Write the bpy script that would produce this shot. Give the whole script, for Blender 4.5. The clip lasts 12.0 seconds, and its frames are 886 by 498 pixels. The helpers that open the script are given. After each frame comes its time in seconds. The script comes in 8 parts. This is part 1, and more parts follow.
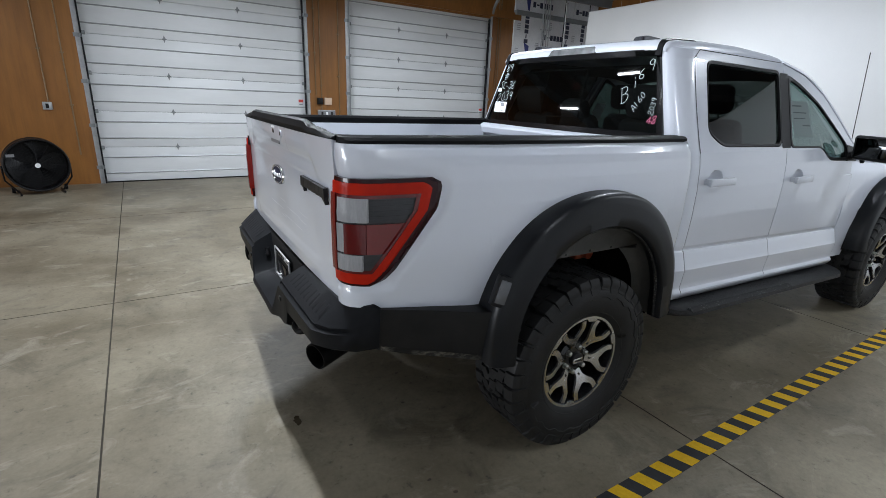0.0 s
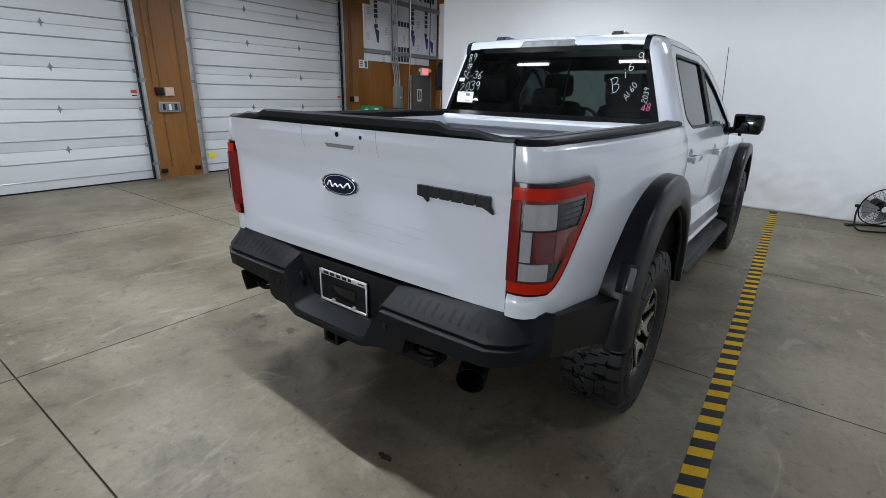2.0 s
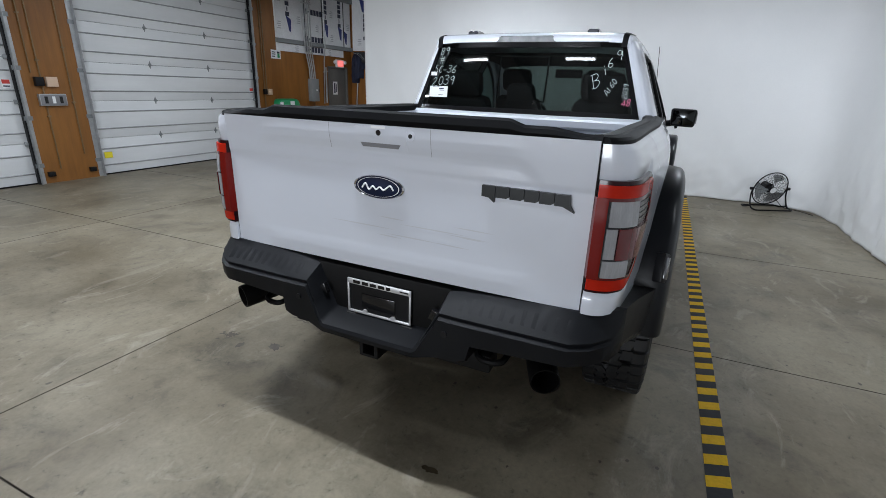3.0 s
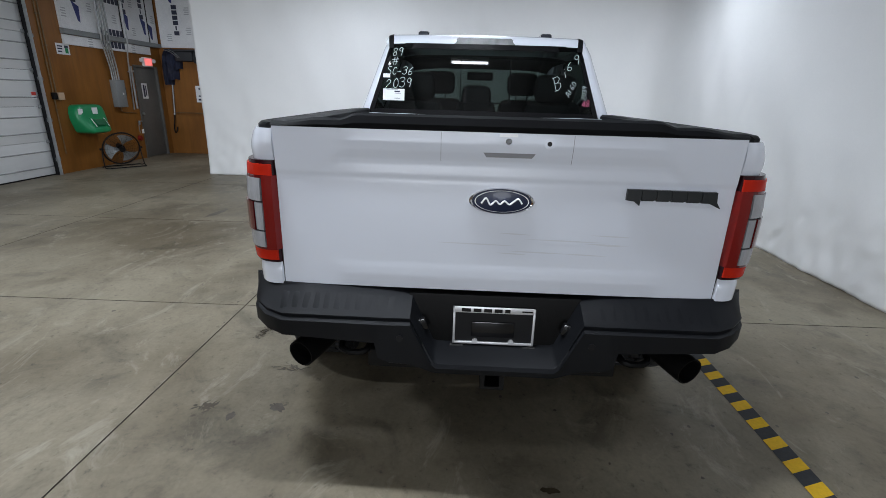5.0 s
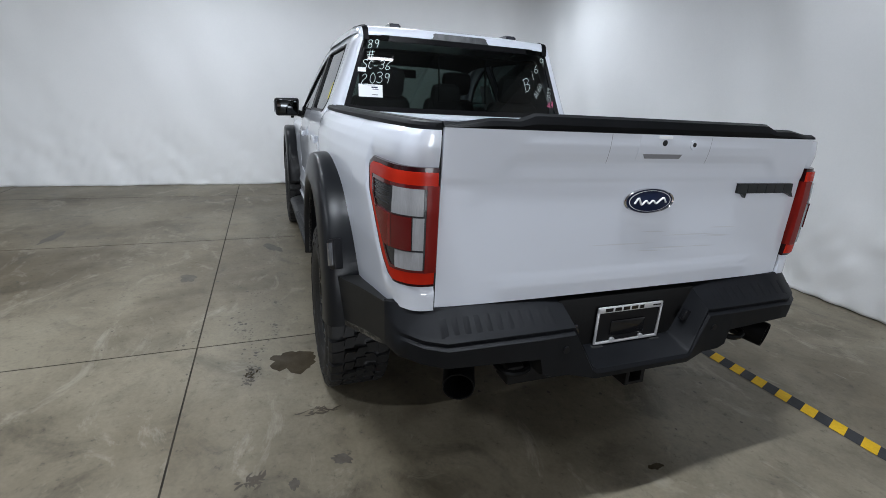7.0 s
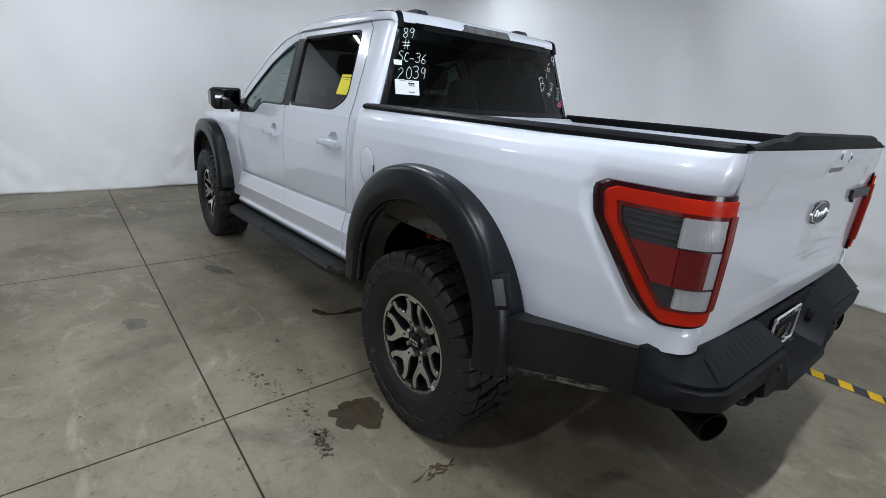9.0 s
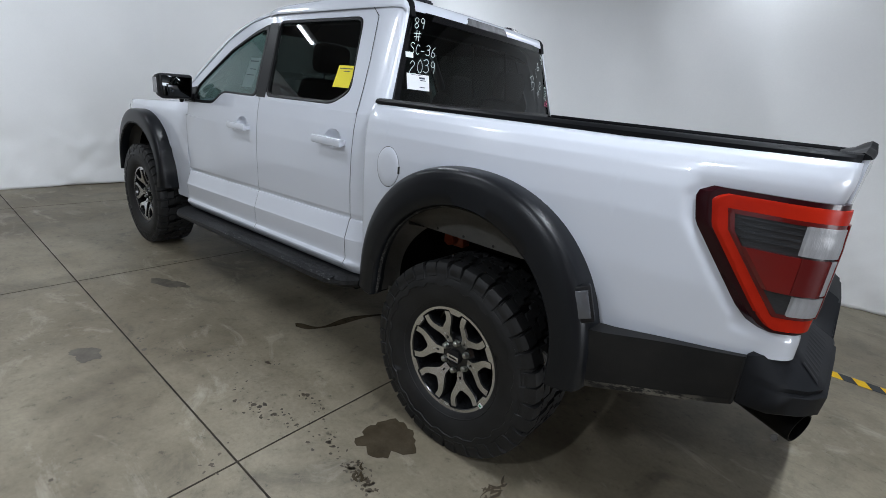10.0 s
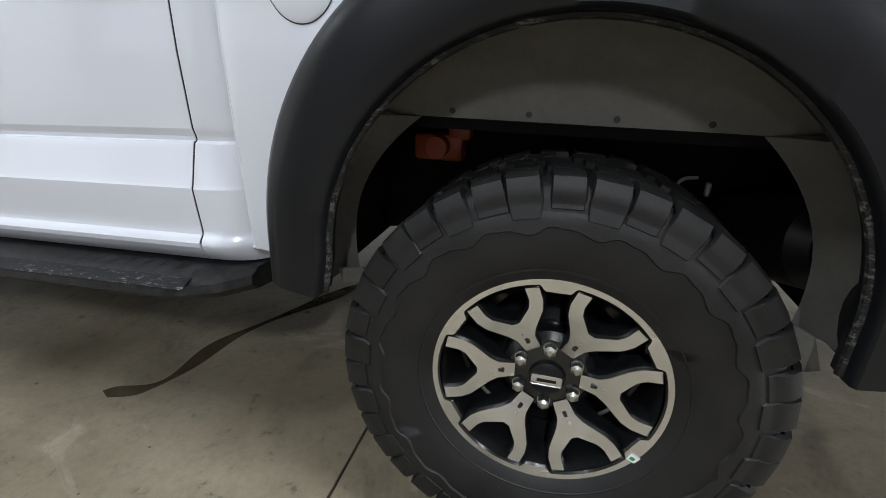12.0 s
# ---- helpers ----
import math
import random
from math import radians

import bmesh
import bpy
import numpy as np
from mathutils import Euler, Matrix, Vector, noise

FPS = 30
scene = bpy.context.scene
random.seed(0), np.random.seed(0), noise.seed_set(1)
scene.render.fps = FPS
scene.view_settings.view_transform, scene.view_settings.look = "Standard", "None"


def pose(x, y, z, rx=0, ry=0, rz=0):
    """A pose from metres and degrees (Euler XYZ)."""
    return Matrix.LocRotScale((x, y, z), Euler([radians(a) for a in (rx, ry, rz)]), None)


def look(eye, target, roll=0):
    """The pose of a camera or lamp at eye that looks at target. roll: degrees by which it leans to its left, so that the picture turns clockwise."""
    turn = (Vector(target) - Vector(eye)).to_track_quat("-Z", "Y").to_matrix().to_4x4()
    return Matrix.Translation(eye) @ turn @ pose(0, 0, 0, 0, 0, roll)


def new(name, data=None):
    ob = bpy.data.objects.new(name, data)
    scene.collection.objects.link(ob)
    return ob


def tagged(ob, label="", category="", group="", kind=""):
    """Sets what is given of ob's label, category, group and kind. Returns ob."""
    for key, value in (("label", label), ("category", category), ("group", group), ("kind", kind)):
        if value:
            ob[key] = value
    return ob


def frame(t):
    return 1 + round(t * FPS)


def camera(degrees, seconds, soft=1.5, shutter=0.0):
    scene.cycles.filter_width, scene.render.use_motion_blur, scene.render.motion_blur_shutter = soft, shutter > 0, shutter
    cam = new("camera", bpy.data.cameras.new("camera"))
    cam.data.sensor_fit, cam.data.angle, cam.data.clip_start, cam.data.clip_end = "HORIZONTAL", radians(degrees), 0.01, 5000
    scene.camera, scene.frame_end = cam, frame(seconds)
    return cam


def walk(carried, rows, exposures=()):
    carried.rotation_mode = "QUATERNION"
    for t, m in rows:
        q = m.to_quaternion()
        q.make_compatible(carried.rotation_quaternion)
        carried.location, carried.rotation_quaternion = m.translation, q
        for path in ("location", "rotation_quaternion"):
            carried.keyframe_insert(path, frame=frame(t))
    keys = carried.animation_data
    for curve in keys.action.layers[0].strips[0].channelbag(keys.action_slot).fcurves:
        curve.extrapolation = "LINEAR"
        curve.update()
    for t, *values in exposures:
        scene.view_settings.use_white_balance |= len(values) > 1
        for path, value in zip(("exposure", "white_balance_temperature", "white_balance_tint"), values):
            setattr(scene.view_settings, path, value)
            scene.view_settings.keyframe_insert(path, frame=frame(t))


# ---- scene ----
cam = camera(86.6, 12.0, soft=0.85)
PATH = [
    (0, (0.082, -0.071, 1.613), (1.084, 1.552, 1.011), 2.4),
    (0.5, (-0.158, 0.083, 1.604), (0.998, 1.597, 0.995), 2.6),
    (1, (-0.403, 0.247, 1.629), (0.92, 1.616, 1.018), 2.5),
    (1.5, (-0.57, 0.514, 1.604), (0.87, 1.757, 0.987), 2.7),
    (2, (-0.717, 0.794, 1.619), (0.8, 1.932, 0.984), 1.5),
    (2.5, (-0.876, 1.075, 1.622), (0.739, 2.064, 0.98), 1.3),
    (3, (-0.948, 1.326, 1.612), (0.767, 2.124, 0.963), 2.0),
    (3.2, (-0.952, 1.446, 1.589), (0.793, 2.18, 0.945), 2.0),
    (4.8, (-1.07, 2.349, 1.567), (0.833, 2.518, 0.974), 2.3),
    (5, (-1.055, 2.472, 1.587), (0.845, 2.545, 0.966), 1.6),
    (5.5, (-1.035, 2.751, 1.567), (0.871, 2.648, 0.97), 0.7),
    (6, (-0.993, 3.059, 1.556), (0.896, 2.775, 0.964), 1.6),
    (6.5, (-0.924, 3.346, 1.573), (0.917, 2.852, 0.965), 2.6),
    (7, (-0.741, 3.639, 1.546), (1.042, 2.96, 0.945), 3.1),
    (7.2, (-0.664, 3.746, 1.557), (1.085, 3.002, 0.935), 3.3),
    (8.8, (0.03, 4.482, 1.559), (1.539, 3.325, 0.941), 4.1),
    (9, (0.128, 4.557, 1.545), (1.593, 3.341, 0.933), 4.4),
    (9.5, (0.374, 4.752, 1.533), (1.727, 3.404, 0.939), 5.4),
    (10, (0.627, 4.852, 1.508), (1.836, 3.377, 0.908), 6.1),
    (10.5, (0.969, 4.823, 1.45), (1.999, 3.226, 0.825), 6.6),
    (11, (1.271, 4.726, 1.347), (2.141, 3.039, 0.719), 4.8),
    (11.2, (1.427, 4.655, 1.28), (2.192, 2.924, 0.635), 3.4),
    (11.5, (1.563, 4.516, 1.219), (2.216, 2.749, 0.549), 2.7),
    (11.6, (1.606, 4.46, 1.162), (2.223, 2.673, 0.51), 2.4),
    (12, (1.737, 4.21, 1.04), (2.199, 2.409, 0.302), 1.8),
]
EXPOSURES = [(0.0, 0.40, 6500, 10), (1.5, 0.26, 6500, 10), (3.0, 0.16, 6500, 10), (5.0, 0.06, 6500, 10), (7.0, 0.03, 6500, 10), (9.5, 0.04, 6500, 10), (11.3, 0.09, 6500, 10), (12.0, 0.86, 6800, 10)]
walk(cam, [(t, look(eye, target, roll)) for t, eye, target, roll in PATH], EXPOSURES)

# ---- world and lights ----
world = bpy.data.worlds.new("world")
scene.world = world
world.use_nodes = True
world.node_tree.nodes["Background"].inputs["Color"].default_value = (0.75, 0.85, 1.0, 1)
world.node_tree.nodes["Background"].inputs["Strength"].default_value = 0.05

LAMP_POWER = 58.0
LAMP_Z = 3.42
# x 0.42, -1.15 and 6.4 follow reflections; most others are unseen, added as fill
LAMP_SPOTS = [(0.42, 2.43, 0.8), (0.42, 3.73, 0.8), (1.3, 6.9, 1.25), (-2.6, 7.4, 0.4), (5.6, 0.3, 0.42), (4.6, 7.5, 0.38), (4.2, 2.4, 0.85), (6.4, 4.25, 0.38), (3.3, 4.7, 0.35), (1.6, -0.6, 0.14), (-1.15, 2.45, 0.07), (-1.15, 4.5, 0.09), (9.1, 7.4, 0.5)]
# broad fill lamp added at the hall's unseen far end to brighten the tailgate
FILL_POWER = 1650.0
fill = bpy.data.lights.new("daylight", "AREA")
fill.shape, fill.size, fill.size_y, fill.energy, fill.color = "RECTANGLE", 10.8, 3.1, FILL_POWER, (0.92, 0.985, 1.07)
fill_ob = new("daylight", fill)
fill_ob.matrix_world = look((-23.45, 3.9, 1.62), (0.0, 3.9, 1.62))


# ---- small builders ----
def thing(name, at, label, category, group="", kind=""):
    return_ob = new(name)
    return_ob.location = at
    return_ob.empty_display_size = 0.1
    return tagged(return_ob, label, category, group, kind)


def mesh_of(bm, name, mats, angle=32, outward=None):
    bmesh.ops.recalc_face_normals(bm, faces=bm.faces)
    if outward is not None:
        bm.normal_update()
        if sum((f.normal * f.calc_area() for f in bm.faces), Vector()).dot(Vector(outward)) < 0:
            bmesh.ops.reverse_faces(bm, faces=bm.faces)
    me = bpy.data.meshes.new(name)
    bm.to_mesh(me)
    bm.free()
    for m in (mats if isinstance(mats, (list, tuple)) else [mats]):
        me.materials.append(m)
    me.polygons.foreach_set("use_smooth", [True] * len(me.polygons))
    me.set_sharp_from_angle(angle=radians(angle))
    return me


def part(name, bm, material, parent, label="", angle=32, outward=None):
    ob = new(name, mesh_of(bm, name, material, angle, outward))
    ob.parent = parent
    return tagged(ob, label)


def solo(name, bm, material, at, label, category, group="", kind="", angle=32):
    ob = new(name, mesh_of(bm, name, material, angle))
    ob.location = at
    return tagged(ob, label, category, group, kind)


def box(bm, x0, x1, y0, y1, z0, z1, bevel=0.0, mat=0):
    vs = [bm.verts.new((x, y, z)) for x in (x0, x1) for y in (y0, y1) for z in (z0, z1)]
    fs = [bm.faces.new([vs[i] for i in q]) for q in ((0, 1, 3, 2), (4, 6, 7, 5), (0, 4, 5, 1), (2, 3, 7, 6), (0, 2, 6, 4), (1, 5, 7, 3))]
    for f in fs:
        f.material_index = mat
    if bevel:
        es = list({e for f in fs for e in f.edges})
        bmesh.ops.bevel(bm, geom=es, offset=bevel, segments=2, affect="EDGES", profile=0.5)
    return vs


def boxed(*a, **k):
    bm = bmesh.new()
    box(bm, *a, **k)
    return bm


def cyl(bm, p0, p1, r, seg=16, r2=None, caps=True, mat=0):
    p0, p1 = Vector(p0), Vector(p1)
    q = (p1 - p0).to_track_quat("Z", "Y")
    r2 = r if r2 is None else r2
    rings = []
    for p, rr in ((p0, r), (p1, r2)):
        rings.append([bm.verts.new(p + q @ Vector((rr * math.cos(a), rr * math.sin(a), 0))) for a in (2 * math.pi * i / seg for i in range(seg))])
    for i in range(seg):
        j = (i + 1) % seg
        bm.faces.new((rings[0][i], rings[0][j], rings[1][j], rings[1][i])).material_index = mat
    if caps:
        bm.faces.new(rings[0][::-1]).material_index = mat
        bm.faces.new(rings[1]).material_index = mat
    return rings


def tube(bm, pts, r, seg=8, mat=0):
    pts = [Vector(p) for p in pts]
    rings = []
    for i, p in enumerate(pts):
        d = (pts[min(i + 1, len(pts) - 1)] - pts[max(i - 1, 0)]).normalized()
        q = d.to_track_quat("Z", "Y")
        rings.append([bm.verts.new(p + q @ Vector((r * math.cos(2 * math.pi * k / seg), r * math.sin(2 * math.pi * k / seg), 0))) for k in range(seg)])
    for a, b in zip(rings, rings[1:]):
        off = min(range(seg), key=lambda o: sum((a[k].co - b[(k + o) % seg].co).length for k in range(seg)))
        for k in range(seg):
            bm.faces.new((a[k], a[(k + 1) % seg], b[(k + 1 + off) % seg], b[(k + off) % seg])).material_index = mat
    bm.faces.new(rings[0][::-1]).material_index = mat
    bm.faces.new(rings[-1]).material_index = mat


def ring_tube(bm, centre, axis, radius, r, seg=40, side=8, mat=0):
    q = Vector(axis).to_track_quat("Z", "Y")
    rings = []
    for i in range(seg):
        a = 2 * math.pi * i / seg
        o = Vector((math.cos(a), math.sin(a), 0))
        rings.append([bm.verts.new(Vector(centre) + q @ (o * (radius + r * math.cos(2 * math.pi * k / side)) + Vector((0, 0, r * math.sin(2 * math.pi * k / side))))) for k in range(side)])
    for i in range(seg):
        a, b = rings[i], rings[(i + 1) % seg]
        for k in range(side):
            bm.faces.new((a[k], a[(k + 1) % side], b[(k + 1) % side], b[k])).material_index = mat


def lathe(bm, profile, seg=48, mat=0, mats=None):
    """Turns (radius, y) pairs round the y axis."""
    rings = []
    for r, y in profile:
        rings.append([bm.verts.new((r * math.cos(2 * math.pi * i / seg), y, r * math.sin(2 * math.pi * i / seg))) for i in range(seg)])
    for n, (a, b) in enumerate(zip(rings, rings[1:])):
        for i in range(seg):
            j = (i + 1) % seg
            bm.faces.new((a[i], a[j], b[j], b[i])).material_index = mats[n] if mats else mat
    return rings


def sheet(fn, nu, nv, skirt=None, mat=0, bm=None):
    """A grid of fn(u, v); skirt: a vector by which its border is turned in."""
    bm = bm or bmesh.new()
    rows = [[bm.verts.new(fn(i / nu, j / nv)) for i in range(nu + 1)] for j in range(nv + 1)]
    for j in range(nv):
        for i in range(nu):
            bm.faces.new((rows[j][i], rows[j][i + 1], rows[j + 1][i + 1], rows[j + 1][i])).material_index = mat
    if skirt is not None:
        rim = rows[0] + [r[-1] for r in rows[1:]] + rows[-1][-2::-1] + [r[0] for r in rows[-2:0:-1]]
        low = [bm.verts.new(v.co + Vector(skirt)) for v in rim]
        for k in range(len(rim)):
            n = (k + 1) % len(rim)
            bm.faces.new((rim[k], low[k], low[n], rim[n])).material_index = mat
    return bm


def prism(bm, pts, y0, y1, to=lambda x, y, z: (x, y, z), mat=0, side_mat=None):
    """A flat outline of (x, z) pairs, given depth from y0 to y1."""
    a = [bm.verts.new(to(x, y0, z)) for x, z in pts]
    b = [bm.verts.new(to(x, y1, z)) for x, z in pts]
    bm.faces.new(a).material_index = mat
    bm.faces.new(b[::-1]).material_index = mat
    for i in range(len(pts)):
        j = (i + 1) % len(pts)
        bm.faces.new((a[i], b[i], b[j], a[j])).material_index = mat if side_mat is None else side_mat


def lerp(a, b, t):
    return a + (b - a) * t


def curve_of(pts):
    """A piecewise linear function through (x, y) pairs."""
    xs, ys = [p[0] for p in pts], [p[1] for p in pts]
    return lambda x: float(np.interp(x, xs, ys))


def smooth_line(pts, n):
    """A soft line through points (Catmull-Rom), n steps a span."""
    pts = [np.array(p, float) for p in pts]
    ext = [2 * pts[0] - pts[1]] + pts + [2 * pts[-1] - pts[-2]]
    out = []
    for i in range(1, len(ext) - 2):
        p0, p1, p2, p3 = ext[i - 1:i + 3]
        for k in range(n):
            t = k / n
            out.append(0.5 * (2 * p1 + (p2 - p0) * t + (2 * p0 - 5 * p1 + 4 * p2 - p3) * t * t + (3 * p1 - p0 - 3 * p2 + p3) * t ** 3))
    out.append(pts[-1])
    return out


# ---- materials ----
def material(name, color, rough=0.5, metal=0.0, coat=0.0, spec=0.5):
    m = bpy.data.materials.new(name)
    m.use_nodes = True
    b = m.node_tree.nodes["Principled BSDF"]
    b.inputs["Base Color"].default_value = (*color, 1)
    b.inputs["Roughness"].default_value = rough
    b.inputs["Metallic"].default_value = metal
    b.inputs["Coat Weight"].default_value = coat
    b.inputs["Coat Roughness"].default_value = 0.04
    b.inputs["Specular IOR Level"].default_value = spec
    return m


def node(m, kind, **sets):
    n = m.node_tree.nodes.new(kind)
    for k, v in sets.items():
        n.inputs[k.replace("_", " ")].default_value = v
    return n


def link(m, a, b):
    m.node_tree.links.new(a, b)


def position(m):
    return m.node_tree.nodes.new("ShaderNodeNewGeometry").outputs["Position"]


def local(m):
    return m.node_tree.nodes.new("ShaderNodeTexCoord").outputs["Object"]


def noisy(m, where, scale, detail=4.0, rough=0.6, stretch=None):
    n = node(m, "ShaderNodeTexNoise", Scale=scale, Detail=detail, Roughness=rough)
    if stretch:
        mp = m.node_tree.nodes.new("ShaderNodeMapping")
        mp.inputs["Scale"].default_value = stretch
        link(m, where, mp.inputs["Vector"])
        where = mp.outputs["Vector"]
    link(m, where, n.inputs["Vector"])
    return n.outputs["Fac"]


def ramp(m, fac, stops):
    r = m.node_tree.nodes.new("ShaderNodeValToRGB")
    el = r.color_ramp.elements
    while len(el) < len(stops):
        el.new(0.5)
    for e, (p, c) in zip(el, stops):
        e.position = p
        e.color = (*c, 1) if isinstance(c, tuple) else (c, c, c, 1)
    link(m, fac, r.inputs["Fac"])
    return r.outputs["Color"]


def mix(m, kind, fac, a, b):
    n = m.node_tree.nodes.new("ShaderNodeMix")
    n.data_type, n.blend_type = "RGBA", kind
    for key, v in (("Factor", fac), ("A", a), ("B", b)):
        s = [i for i in n.inputs if i.name == key and (i.type == "RGBA" or key == "Factor" and i.type == "VALUE")][0]
        if isinstance(v, (int, float)):
            s.default_value = v
        elif isinstance(v, tuple):
            s.default_value = (*v, 1)
        else:
            link(m, v, s)
    return [o for o in n.outputs if o.type == "RGBA"][0]


def principled(m):
    return m.node_tree.nodes["Principled BSDF"]


def bump(m, fac, strength, distance=0.01):
    b = node(m, "ShaderNodeBump", Strength=strength, Distance=distance)
    link(m, fac, b.inputs["Height"])
    link(m, b.outputs["Normal"], principled(m).inputs["Normal"])


def rough_from(m, fac, lo, hi):
    r = m.node_tree.nodes.new("ShaderNodeMapRange")
    r.inputs["To Min"].default_value, r.inputs["To Max"].default_value = lo, hi
    link(m, fac, r.inputs["Value"])
    link(m, r.outputs["Result"], principled(m).inputs["Roughness"])


def grained(name, c0, c1, scale, rough=(0.4, 0.6), bumps=0.1, metal=0.0, stretch=None, fine=None, where=position, dist=0.004, spec=0.5, grit=0.35):
    """A surface of two colours mixed at two scales, with grain and a little relief."""
    m = material(name, c0, 0.5, metal, spec=spec)
    p = where(m)
    a = noisy(m, p, scale, 5, 0.6, stretch)
    b = noisy(m, p, fine or scale * 14, 3, 0.7, stretch)
    col = mix(m, "MIX", ramp(m, a, [(0.3, 0.0), (0.7, 1.0)]), c0, c1)
    col = mix(m, "MULTIPLY", grit, col, ramp(m, b, [(0.25, 0.55), (0.65, 1.0)]))
    link(m, col, principled(m).inputs["Base Color"])
    rough_from(m, a, *rough)
    if bumps:
        bump(m, b, bumps, dist)
    return m


def concrete():
    m = material("polished_concrete", (0.2, 0.18, 0.15), 0.4, spec=0.27)
    p = position(m)
    big = noisy(m, p, 0.6, 6, 0.62)
    mid = noisy(m, p, 2.1, 7, 0.7)
    fine = noisy(m, p, 46, 4, 0.7)
    col = mix(m, "MIX", ramp(m, big, [(0.36, 0.0), (0.62, 1.0)]), (0.150, 0.124, 0.083), (0.292, 0.256, 0.188))
    col = mix(m, "MULTIPLY", 0.85, col, ramp(m, mid, [(0.32, 0.5), (0.46, 0.88), (0.60, 1.0)]))
    col = mix(m, "MULTIPLY", 0.35, col, ramp(m, fine, [(0.3, 0.6), (0.6, 1.0)]))
    blot_ = noisy(m, p, 1.05, 4, 0.55)
    col = mix(m, "MIX", ramp(m, blot_, [(0.58, 0.0), (0.70, 0.55)]), col, (0.07, 0.055, 0.035))
    speck = noisy(m, p, 17, 5, 0.75)
    col = mix(m, "MULTIPLY", 0.8, col, ramp(m, speck, [(0.30, 0.35), (0.40, 0.9), (0.5, 1.0)]))
    pale = noisy(m, p, 1.5, 7, 0.72, (1.0, 1.8, 1.0))
    pale.node.inputs["Distortion"].default_value = 1.6
    mid.node.inputs["Distortion"].default_value = 0.7
    col = mix(m, "MIX", ramp(m, pale, [(0.56, 0.0), (0.70, 0.6)]), col, (0.37, 0.34, 0.272))
    oi = m.node_tree.nodes.new("ShaderNodeObjectInfo")
    col = mix(m, "MULTIPLY", 0.25, col, ramp(m, oi.outputs["Random"], [(0.0, 0.72), (1.0, 1.0)]))
    link(m, col, principled(m).inputs["Base Color"])
    rough_from(m, mid, 0.36, 0.58)
    bump(m, fine, 0.08, 0.002)
    return m


def plywood():
    m = material("stained_plywood", (0.33, 0.14, 0.03), 0.5)
    p = position(m)
    a = noisy(m, p, 1.6, 6, 0.6, (1, 1, 0.35))
    b = noisy(m, p, 9, 6, 0.7, (2.2, 1, 0.12))
    col = mix(m, "MIX", ramp(m, a, [(0.3, 0.0), (0.7, 1.0)]), (0.185, 0.068, 0.009), (0.30, 0.122, 0.022))
    col = mix(m, "MULTIPLY", 0.5, col, ramp(m, b, [(0.3, 0.55), (0.6, 1.0)]))
    link(m, col, principled(m).inputs["Base Color"])
    rough_from(m, b, 0.38, 0.6)
    bump(m, b, 0.1, 0.003)
    return m


def car_paint(name, color):
    m = material(name, color, 0.32, 0.0, 1.0)
    p = local(m)
    a = noisy(m, p, 1.3, 3, 0.5)
    col = mix(m, "MULTIPLY", 0.05, color, ramp(m, a, [(0.3, 0.6), (0.7, 1.0)]))
    link(m, col, principled(m).inputs["Base Color"])
    dust = noisy(m, p, 6, 5, 0.7)
    r = m.node_tree.nodes.new("ShaderNodeMapRange")
    r.inputs["To Min"].default_value, r.inputs["To Max"].default_value = 0.03, 0.14
    link(m, dust, r.inputs["Value"])
    link(m, r.outputs["Result"], principled(m).inputs["Coat Roughness"])
    return m


def glazing(name, tint, gloss=0.02):
    m = bpy.data.materials.new(name)
    m.use_nodes = True
    t = m.node_tree
    t.nodes.remove(t.nodes["Principled BSDF"])
    clear = t.nodes.new("ShaderNodeBsdfTransparent")
    clear.inputs["Color"].default_value = (*tint, 1)
    shine = t.nodes.new("ShaderNodeBsdfGlossy")
    shine.inputs["Roughness"].default_value = gloss
    face = t.nodes.new("ShaderNodeLayerWeight")
    face.inputs["Blend"].default_value = 0.5
    power = t.nodes.new("ShaderNodeMath")
    power.operation = "POWER"
    power.inputs[1].default_value = 4.5
    t.links.new(face.outputs["Facing"], power.inputs[0])
    part_of = t.nodes.new("ShaderNodeMath")
    part_of.operation = "MULTIPLY_ADD"
    part_of.inputs[1].default_value, part_of.inputs[2].default_value = 0.9, 0.052
    t.links.new(power.outputs[0], part_of.inputs[0])
    mx = t.nodes.new("ShaderNodeMixShader")
    t.links.new(part_of.outputs[0], mx.inputs[0])
    t.links.new(clear.outputs[0], mx.inputs[1])
    t.links.new(shine.outputs[0], mx.inputs[2])
    t.links.new(mx.outputs[0], t.nodes["Material Output"].inputs["Surface"])
    return m


def glow(name, color, strength):
    m = material(name, (0.8, 0.8, 0.8), 0.5)
    principled(m).inputs["Emission Color"].default_value = (*color, 1)
    principled(m).inputs["Emission Strength"].default_value = strength
    return m


CONCRETE = concrete()
JOINT = grained("dark_joint", (0.03, 0.025, 0.019), (0.075, 0.062, 0.045), 3.0, (0.8, 0.95), 0.0)
PLY = plywood()
PAINT = car_paint("white_car_paint", (0.655, 0.685, 0.755))
DARK_GAP = material("dark_gap", (0.01, 0.01, 0.01), 0.8)
TRIM = grained("textured_black_plastic", (0.0042, 0.0047, 0.006), (0.0075, 0.0082, 0.010), 3, (0.46, 0.6), 0.10, fine=420, where=local, dist=0.001, spec=0.15)
DUSTY_TRIM = grained("dusty_black_trim", (0.0085, 0.0088, 0.0095), (0.019, 0.0185, 0.018), 6, (0.45, 0.6), 0.12, fine=380, where=local, dist=0.001, spec=0.2, grit=0.5)
RAIL = grained("black_rail_plastic", (0.0035, 0.0038, 0.0045), (0.006, 0.0064, 0.0074), 4, (0.45, 0.6), 0.1, fine=420, where=local, dist=0.001, spec=0.1)
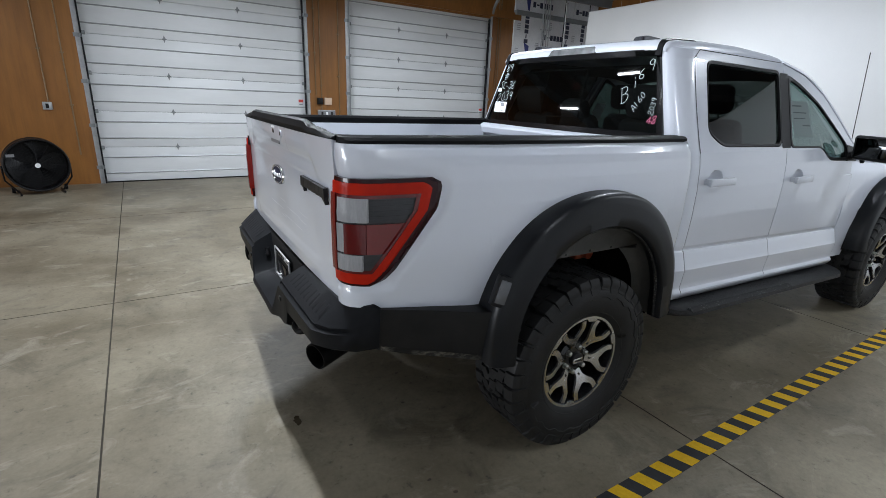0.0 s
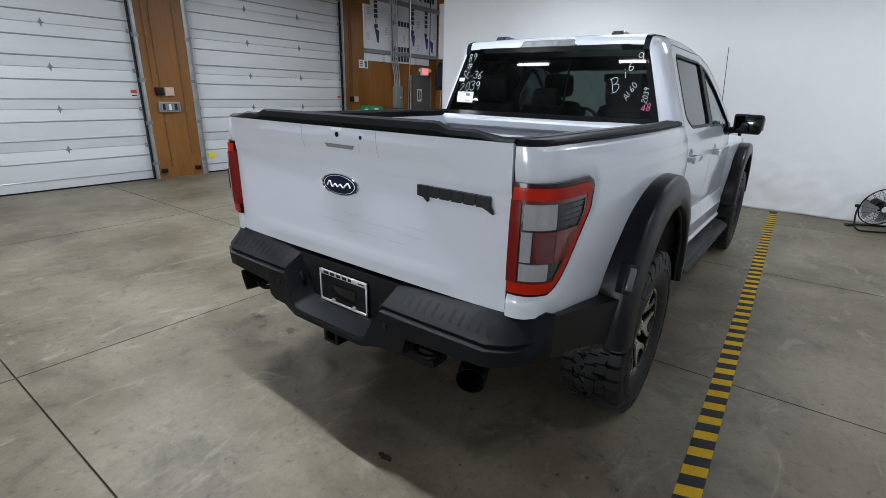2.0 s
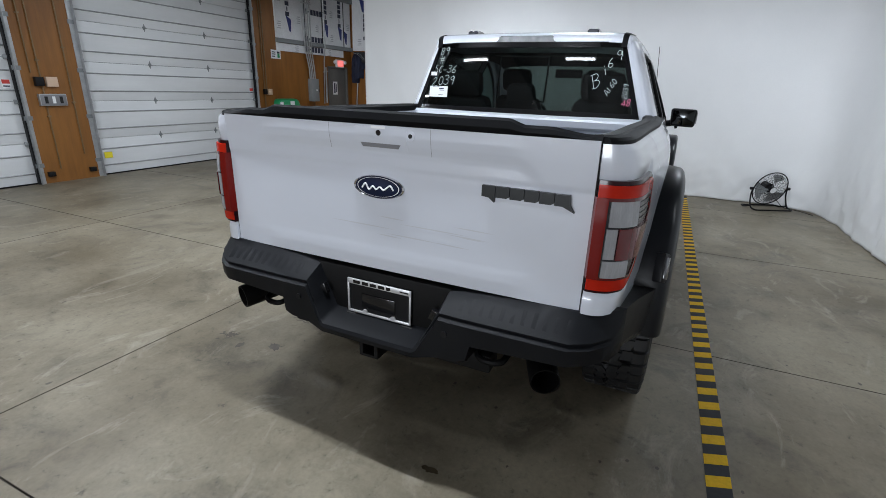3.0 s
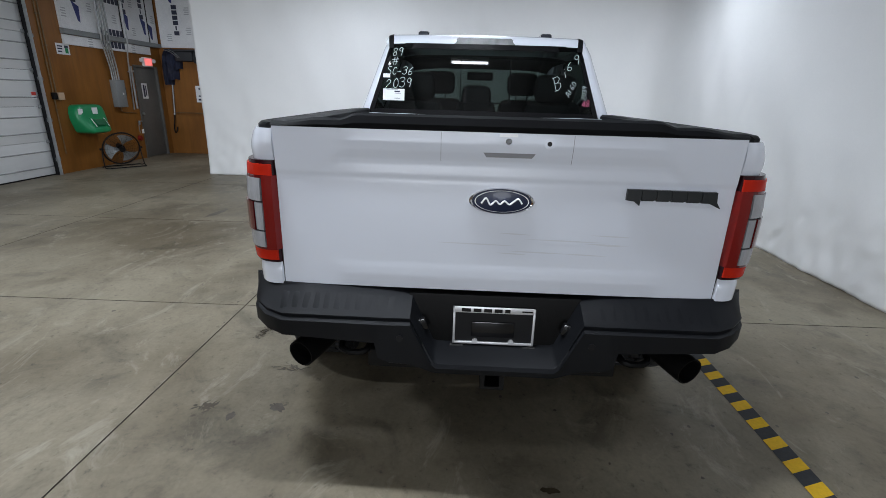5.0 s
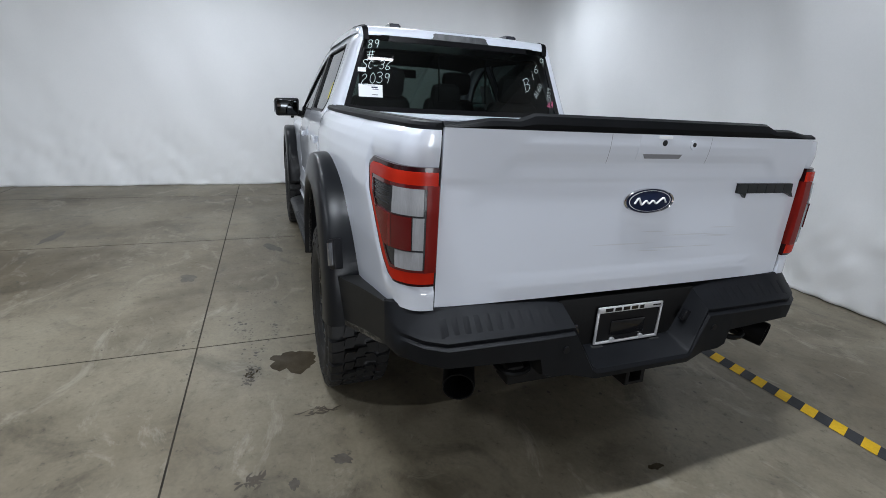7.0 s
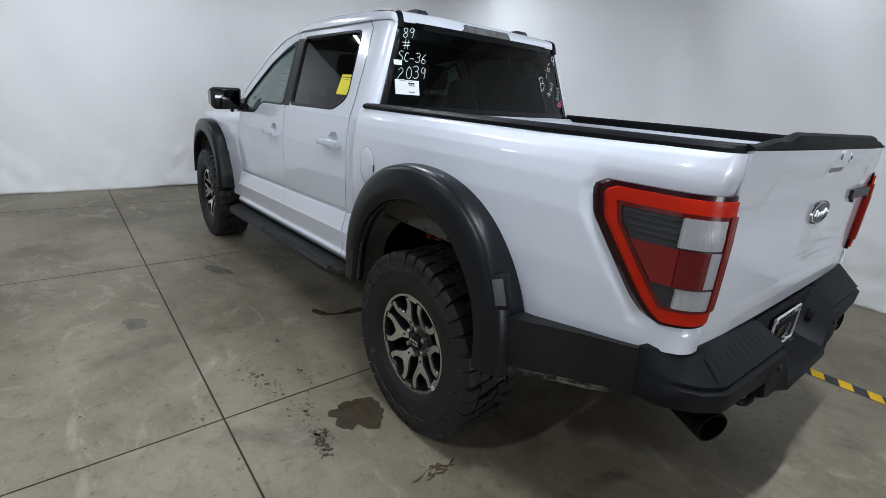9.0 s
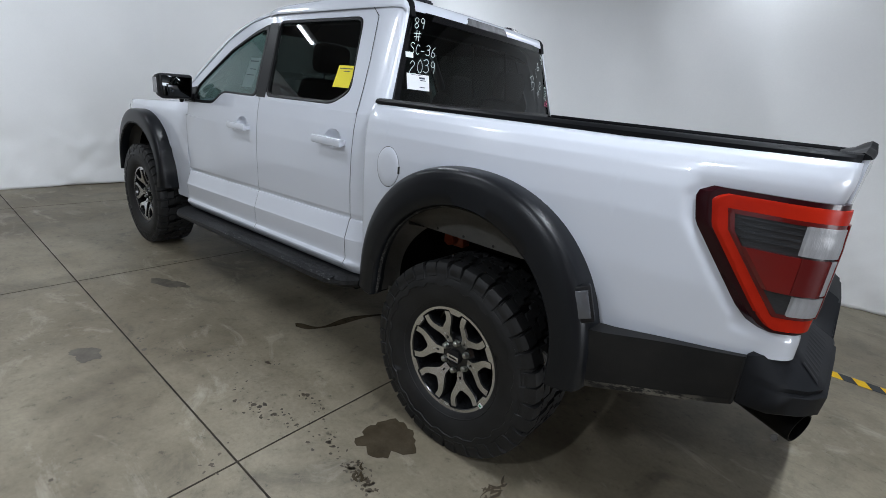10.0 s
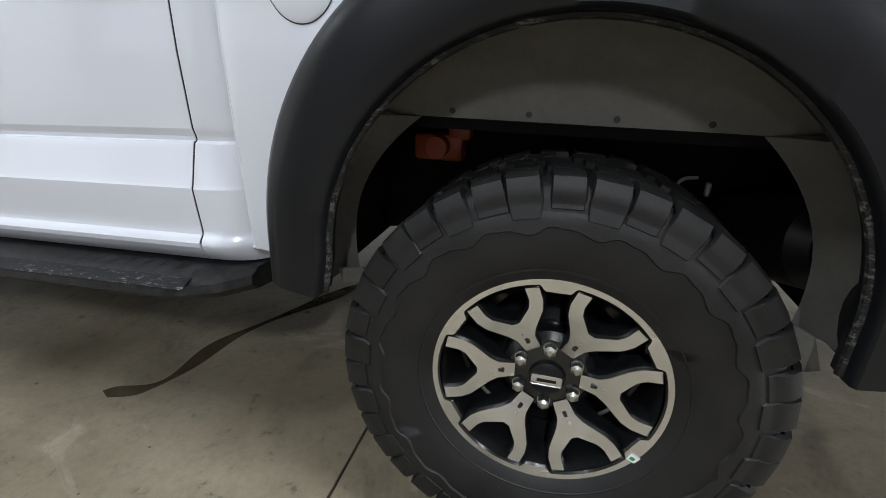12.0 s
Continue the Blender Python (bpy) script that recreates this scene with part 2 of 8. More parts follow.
FLARE = grained("satin_black_plastic", (0.0052, 0.006, 0.0076), (0.008, 0.009, 0.0112), 2.5, (0.28, 0.40), 0.05, fine=500, where=local, dist=0.001, spec=0.27)
UNDER = grained("black_underbody", (0.003, 0.003, 0.003), (0.0065, 0.006, 0.0058), 5, (0.6, 0.9), 0.2, where=local, spec=0.2)
def speckled(name, dark, pale, scale, cover):
    """Dark plastic worn through to pale specks."""
    m = material(name, dark, 0.6, spec=0.25)
    p = local(m)
    spots = noisy(m, p, scale, 6, 0.75, (0.35, 1, 1))
    where_ = noisy(m, p, scale * 0.12, 2, 0.5)
    cut = mix(m, "MULTIPLY", 1.0, ramp(m, spots, [(cover, 0.0), (cover + 0.09, 1.0)]), ramp(m, where_, [(0.38, 0.0), (0.6, 1.0)]))
    link(m, mix(m, "MIX", cut, dark, pale), principled(m).inputs["Base Color"])
    bump(m, spots, 0.5, 0.002)
    return m


WORN = speckled("scuffed_board_edge", (0.006, 0.0065, 0.0075), (0.17, 0.17, 0.168), 120, 0.545)
DUST = speckled("dusty_trim_foot", (0.010, 0.0098, 0.0094), (0.13, 0.12, 0.10), 60, 0.46)
LIP = speckled("dusty_rubber_lip", (0.006, 0.006, 0.0062), (0.10, 0.097, 0.092), 110, 0.51)
BOARD = grained("dusty_black_board", (0.004, 0.0045, 0.0055), (0.034, 0.034, 0.035), 34, (0.35, 0.6), 0.5, where=local, fine=210, grit=0.85, dist=0.002, spec=0.25)
LINER = grained("grey_wheel_liner", (0.062, 0.061, 0.057), (0.105, 0.10, 0.09), 4, (0.65, 0.85), 0.3, where=local)
RUBBER = grained("tyre_rubber", (0.0062, 0.0063, 0.0068), (0.0165, 0.0164, 0.0168), 7, (0.45, 0.65), 0.3, where=local, dist=0.002, spec=0.32)
MACHINED = grained("machined_aluminium", (0.6, 0.6, 0.6), (0.7, 0.7, 0.71), 8, (0.2, 0.32), 0.0, metal=1.0, where=local, grit=0.06)
RIM_DARK = grained("dark_rim_paint", (0.007, 0.0075, 0.008), (0.012, 0.0125, 0.0135), 9, (0.14, 0.25), 0.0, where=local, grit=0.1)
CHROME = material("chrome", (0.75, 0.75, 0.77), 0.12, 1.0)
FRAME_METAL = material("bright_frame_metal", (0.62, 0.62, 0.63), 0.38, 0.45)
STEEL = grained("galvanised_steel", (0.36, 0.37, 0.38), (0.5, 0.51, 0.52), 9, (0.35, 0.55), 0.05, metal=0.7)
BROWN_PIPE = grained("brown_stained_conduit", (0.16, 0.095, 0.04), (0.25, 0.16, 0.08), 5, (0.35, 0.55), 0.05, metal=0.3)
GREY_STEEL = grained("grey_painted_steel", (0.2, 0.215, 0.22), (0.25, 0.265, 0.27), 3, (0.4, 0.55), 0.03)
DOOR_GREY = grained("grey_door_paint", (0.115, 0.112, 0.105), (0.15, 0.147, 0.138), 2, (0.45, 0.6), 0.03)
DOOR_WHITE = grained("white_door_panel", (0.64, 0.655, 0.665), (0.74, 0.755, 0.765), 1.6, (0.3, 0.5), 0.01, fine=30, stretch=(0.35, 1, 1.6), grit=0.05)
FABRIC = grained("white_backdrop_sheet", (0.80, 0.81, 0.815), (0.85, 0.855, 0.86), 0.8, (0.6, 0.8), 0.01, fine=60, grit=0.05)
WALL_PAINT = grained("dull_white_wall", (0.5, 0.5, 0.48), (0.6, 0.6, 0.58), 0.7, (0.6, 0.8), 0.08)
INSUL = grained("white_insulation_face", (0.74, 0.75, 0.77), (0.84, 0.85, 0.87), 4.2, (0.25, 0.45), 0.12)
FLAG_BLUE = material("navy_print", (0.02, 0.03, 0.16), 0.5)
INK = material("blue_black_print", (0.025, 0.03, 0.06), 0.5)
GREY_INK = material("pale_grey_print", (0.42, 0.43, 0.45), 0.5)
YELLOW = grained("hazard_yellow", (0.70, 0.42, 0.01), (0.82, 0.51, 0.018), 3.5, (0.6, 0.8), 0.06, spec=0.25)
TAPE_BLACK = grained("hazard_black", (0.028, 0.03, 0.035), (0.05, 0.052, 0.057), 3.5, (0.6, 0.8), 0.06, spec=0.25)
BLACK_GLOSS = material("gloss_black", (0.008, 0.008, 0.009), 0.12)
EXHAUST = material("black_exhaust_metal", (0.004, 0.004, 0.0042), 0.45, spec=0.07)
BLACK_SATIN = material("satin_black", (0.007, 0.007, 0.008), 0.42, spec=0.22)
PLASTIC_GREY = material("grey_plastic", (0.2, 0.2, 0.21), 0.5, spec=0.3)
RED_LENS = grained("bright_red_lens", (0.37, 0.014, 0.006), (0.48, 0.022, 0.008), 9, (0.2, 0.3), 0.0, where=local, fine=300, grit=0.12, spec=0.1)
DEEP_RED = material("deep_red_lens", (0.095, 0.005, 0.006), 0.16, 0.0, 0.7, 0.3)
CLEAR_RED = material("clear_red_lens", (0.14, 0.007, 0.007), 0.14, 0.0, 0.7, 0.3)
EDGE_RED = material("mid_red_lens", (0.155, 0.008, 0.006), 0.25, 0.0, 0.3, 0.15)
RIM_RED = material("dark_red_lens_edge", (0.022, 0.003, 0.005), 0.2, 0.0, 0.25, 0.15)
SMOKE = grained("smoked_lens", (0.026, 0.027, 0.03), (0.042, 0.044, 0.048), 20, (0.12, 0.2), 0.2, where=local, fine=220, stretch=(0.2, 0.2, 1), grit=0.6, spec=0.4)
WHITE_LENS = grained("clear_white_lens", (0.27, 0.272, 0.285), (0.38, 0.385, 0.40), 14, (0.15, 0.25), 0.3, where=local, fine=160, stretch=(1, 1, 0.15))
BADGE_BLUE = material("badge_blue", (0.006, 0.012, 0.04), 0.35, 0.0, 0.15, 0.2)
GREEN = material("green_plastic", (0.01, 0.24, 0.09), 0.35)
PAPER = material("white_paper", (0.78, 0.79, 0.8), 0.6)
YELLOW_PAPER = material("yellow_paper", (0.85, 0.72, 0.03), 0.6)
INK_PALE = material("pale_window_marker", (0.55, 0.64, 0.62), 0.7, spec=0.1)
INK_PINK = material("pink_window_marker", (0.8, 0.16, 0.3), 0.6)
ORANGE = material("orange_red_paint", (0.34, 0.06, 0.02), 0.5)
SEAT = grained("dark_seat_cloth", (0.016, 0.016, 0.018), (0.028, 0.028, 0.03), 6, (0.7, 0.9), 0.15, where=local)
SIDE_TINT = glazing("dark_privacy_glass", (0.036, 0.042, 0.041))
TINT = glazing("privacy_glass", (0.095, 0.117, 0.111))
SCREEN = glazing("windscreen_glass", (0.62, 0.73, 0.70))
CLEAR = glazing("light_green_glass", (0.18, 0.26, 0.25))
EXIT_RED = glow("exit_red", (1.0, 0.05, 0.03), 0.95)
DIFFUSER = glow("lamp_diffuser", (0.94, 0.985, 1.05), 22.0)
DRIP = grained("dark_dried_drips", (0.05, 0.038, 0.024), (0.085, 0.066, 0.043), 9, (0.3, 0.5), 0.05)
WET = grained("dark_wet_stain", (0.045, 0.035, 0.022), (0.085, 0.068, 0.045), 9, (0.05, 0.2), 0.03)
RUBBED = grained("rubbed_concrete", (0.075, 0.064, 0.05), (0.135, 0.12, 0.097), 14, (0.35, 0.5), 0.05, spec=0.2)

# ---- the hall: floor slabs, walls, ceiling ----
X0, X1, Y0, Y1, TOP = -23.5, 10.92, -2.0, 9.95, 4.3
SLAB_XS = [-24.4, -22.0, -19.6, -17.2, -14.8, -12.4, -10.0, -7.6, -5.2, -2.8, -0.335, 2.205, 4.60, 7.0, 9.4, 11.0]
LEAN = -0.02  # the joints across the hall run slightly askew
SLAB_YS = [-2.0, 4.117, 7.17, 10.22]
floor = new("floor", mesh_of(boxed(X0 - 0.3, X1 + 0.3, Y0 - 0.3, Y1 + 0.6, -0.25, -0.008), "floor", JOINT))
tagged(floor, "polished stained concrete floor with sawn joints", "floor", kind="structure")


def slab_mesh(width, depth, lean=0.0):
    """One slab of the floor; its edges are dark with dirt."""
    bm = bmesh.new()
    box(bm, 0.0022, width - 0.0022, 0.0022, depth - 0.0022, -0.010, 0.0)
    bmesh.ops.bevel(bm, geom=[e for e in bm.edges if all(v.co.z > -0.001 for v in e.verts)], offset=0.0025, segments=1, affect="EDGES")
    for v in bm.verts:
        v.co.x += lean * v.co.y
    bm.normal_update()
    for f in bm.faces:
        f.material_index = 0 if f.normal.z > 0.95 else 1
    return mesh_of(bm, "slab", [CONCRETE, JOINT])


def wall(name, x0, x1, y0, y1, z0, z1, mat, label, holes=()):
    """A wall along x with openings (x0, x1, z0, z1) through it."""
    bm = bmesh.new()
    xs = sorted({x0, x1, *(h[0] for h in holes), *(h[1] for h in holes)})
    for a, b in zip(xs, xs[1:]):
        cut = [h for h in holes if h[0] <= a and h[1] >= b]
        if cut:
            if cut[0][2] > z0:
                box(bm, a, b, y0, y1, z0, cut[0][2])
            box(bm, a, b, y0, y1, cut[0][3], z1)
        else:
            box(bm, a, b, y0, y1, z0, z1)
    bmesh.ops.remove_doubles(bm, verts=bm.verts, dist=1e-5)
    ob = new(name, mesh_of(bm, name, mat))
    return tagged(ob, label, "wall", kind="structure")


GD1, GD2, DOOR = (-0.76, 2.92), (3.73, 7.38), (9.86, 10.72)
DOOR_H = 3.52
wall("wall_north", X0 - 0.2, X1 + 0.2, Y1, Y1 + 0.2, -0.05, TOP, PLY, "orange-brown stained plywood wall between garage doors",
     [(*GD1, -0.05, DOOR_H), (*GD2, -0.05, DOOR_H), (*DOOR, -0.05, 2.06)])
wall("wall_east", X1, X1 + 0.2, Y0, Y1 - 0.002, -0.05, TOP, PLY, "orange-brown stained plywood end wall")
# unseen end wall; its wide opening is made up, where the fill lamp stands
west = bmesh.new()
for ya, yb, za, zb in ((Y0, -1.6, -0.05, TOP), (-1.6, 9.4, 3.25, TOP), (9.4, Y1 - 0.002, -0.05, TOP)):
    box(west, X0 - 0.2, X0, ya, yb, za, zb)
tagged(new("wall_west", mesh_of(west, "wall_west", PLY)), "plain unseen stained plywood wall with a wide opening added for the fill lamp", "wall", kind="structure")
wall("wall_south", X0 - 0.2, X1 + 0.2, Y0 - 0.2, Y0, -0.05, TOP, WALL_PAINT, "plain dull white wall behind the hanging sheet")
ceil = bmesh.new()
box(ceil, X0 - 0.2, X1 + 0.2, Y0 - 0.2, Y1 + 0.2, TOP, TOP + 0.12)
ceiling = new("ceiling", mesh_of(ceil, "ceiling", grained("ceiling_liner", (0.2, 0.205, 0.21), (0.28, 0.285, 0.29), 0.8, (0.5, 0.7), 0.1)))
tagged(ceiling, "pale grey insulated ceiling liner", "ceiling", kind="structure")


def purlin(y):
    bm = bmesh.new()
    box(bm, X0, X1, -0.04, 0.04, -0.006, 0.0)
    box(bm, X0, X1, -0.004, 0.004, -0.19, -0.006)
    box(bm, X0, X1, -0.04, 0.04, -0.196, -0.19)
    return solo("roof_purlin", bm, GREY_STEEL, (0, y, TOP), "grey steel roof purlin under the ceiling", "roof beam", "roof purlins")


for k in range(7):
    purlin(-1.0 + 1.75 * k)


# ---- garage doors ----
def garage_door(name, x0, x1, label):
    d = thing(name, ((x0 + x1) / 2, Y1 + 0.06, 0), label, "garage door", kind="structure")
    w = (x1 - x0) / 2
    for k in range(6):
        z0, z1 = 0.008 + 0.604 * k, min(0.008 + 0.604 * (k + 1) - 0.005, DOOR_H + 0.1)
        bm = boxed(-w + 0.005, w - 0.005, 0, 0.045, z0, z1, bevel=0.004)
        part("panel", bm, DOOR_WHITE, d)
        for zz in (z0 + 0.157, z0 + 0.431):
            if zz > DOOR_H:
                continue
            rib = bmesh.new()
            sec = [(0.001, -0.014), (-0.012, -0.01), (-0.016, -0.002), (-0.012, 0.006), (0.001, 0.008)]
            a = [rib.verts.new((-w + 0.03, y, zz + z)) for y, z in sec]
            b = [rib.verts.new((w - 0.03, y, zz + z)) for y, z in sec]
            for i in range(4):
                rib.faces.new((a[i], a[i + 1], b[i + 1], b[i]))
            rib.faces.new(a)
            rib.faces.new(b[::-1])
            part("rib", rib, STEEL, d)
    part("bottom_seal", boxed(-w, w, -0.01, 0.05, 0.0, 0.022), BLACK_SATIN, d)
    for k in range(1, 6):
        z = 0.607 * k
        for f in (-0.333, 0.333):
            bm = bmesh.new()
            prism(bm, [(0, 0.062), (0.017, 0.02), (0.03, 0.006), (0.017, -0.012), (0, -0.062), (-0.017, -0.012), (-0.03, 0.006), (-0.017, 0.02)], -0.012, 0.0)
            cyl(bm, (-0.035, -0.016, 0.0), (0.035, -0.016, 0.0), 0.008, 8)
            ob = part("hinge", bm, GREY_STEEL, d)
            ob.location = (w * f, 0, z)
        for s in (-1, 1):
            bm = boxed(-0.05, 0.05, -0.03, 0.0, -0.03, 0.03, bevel=0.006)
            cyl(bm, (s * 0.04, -0.03, 0), (s * 0.13, -0.03, 0), 0.008, 8)
            ob = part("roller", bm, GREY_STEEL, d)
            ob.location = (s * (w - 0.07), 0, z)
    return d


garage_door("garage_door_1", *GD1, "white sectional garage door with steel ribs, closed")
garage_door("garage_door_2", *GD2, "white sectional garage door with steel ribs, closed")


def door_track(x, s):
    t = thing("door_track", (x, Y1 - 0.005, 0), "galvanised steel garage door track beside the door", "door track", "garage door tracks")
    bm = bmesh.new()
    box(bm, -0.035, 0.035, -0.004, 0.002, 0.0, 3.55)
    box(bm, -0.035 if s > 0 else 0.031, -0.031 if s > 0 else 0.035, -0.07, -0.004, 0.0, 3.55)
    part("rail", bm, STEEL, t)
    seal = boxed(-s * 0.045 - 0.012, -s * 0.045 + 0.012, -0.006, 0.05, 0, 3.5)
    part("seal", seal, BLACK_SATIN, t)
    for k in range(5):
        part("bracket", boxed(-0.055, 0.055, -0.012, -0.004, 0.25 + 0.7 * k, 0.31 + 0.7 * k), GREY_STEEL, t)
    curve = bmesh.new()
    line_ = [(-0.04, 3.55)] + [(-0.04 - 0.38 * (1 - math.cos(a)), 3.55 + 0.38 * math.sin(a)) for a in (0.26 * i for i in range(1, 7))] + [(-1.6, 3.95), (-3.1, 3.97)]
    sheet(lambda u, v: (lerp(-0.03, 0.03, v), *line_[int(u * 8)]), 8, 1, (0, 0, 0.05), bm=curve)
    part("curved_rail", curve, GREY_STEEL, t)
    for yy, lean in ((-0.9, 0.25), (-2.0, -0.25), (-3.0, 0.2)):
        st_ = bmesh.new()
        tube(st_, [(0, yy, 3.97), (lean * s, yy - 0.1, TOP - 0.01)], 0.018, 6)
        part("hanger", st_, GREY_STEEL, t)


for x, s in ((GD1[0], -1), (GD1[1], 1), (GD2[0], -1), (GD2[1], 1)):
    door_track(x - s * 0.02, s)

from mathutils.kdtree import KDTree

# ---- the pickup truck: stations along x, half-widths, heights ----
AXLE_R, AXLE_F, MID = 1.725, 5.375, 2.335
truck = thing("pickup_truck", (AXLE_R, MID, 0), "white four-door off-road pickup truck with black flares", "pickup truck")
truck.rotation_euler = (0, 0, 0.003)


def at(x, y, z):
    return (x - AXLE_R, y, z)


PLAN = smooth_line([(0.604, 0.820), (0.608, 0.866), (0.636, 0.911), (0.71, 0.944), (0.93, 0.966), (1.25, 0.99), (1.72, 1.018), (2.15, 1.015), (2.372, 1.0), (2.443, 0.985), (2.463, 0.955)], 8)
_len = np.concatenate([[0], np.cumsum([np.hypot(*(b - a)) for a, b in zip(PLAN, PLAN[1:])])])


def plan(s):
    """Station and half-width of the bed's side, s metres along from the tailgate's seam."""
    return float(np.interp(s, _len, [p[0] for p in PLAN])), float(np.interp(s, _len, [p[1] for p in PLAN]))


BED_PROFILE = curve_of([(0.55, -0.05), (0.7, -0.03), (0.88, -0.012), (1.05, 0.0), (1.24, 0.002), (1.33, -0.006), (1.385, -0.022), (1.42, -0.042), (1.447, -0.066), (1.463, -0.095)])


def arch(x, centre, a, b, base, low, n=2.2):
    d = abs(x - centre) / a
    return base + b * (1 - d ** n) ** (1 / n) if d < 1 else low(x)


def bed_low(x):
    return arch(x, 1.735, 0.55, 0.56, 0.66, lambda q: 0.60 if q > 2 else lerp(0.872, 0.805, (q - 0.7) / 0.45) if q > 0.7 else 0.880)


S_END = float(_len[-1])


def lamp_dip(s, z):
    """The hollow that runs round the outer edge of the tail lamp."""
    zc = min(max(z, 0.99), 1.34)
    d = s - lamp_outer(zc)
    up = 0.0 if z < 1.34 else (z - 1.34) / 0.075
    dn = 0.0 if z > 0.99 else (0.99 - z) / 0.05
    if d < 0:
        across = 1.0
    else:
        e_ = min(1.0, max(0.0, (d - 0.03) / 0.045))
        across = 1 - e_ * e_ * (3 - 2 * e_)
    return -0.015 * across * max(0.0, 1 - up) ** 1.5 * max(0.0, 1 - dn ** 2)


def lamp_outer(z):
    return float(np.interp(z, [0.965, 0.985, 1.02, 1.24, 1.315, 1.335, 1.346, 1.352], [0.15, 0.19, 0.225, 0.385, 0.402, 0.396, 0.383, 0.362]))


def bed_point(s, z, side, out=0.0):
    x, h = plan(s)
    x2, h2 = plan(min(s + 0.01, S_END))
    x1, h1 = plan(max(s - 0.01, 0))
    n = Vector((-(h2 - h1), x2 - x1)).normalized()
    prof_ = BED_PROFILE(z)
    if z > 1.24:
        # the corner stands steeper than the rest of the side
        prof_ *= lerp(0.3, 0.85, min(1.0, s / 0.7))
    q = prof_ + (out if out else lamp_dip(s, z))
    if not out:
        return at(x + n.x * (lamp_dip(s, z) + 0.12 * prof_), side * (h + n.y * q + (1 - n.y) * 0.04 * prof_), z)
    return at(x + n.x * q, side * (h + n.y * q), z)


def bed_side(side):
    def fn(u, v):
        s = S_END * u
        x = plan(s)[0]
        return bed_point(s, lerp(bed_low(x), 1.463, 1 - (1 - v) ** 1.35), side)
    return part("bed_side", sheet(fn, 190, 60, (0.012, -side * 0.004, 0)), PAINT, truck, "white bedside panel")


def bed_rail(side):
    bm = bmesh.new()
    rows = []
    for x, h in smooth_line([(0.614, 0.836), (0.638, 0.868), (0.70, 0.893), (0.82, 0.905), (1.25, 0.920), (1.72, 0.942), (2.15, 0.940), (2.455, 0.922)], 7):
        sec = [(h - 0.01, 1.452), (h + 0.002, 1.462), (h + 0.002, 1.474), (h - 0.008, 1.483), (h - 0.03, 1.487), (h - 0.036, 1.482), (h - 0.046, 1.482), (h - 0.052, 1.487), (h - 0.09, 1.487), (h - 0.105, 1.474), (h - 0.105, 1.43)]
        rows.append([bm.verts.new(at(x, side * y, z)) for y, z in sec])
    for a, b in zip(rows, rows[1:]):
        for i in range(len(a) - 1):
            bm.faces.new((a[i], a[i + 1], b[i + 1], b[i]))
    bm.faces.new(rows[0])
    bm.faces.new(rows[-1][::-1])
    part("bed_rail_cap", bm, RAIL, truck, "black plastic bed rail cap")
    inner = bmesh.new()
    sheet(lambda u, v: at(lerp(0.64, 2.40, u), side * (0.80 - 0.02 * math.sin(v * 3.1)), lerp(0.93, 1.44, v)), 12, 6, (0, side * 0.02, 0), bm=inner)
    part("bed_inner_wall", inner, PAINT, truck)


def lamp_patch(bm, side, z0, z1, s0, s1, out, nz=14, ns=14, mat=0):
    """A piece of the tail lamp: rows in z from s0(z) to s1(z), standing out of the body by out."""
    f0 = s0 if callable(s0) else (lambda z: s0)
    f1 = s1 if callable(s1) else (lambda z: s1)

    def fn(u, v):
        z = lerp(z0, z1, v)
        return bed_point(lerp(f0(z), f1(z), u), z, side, out)
    return sheet(fn, ns, nz, (0.03, -side * 0.012, 0), mat, bm)


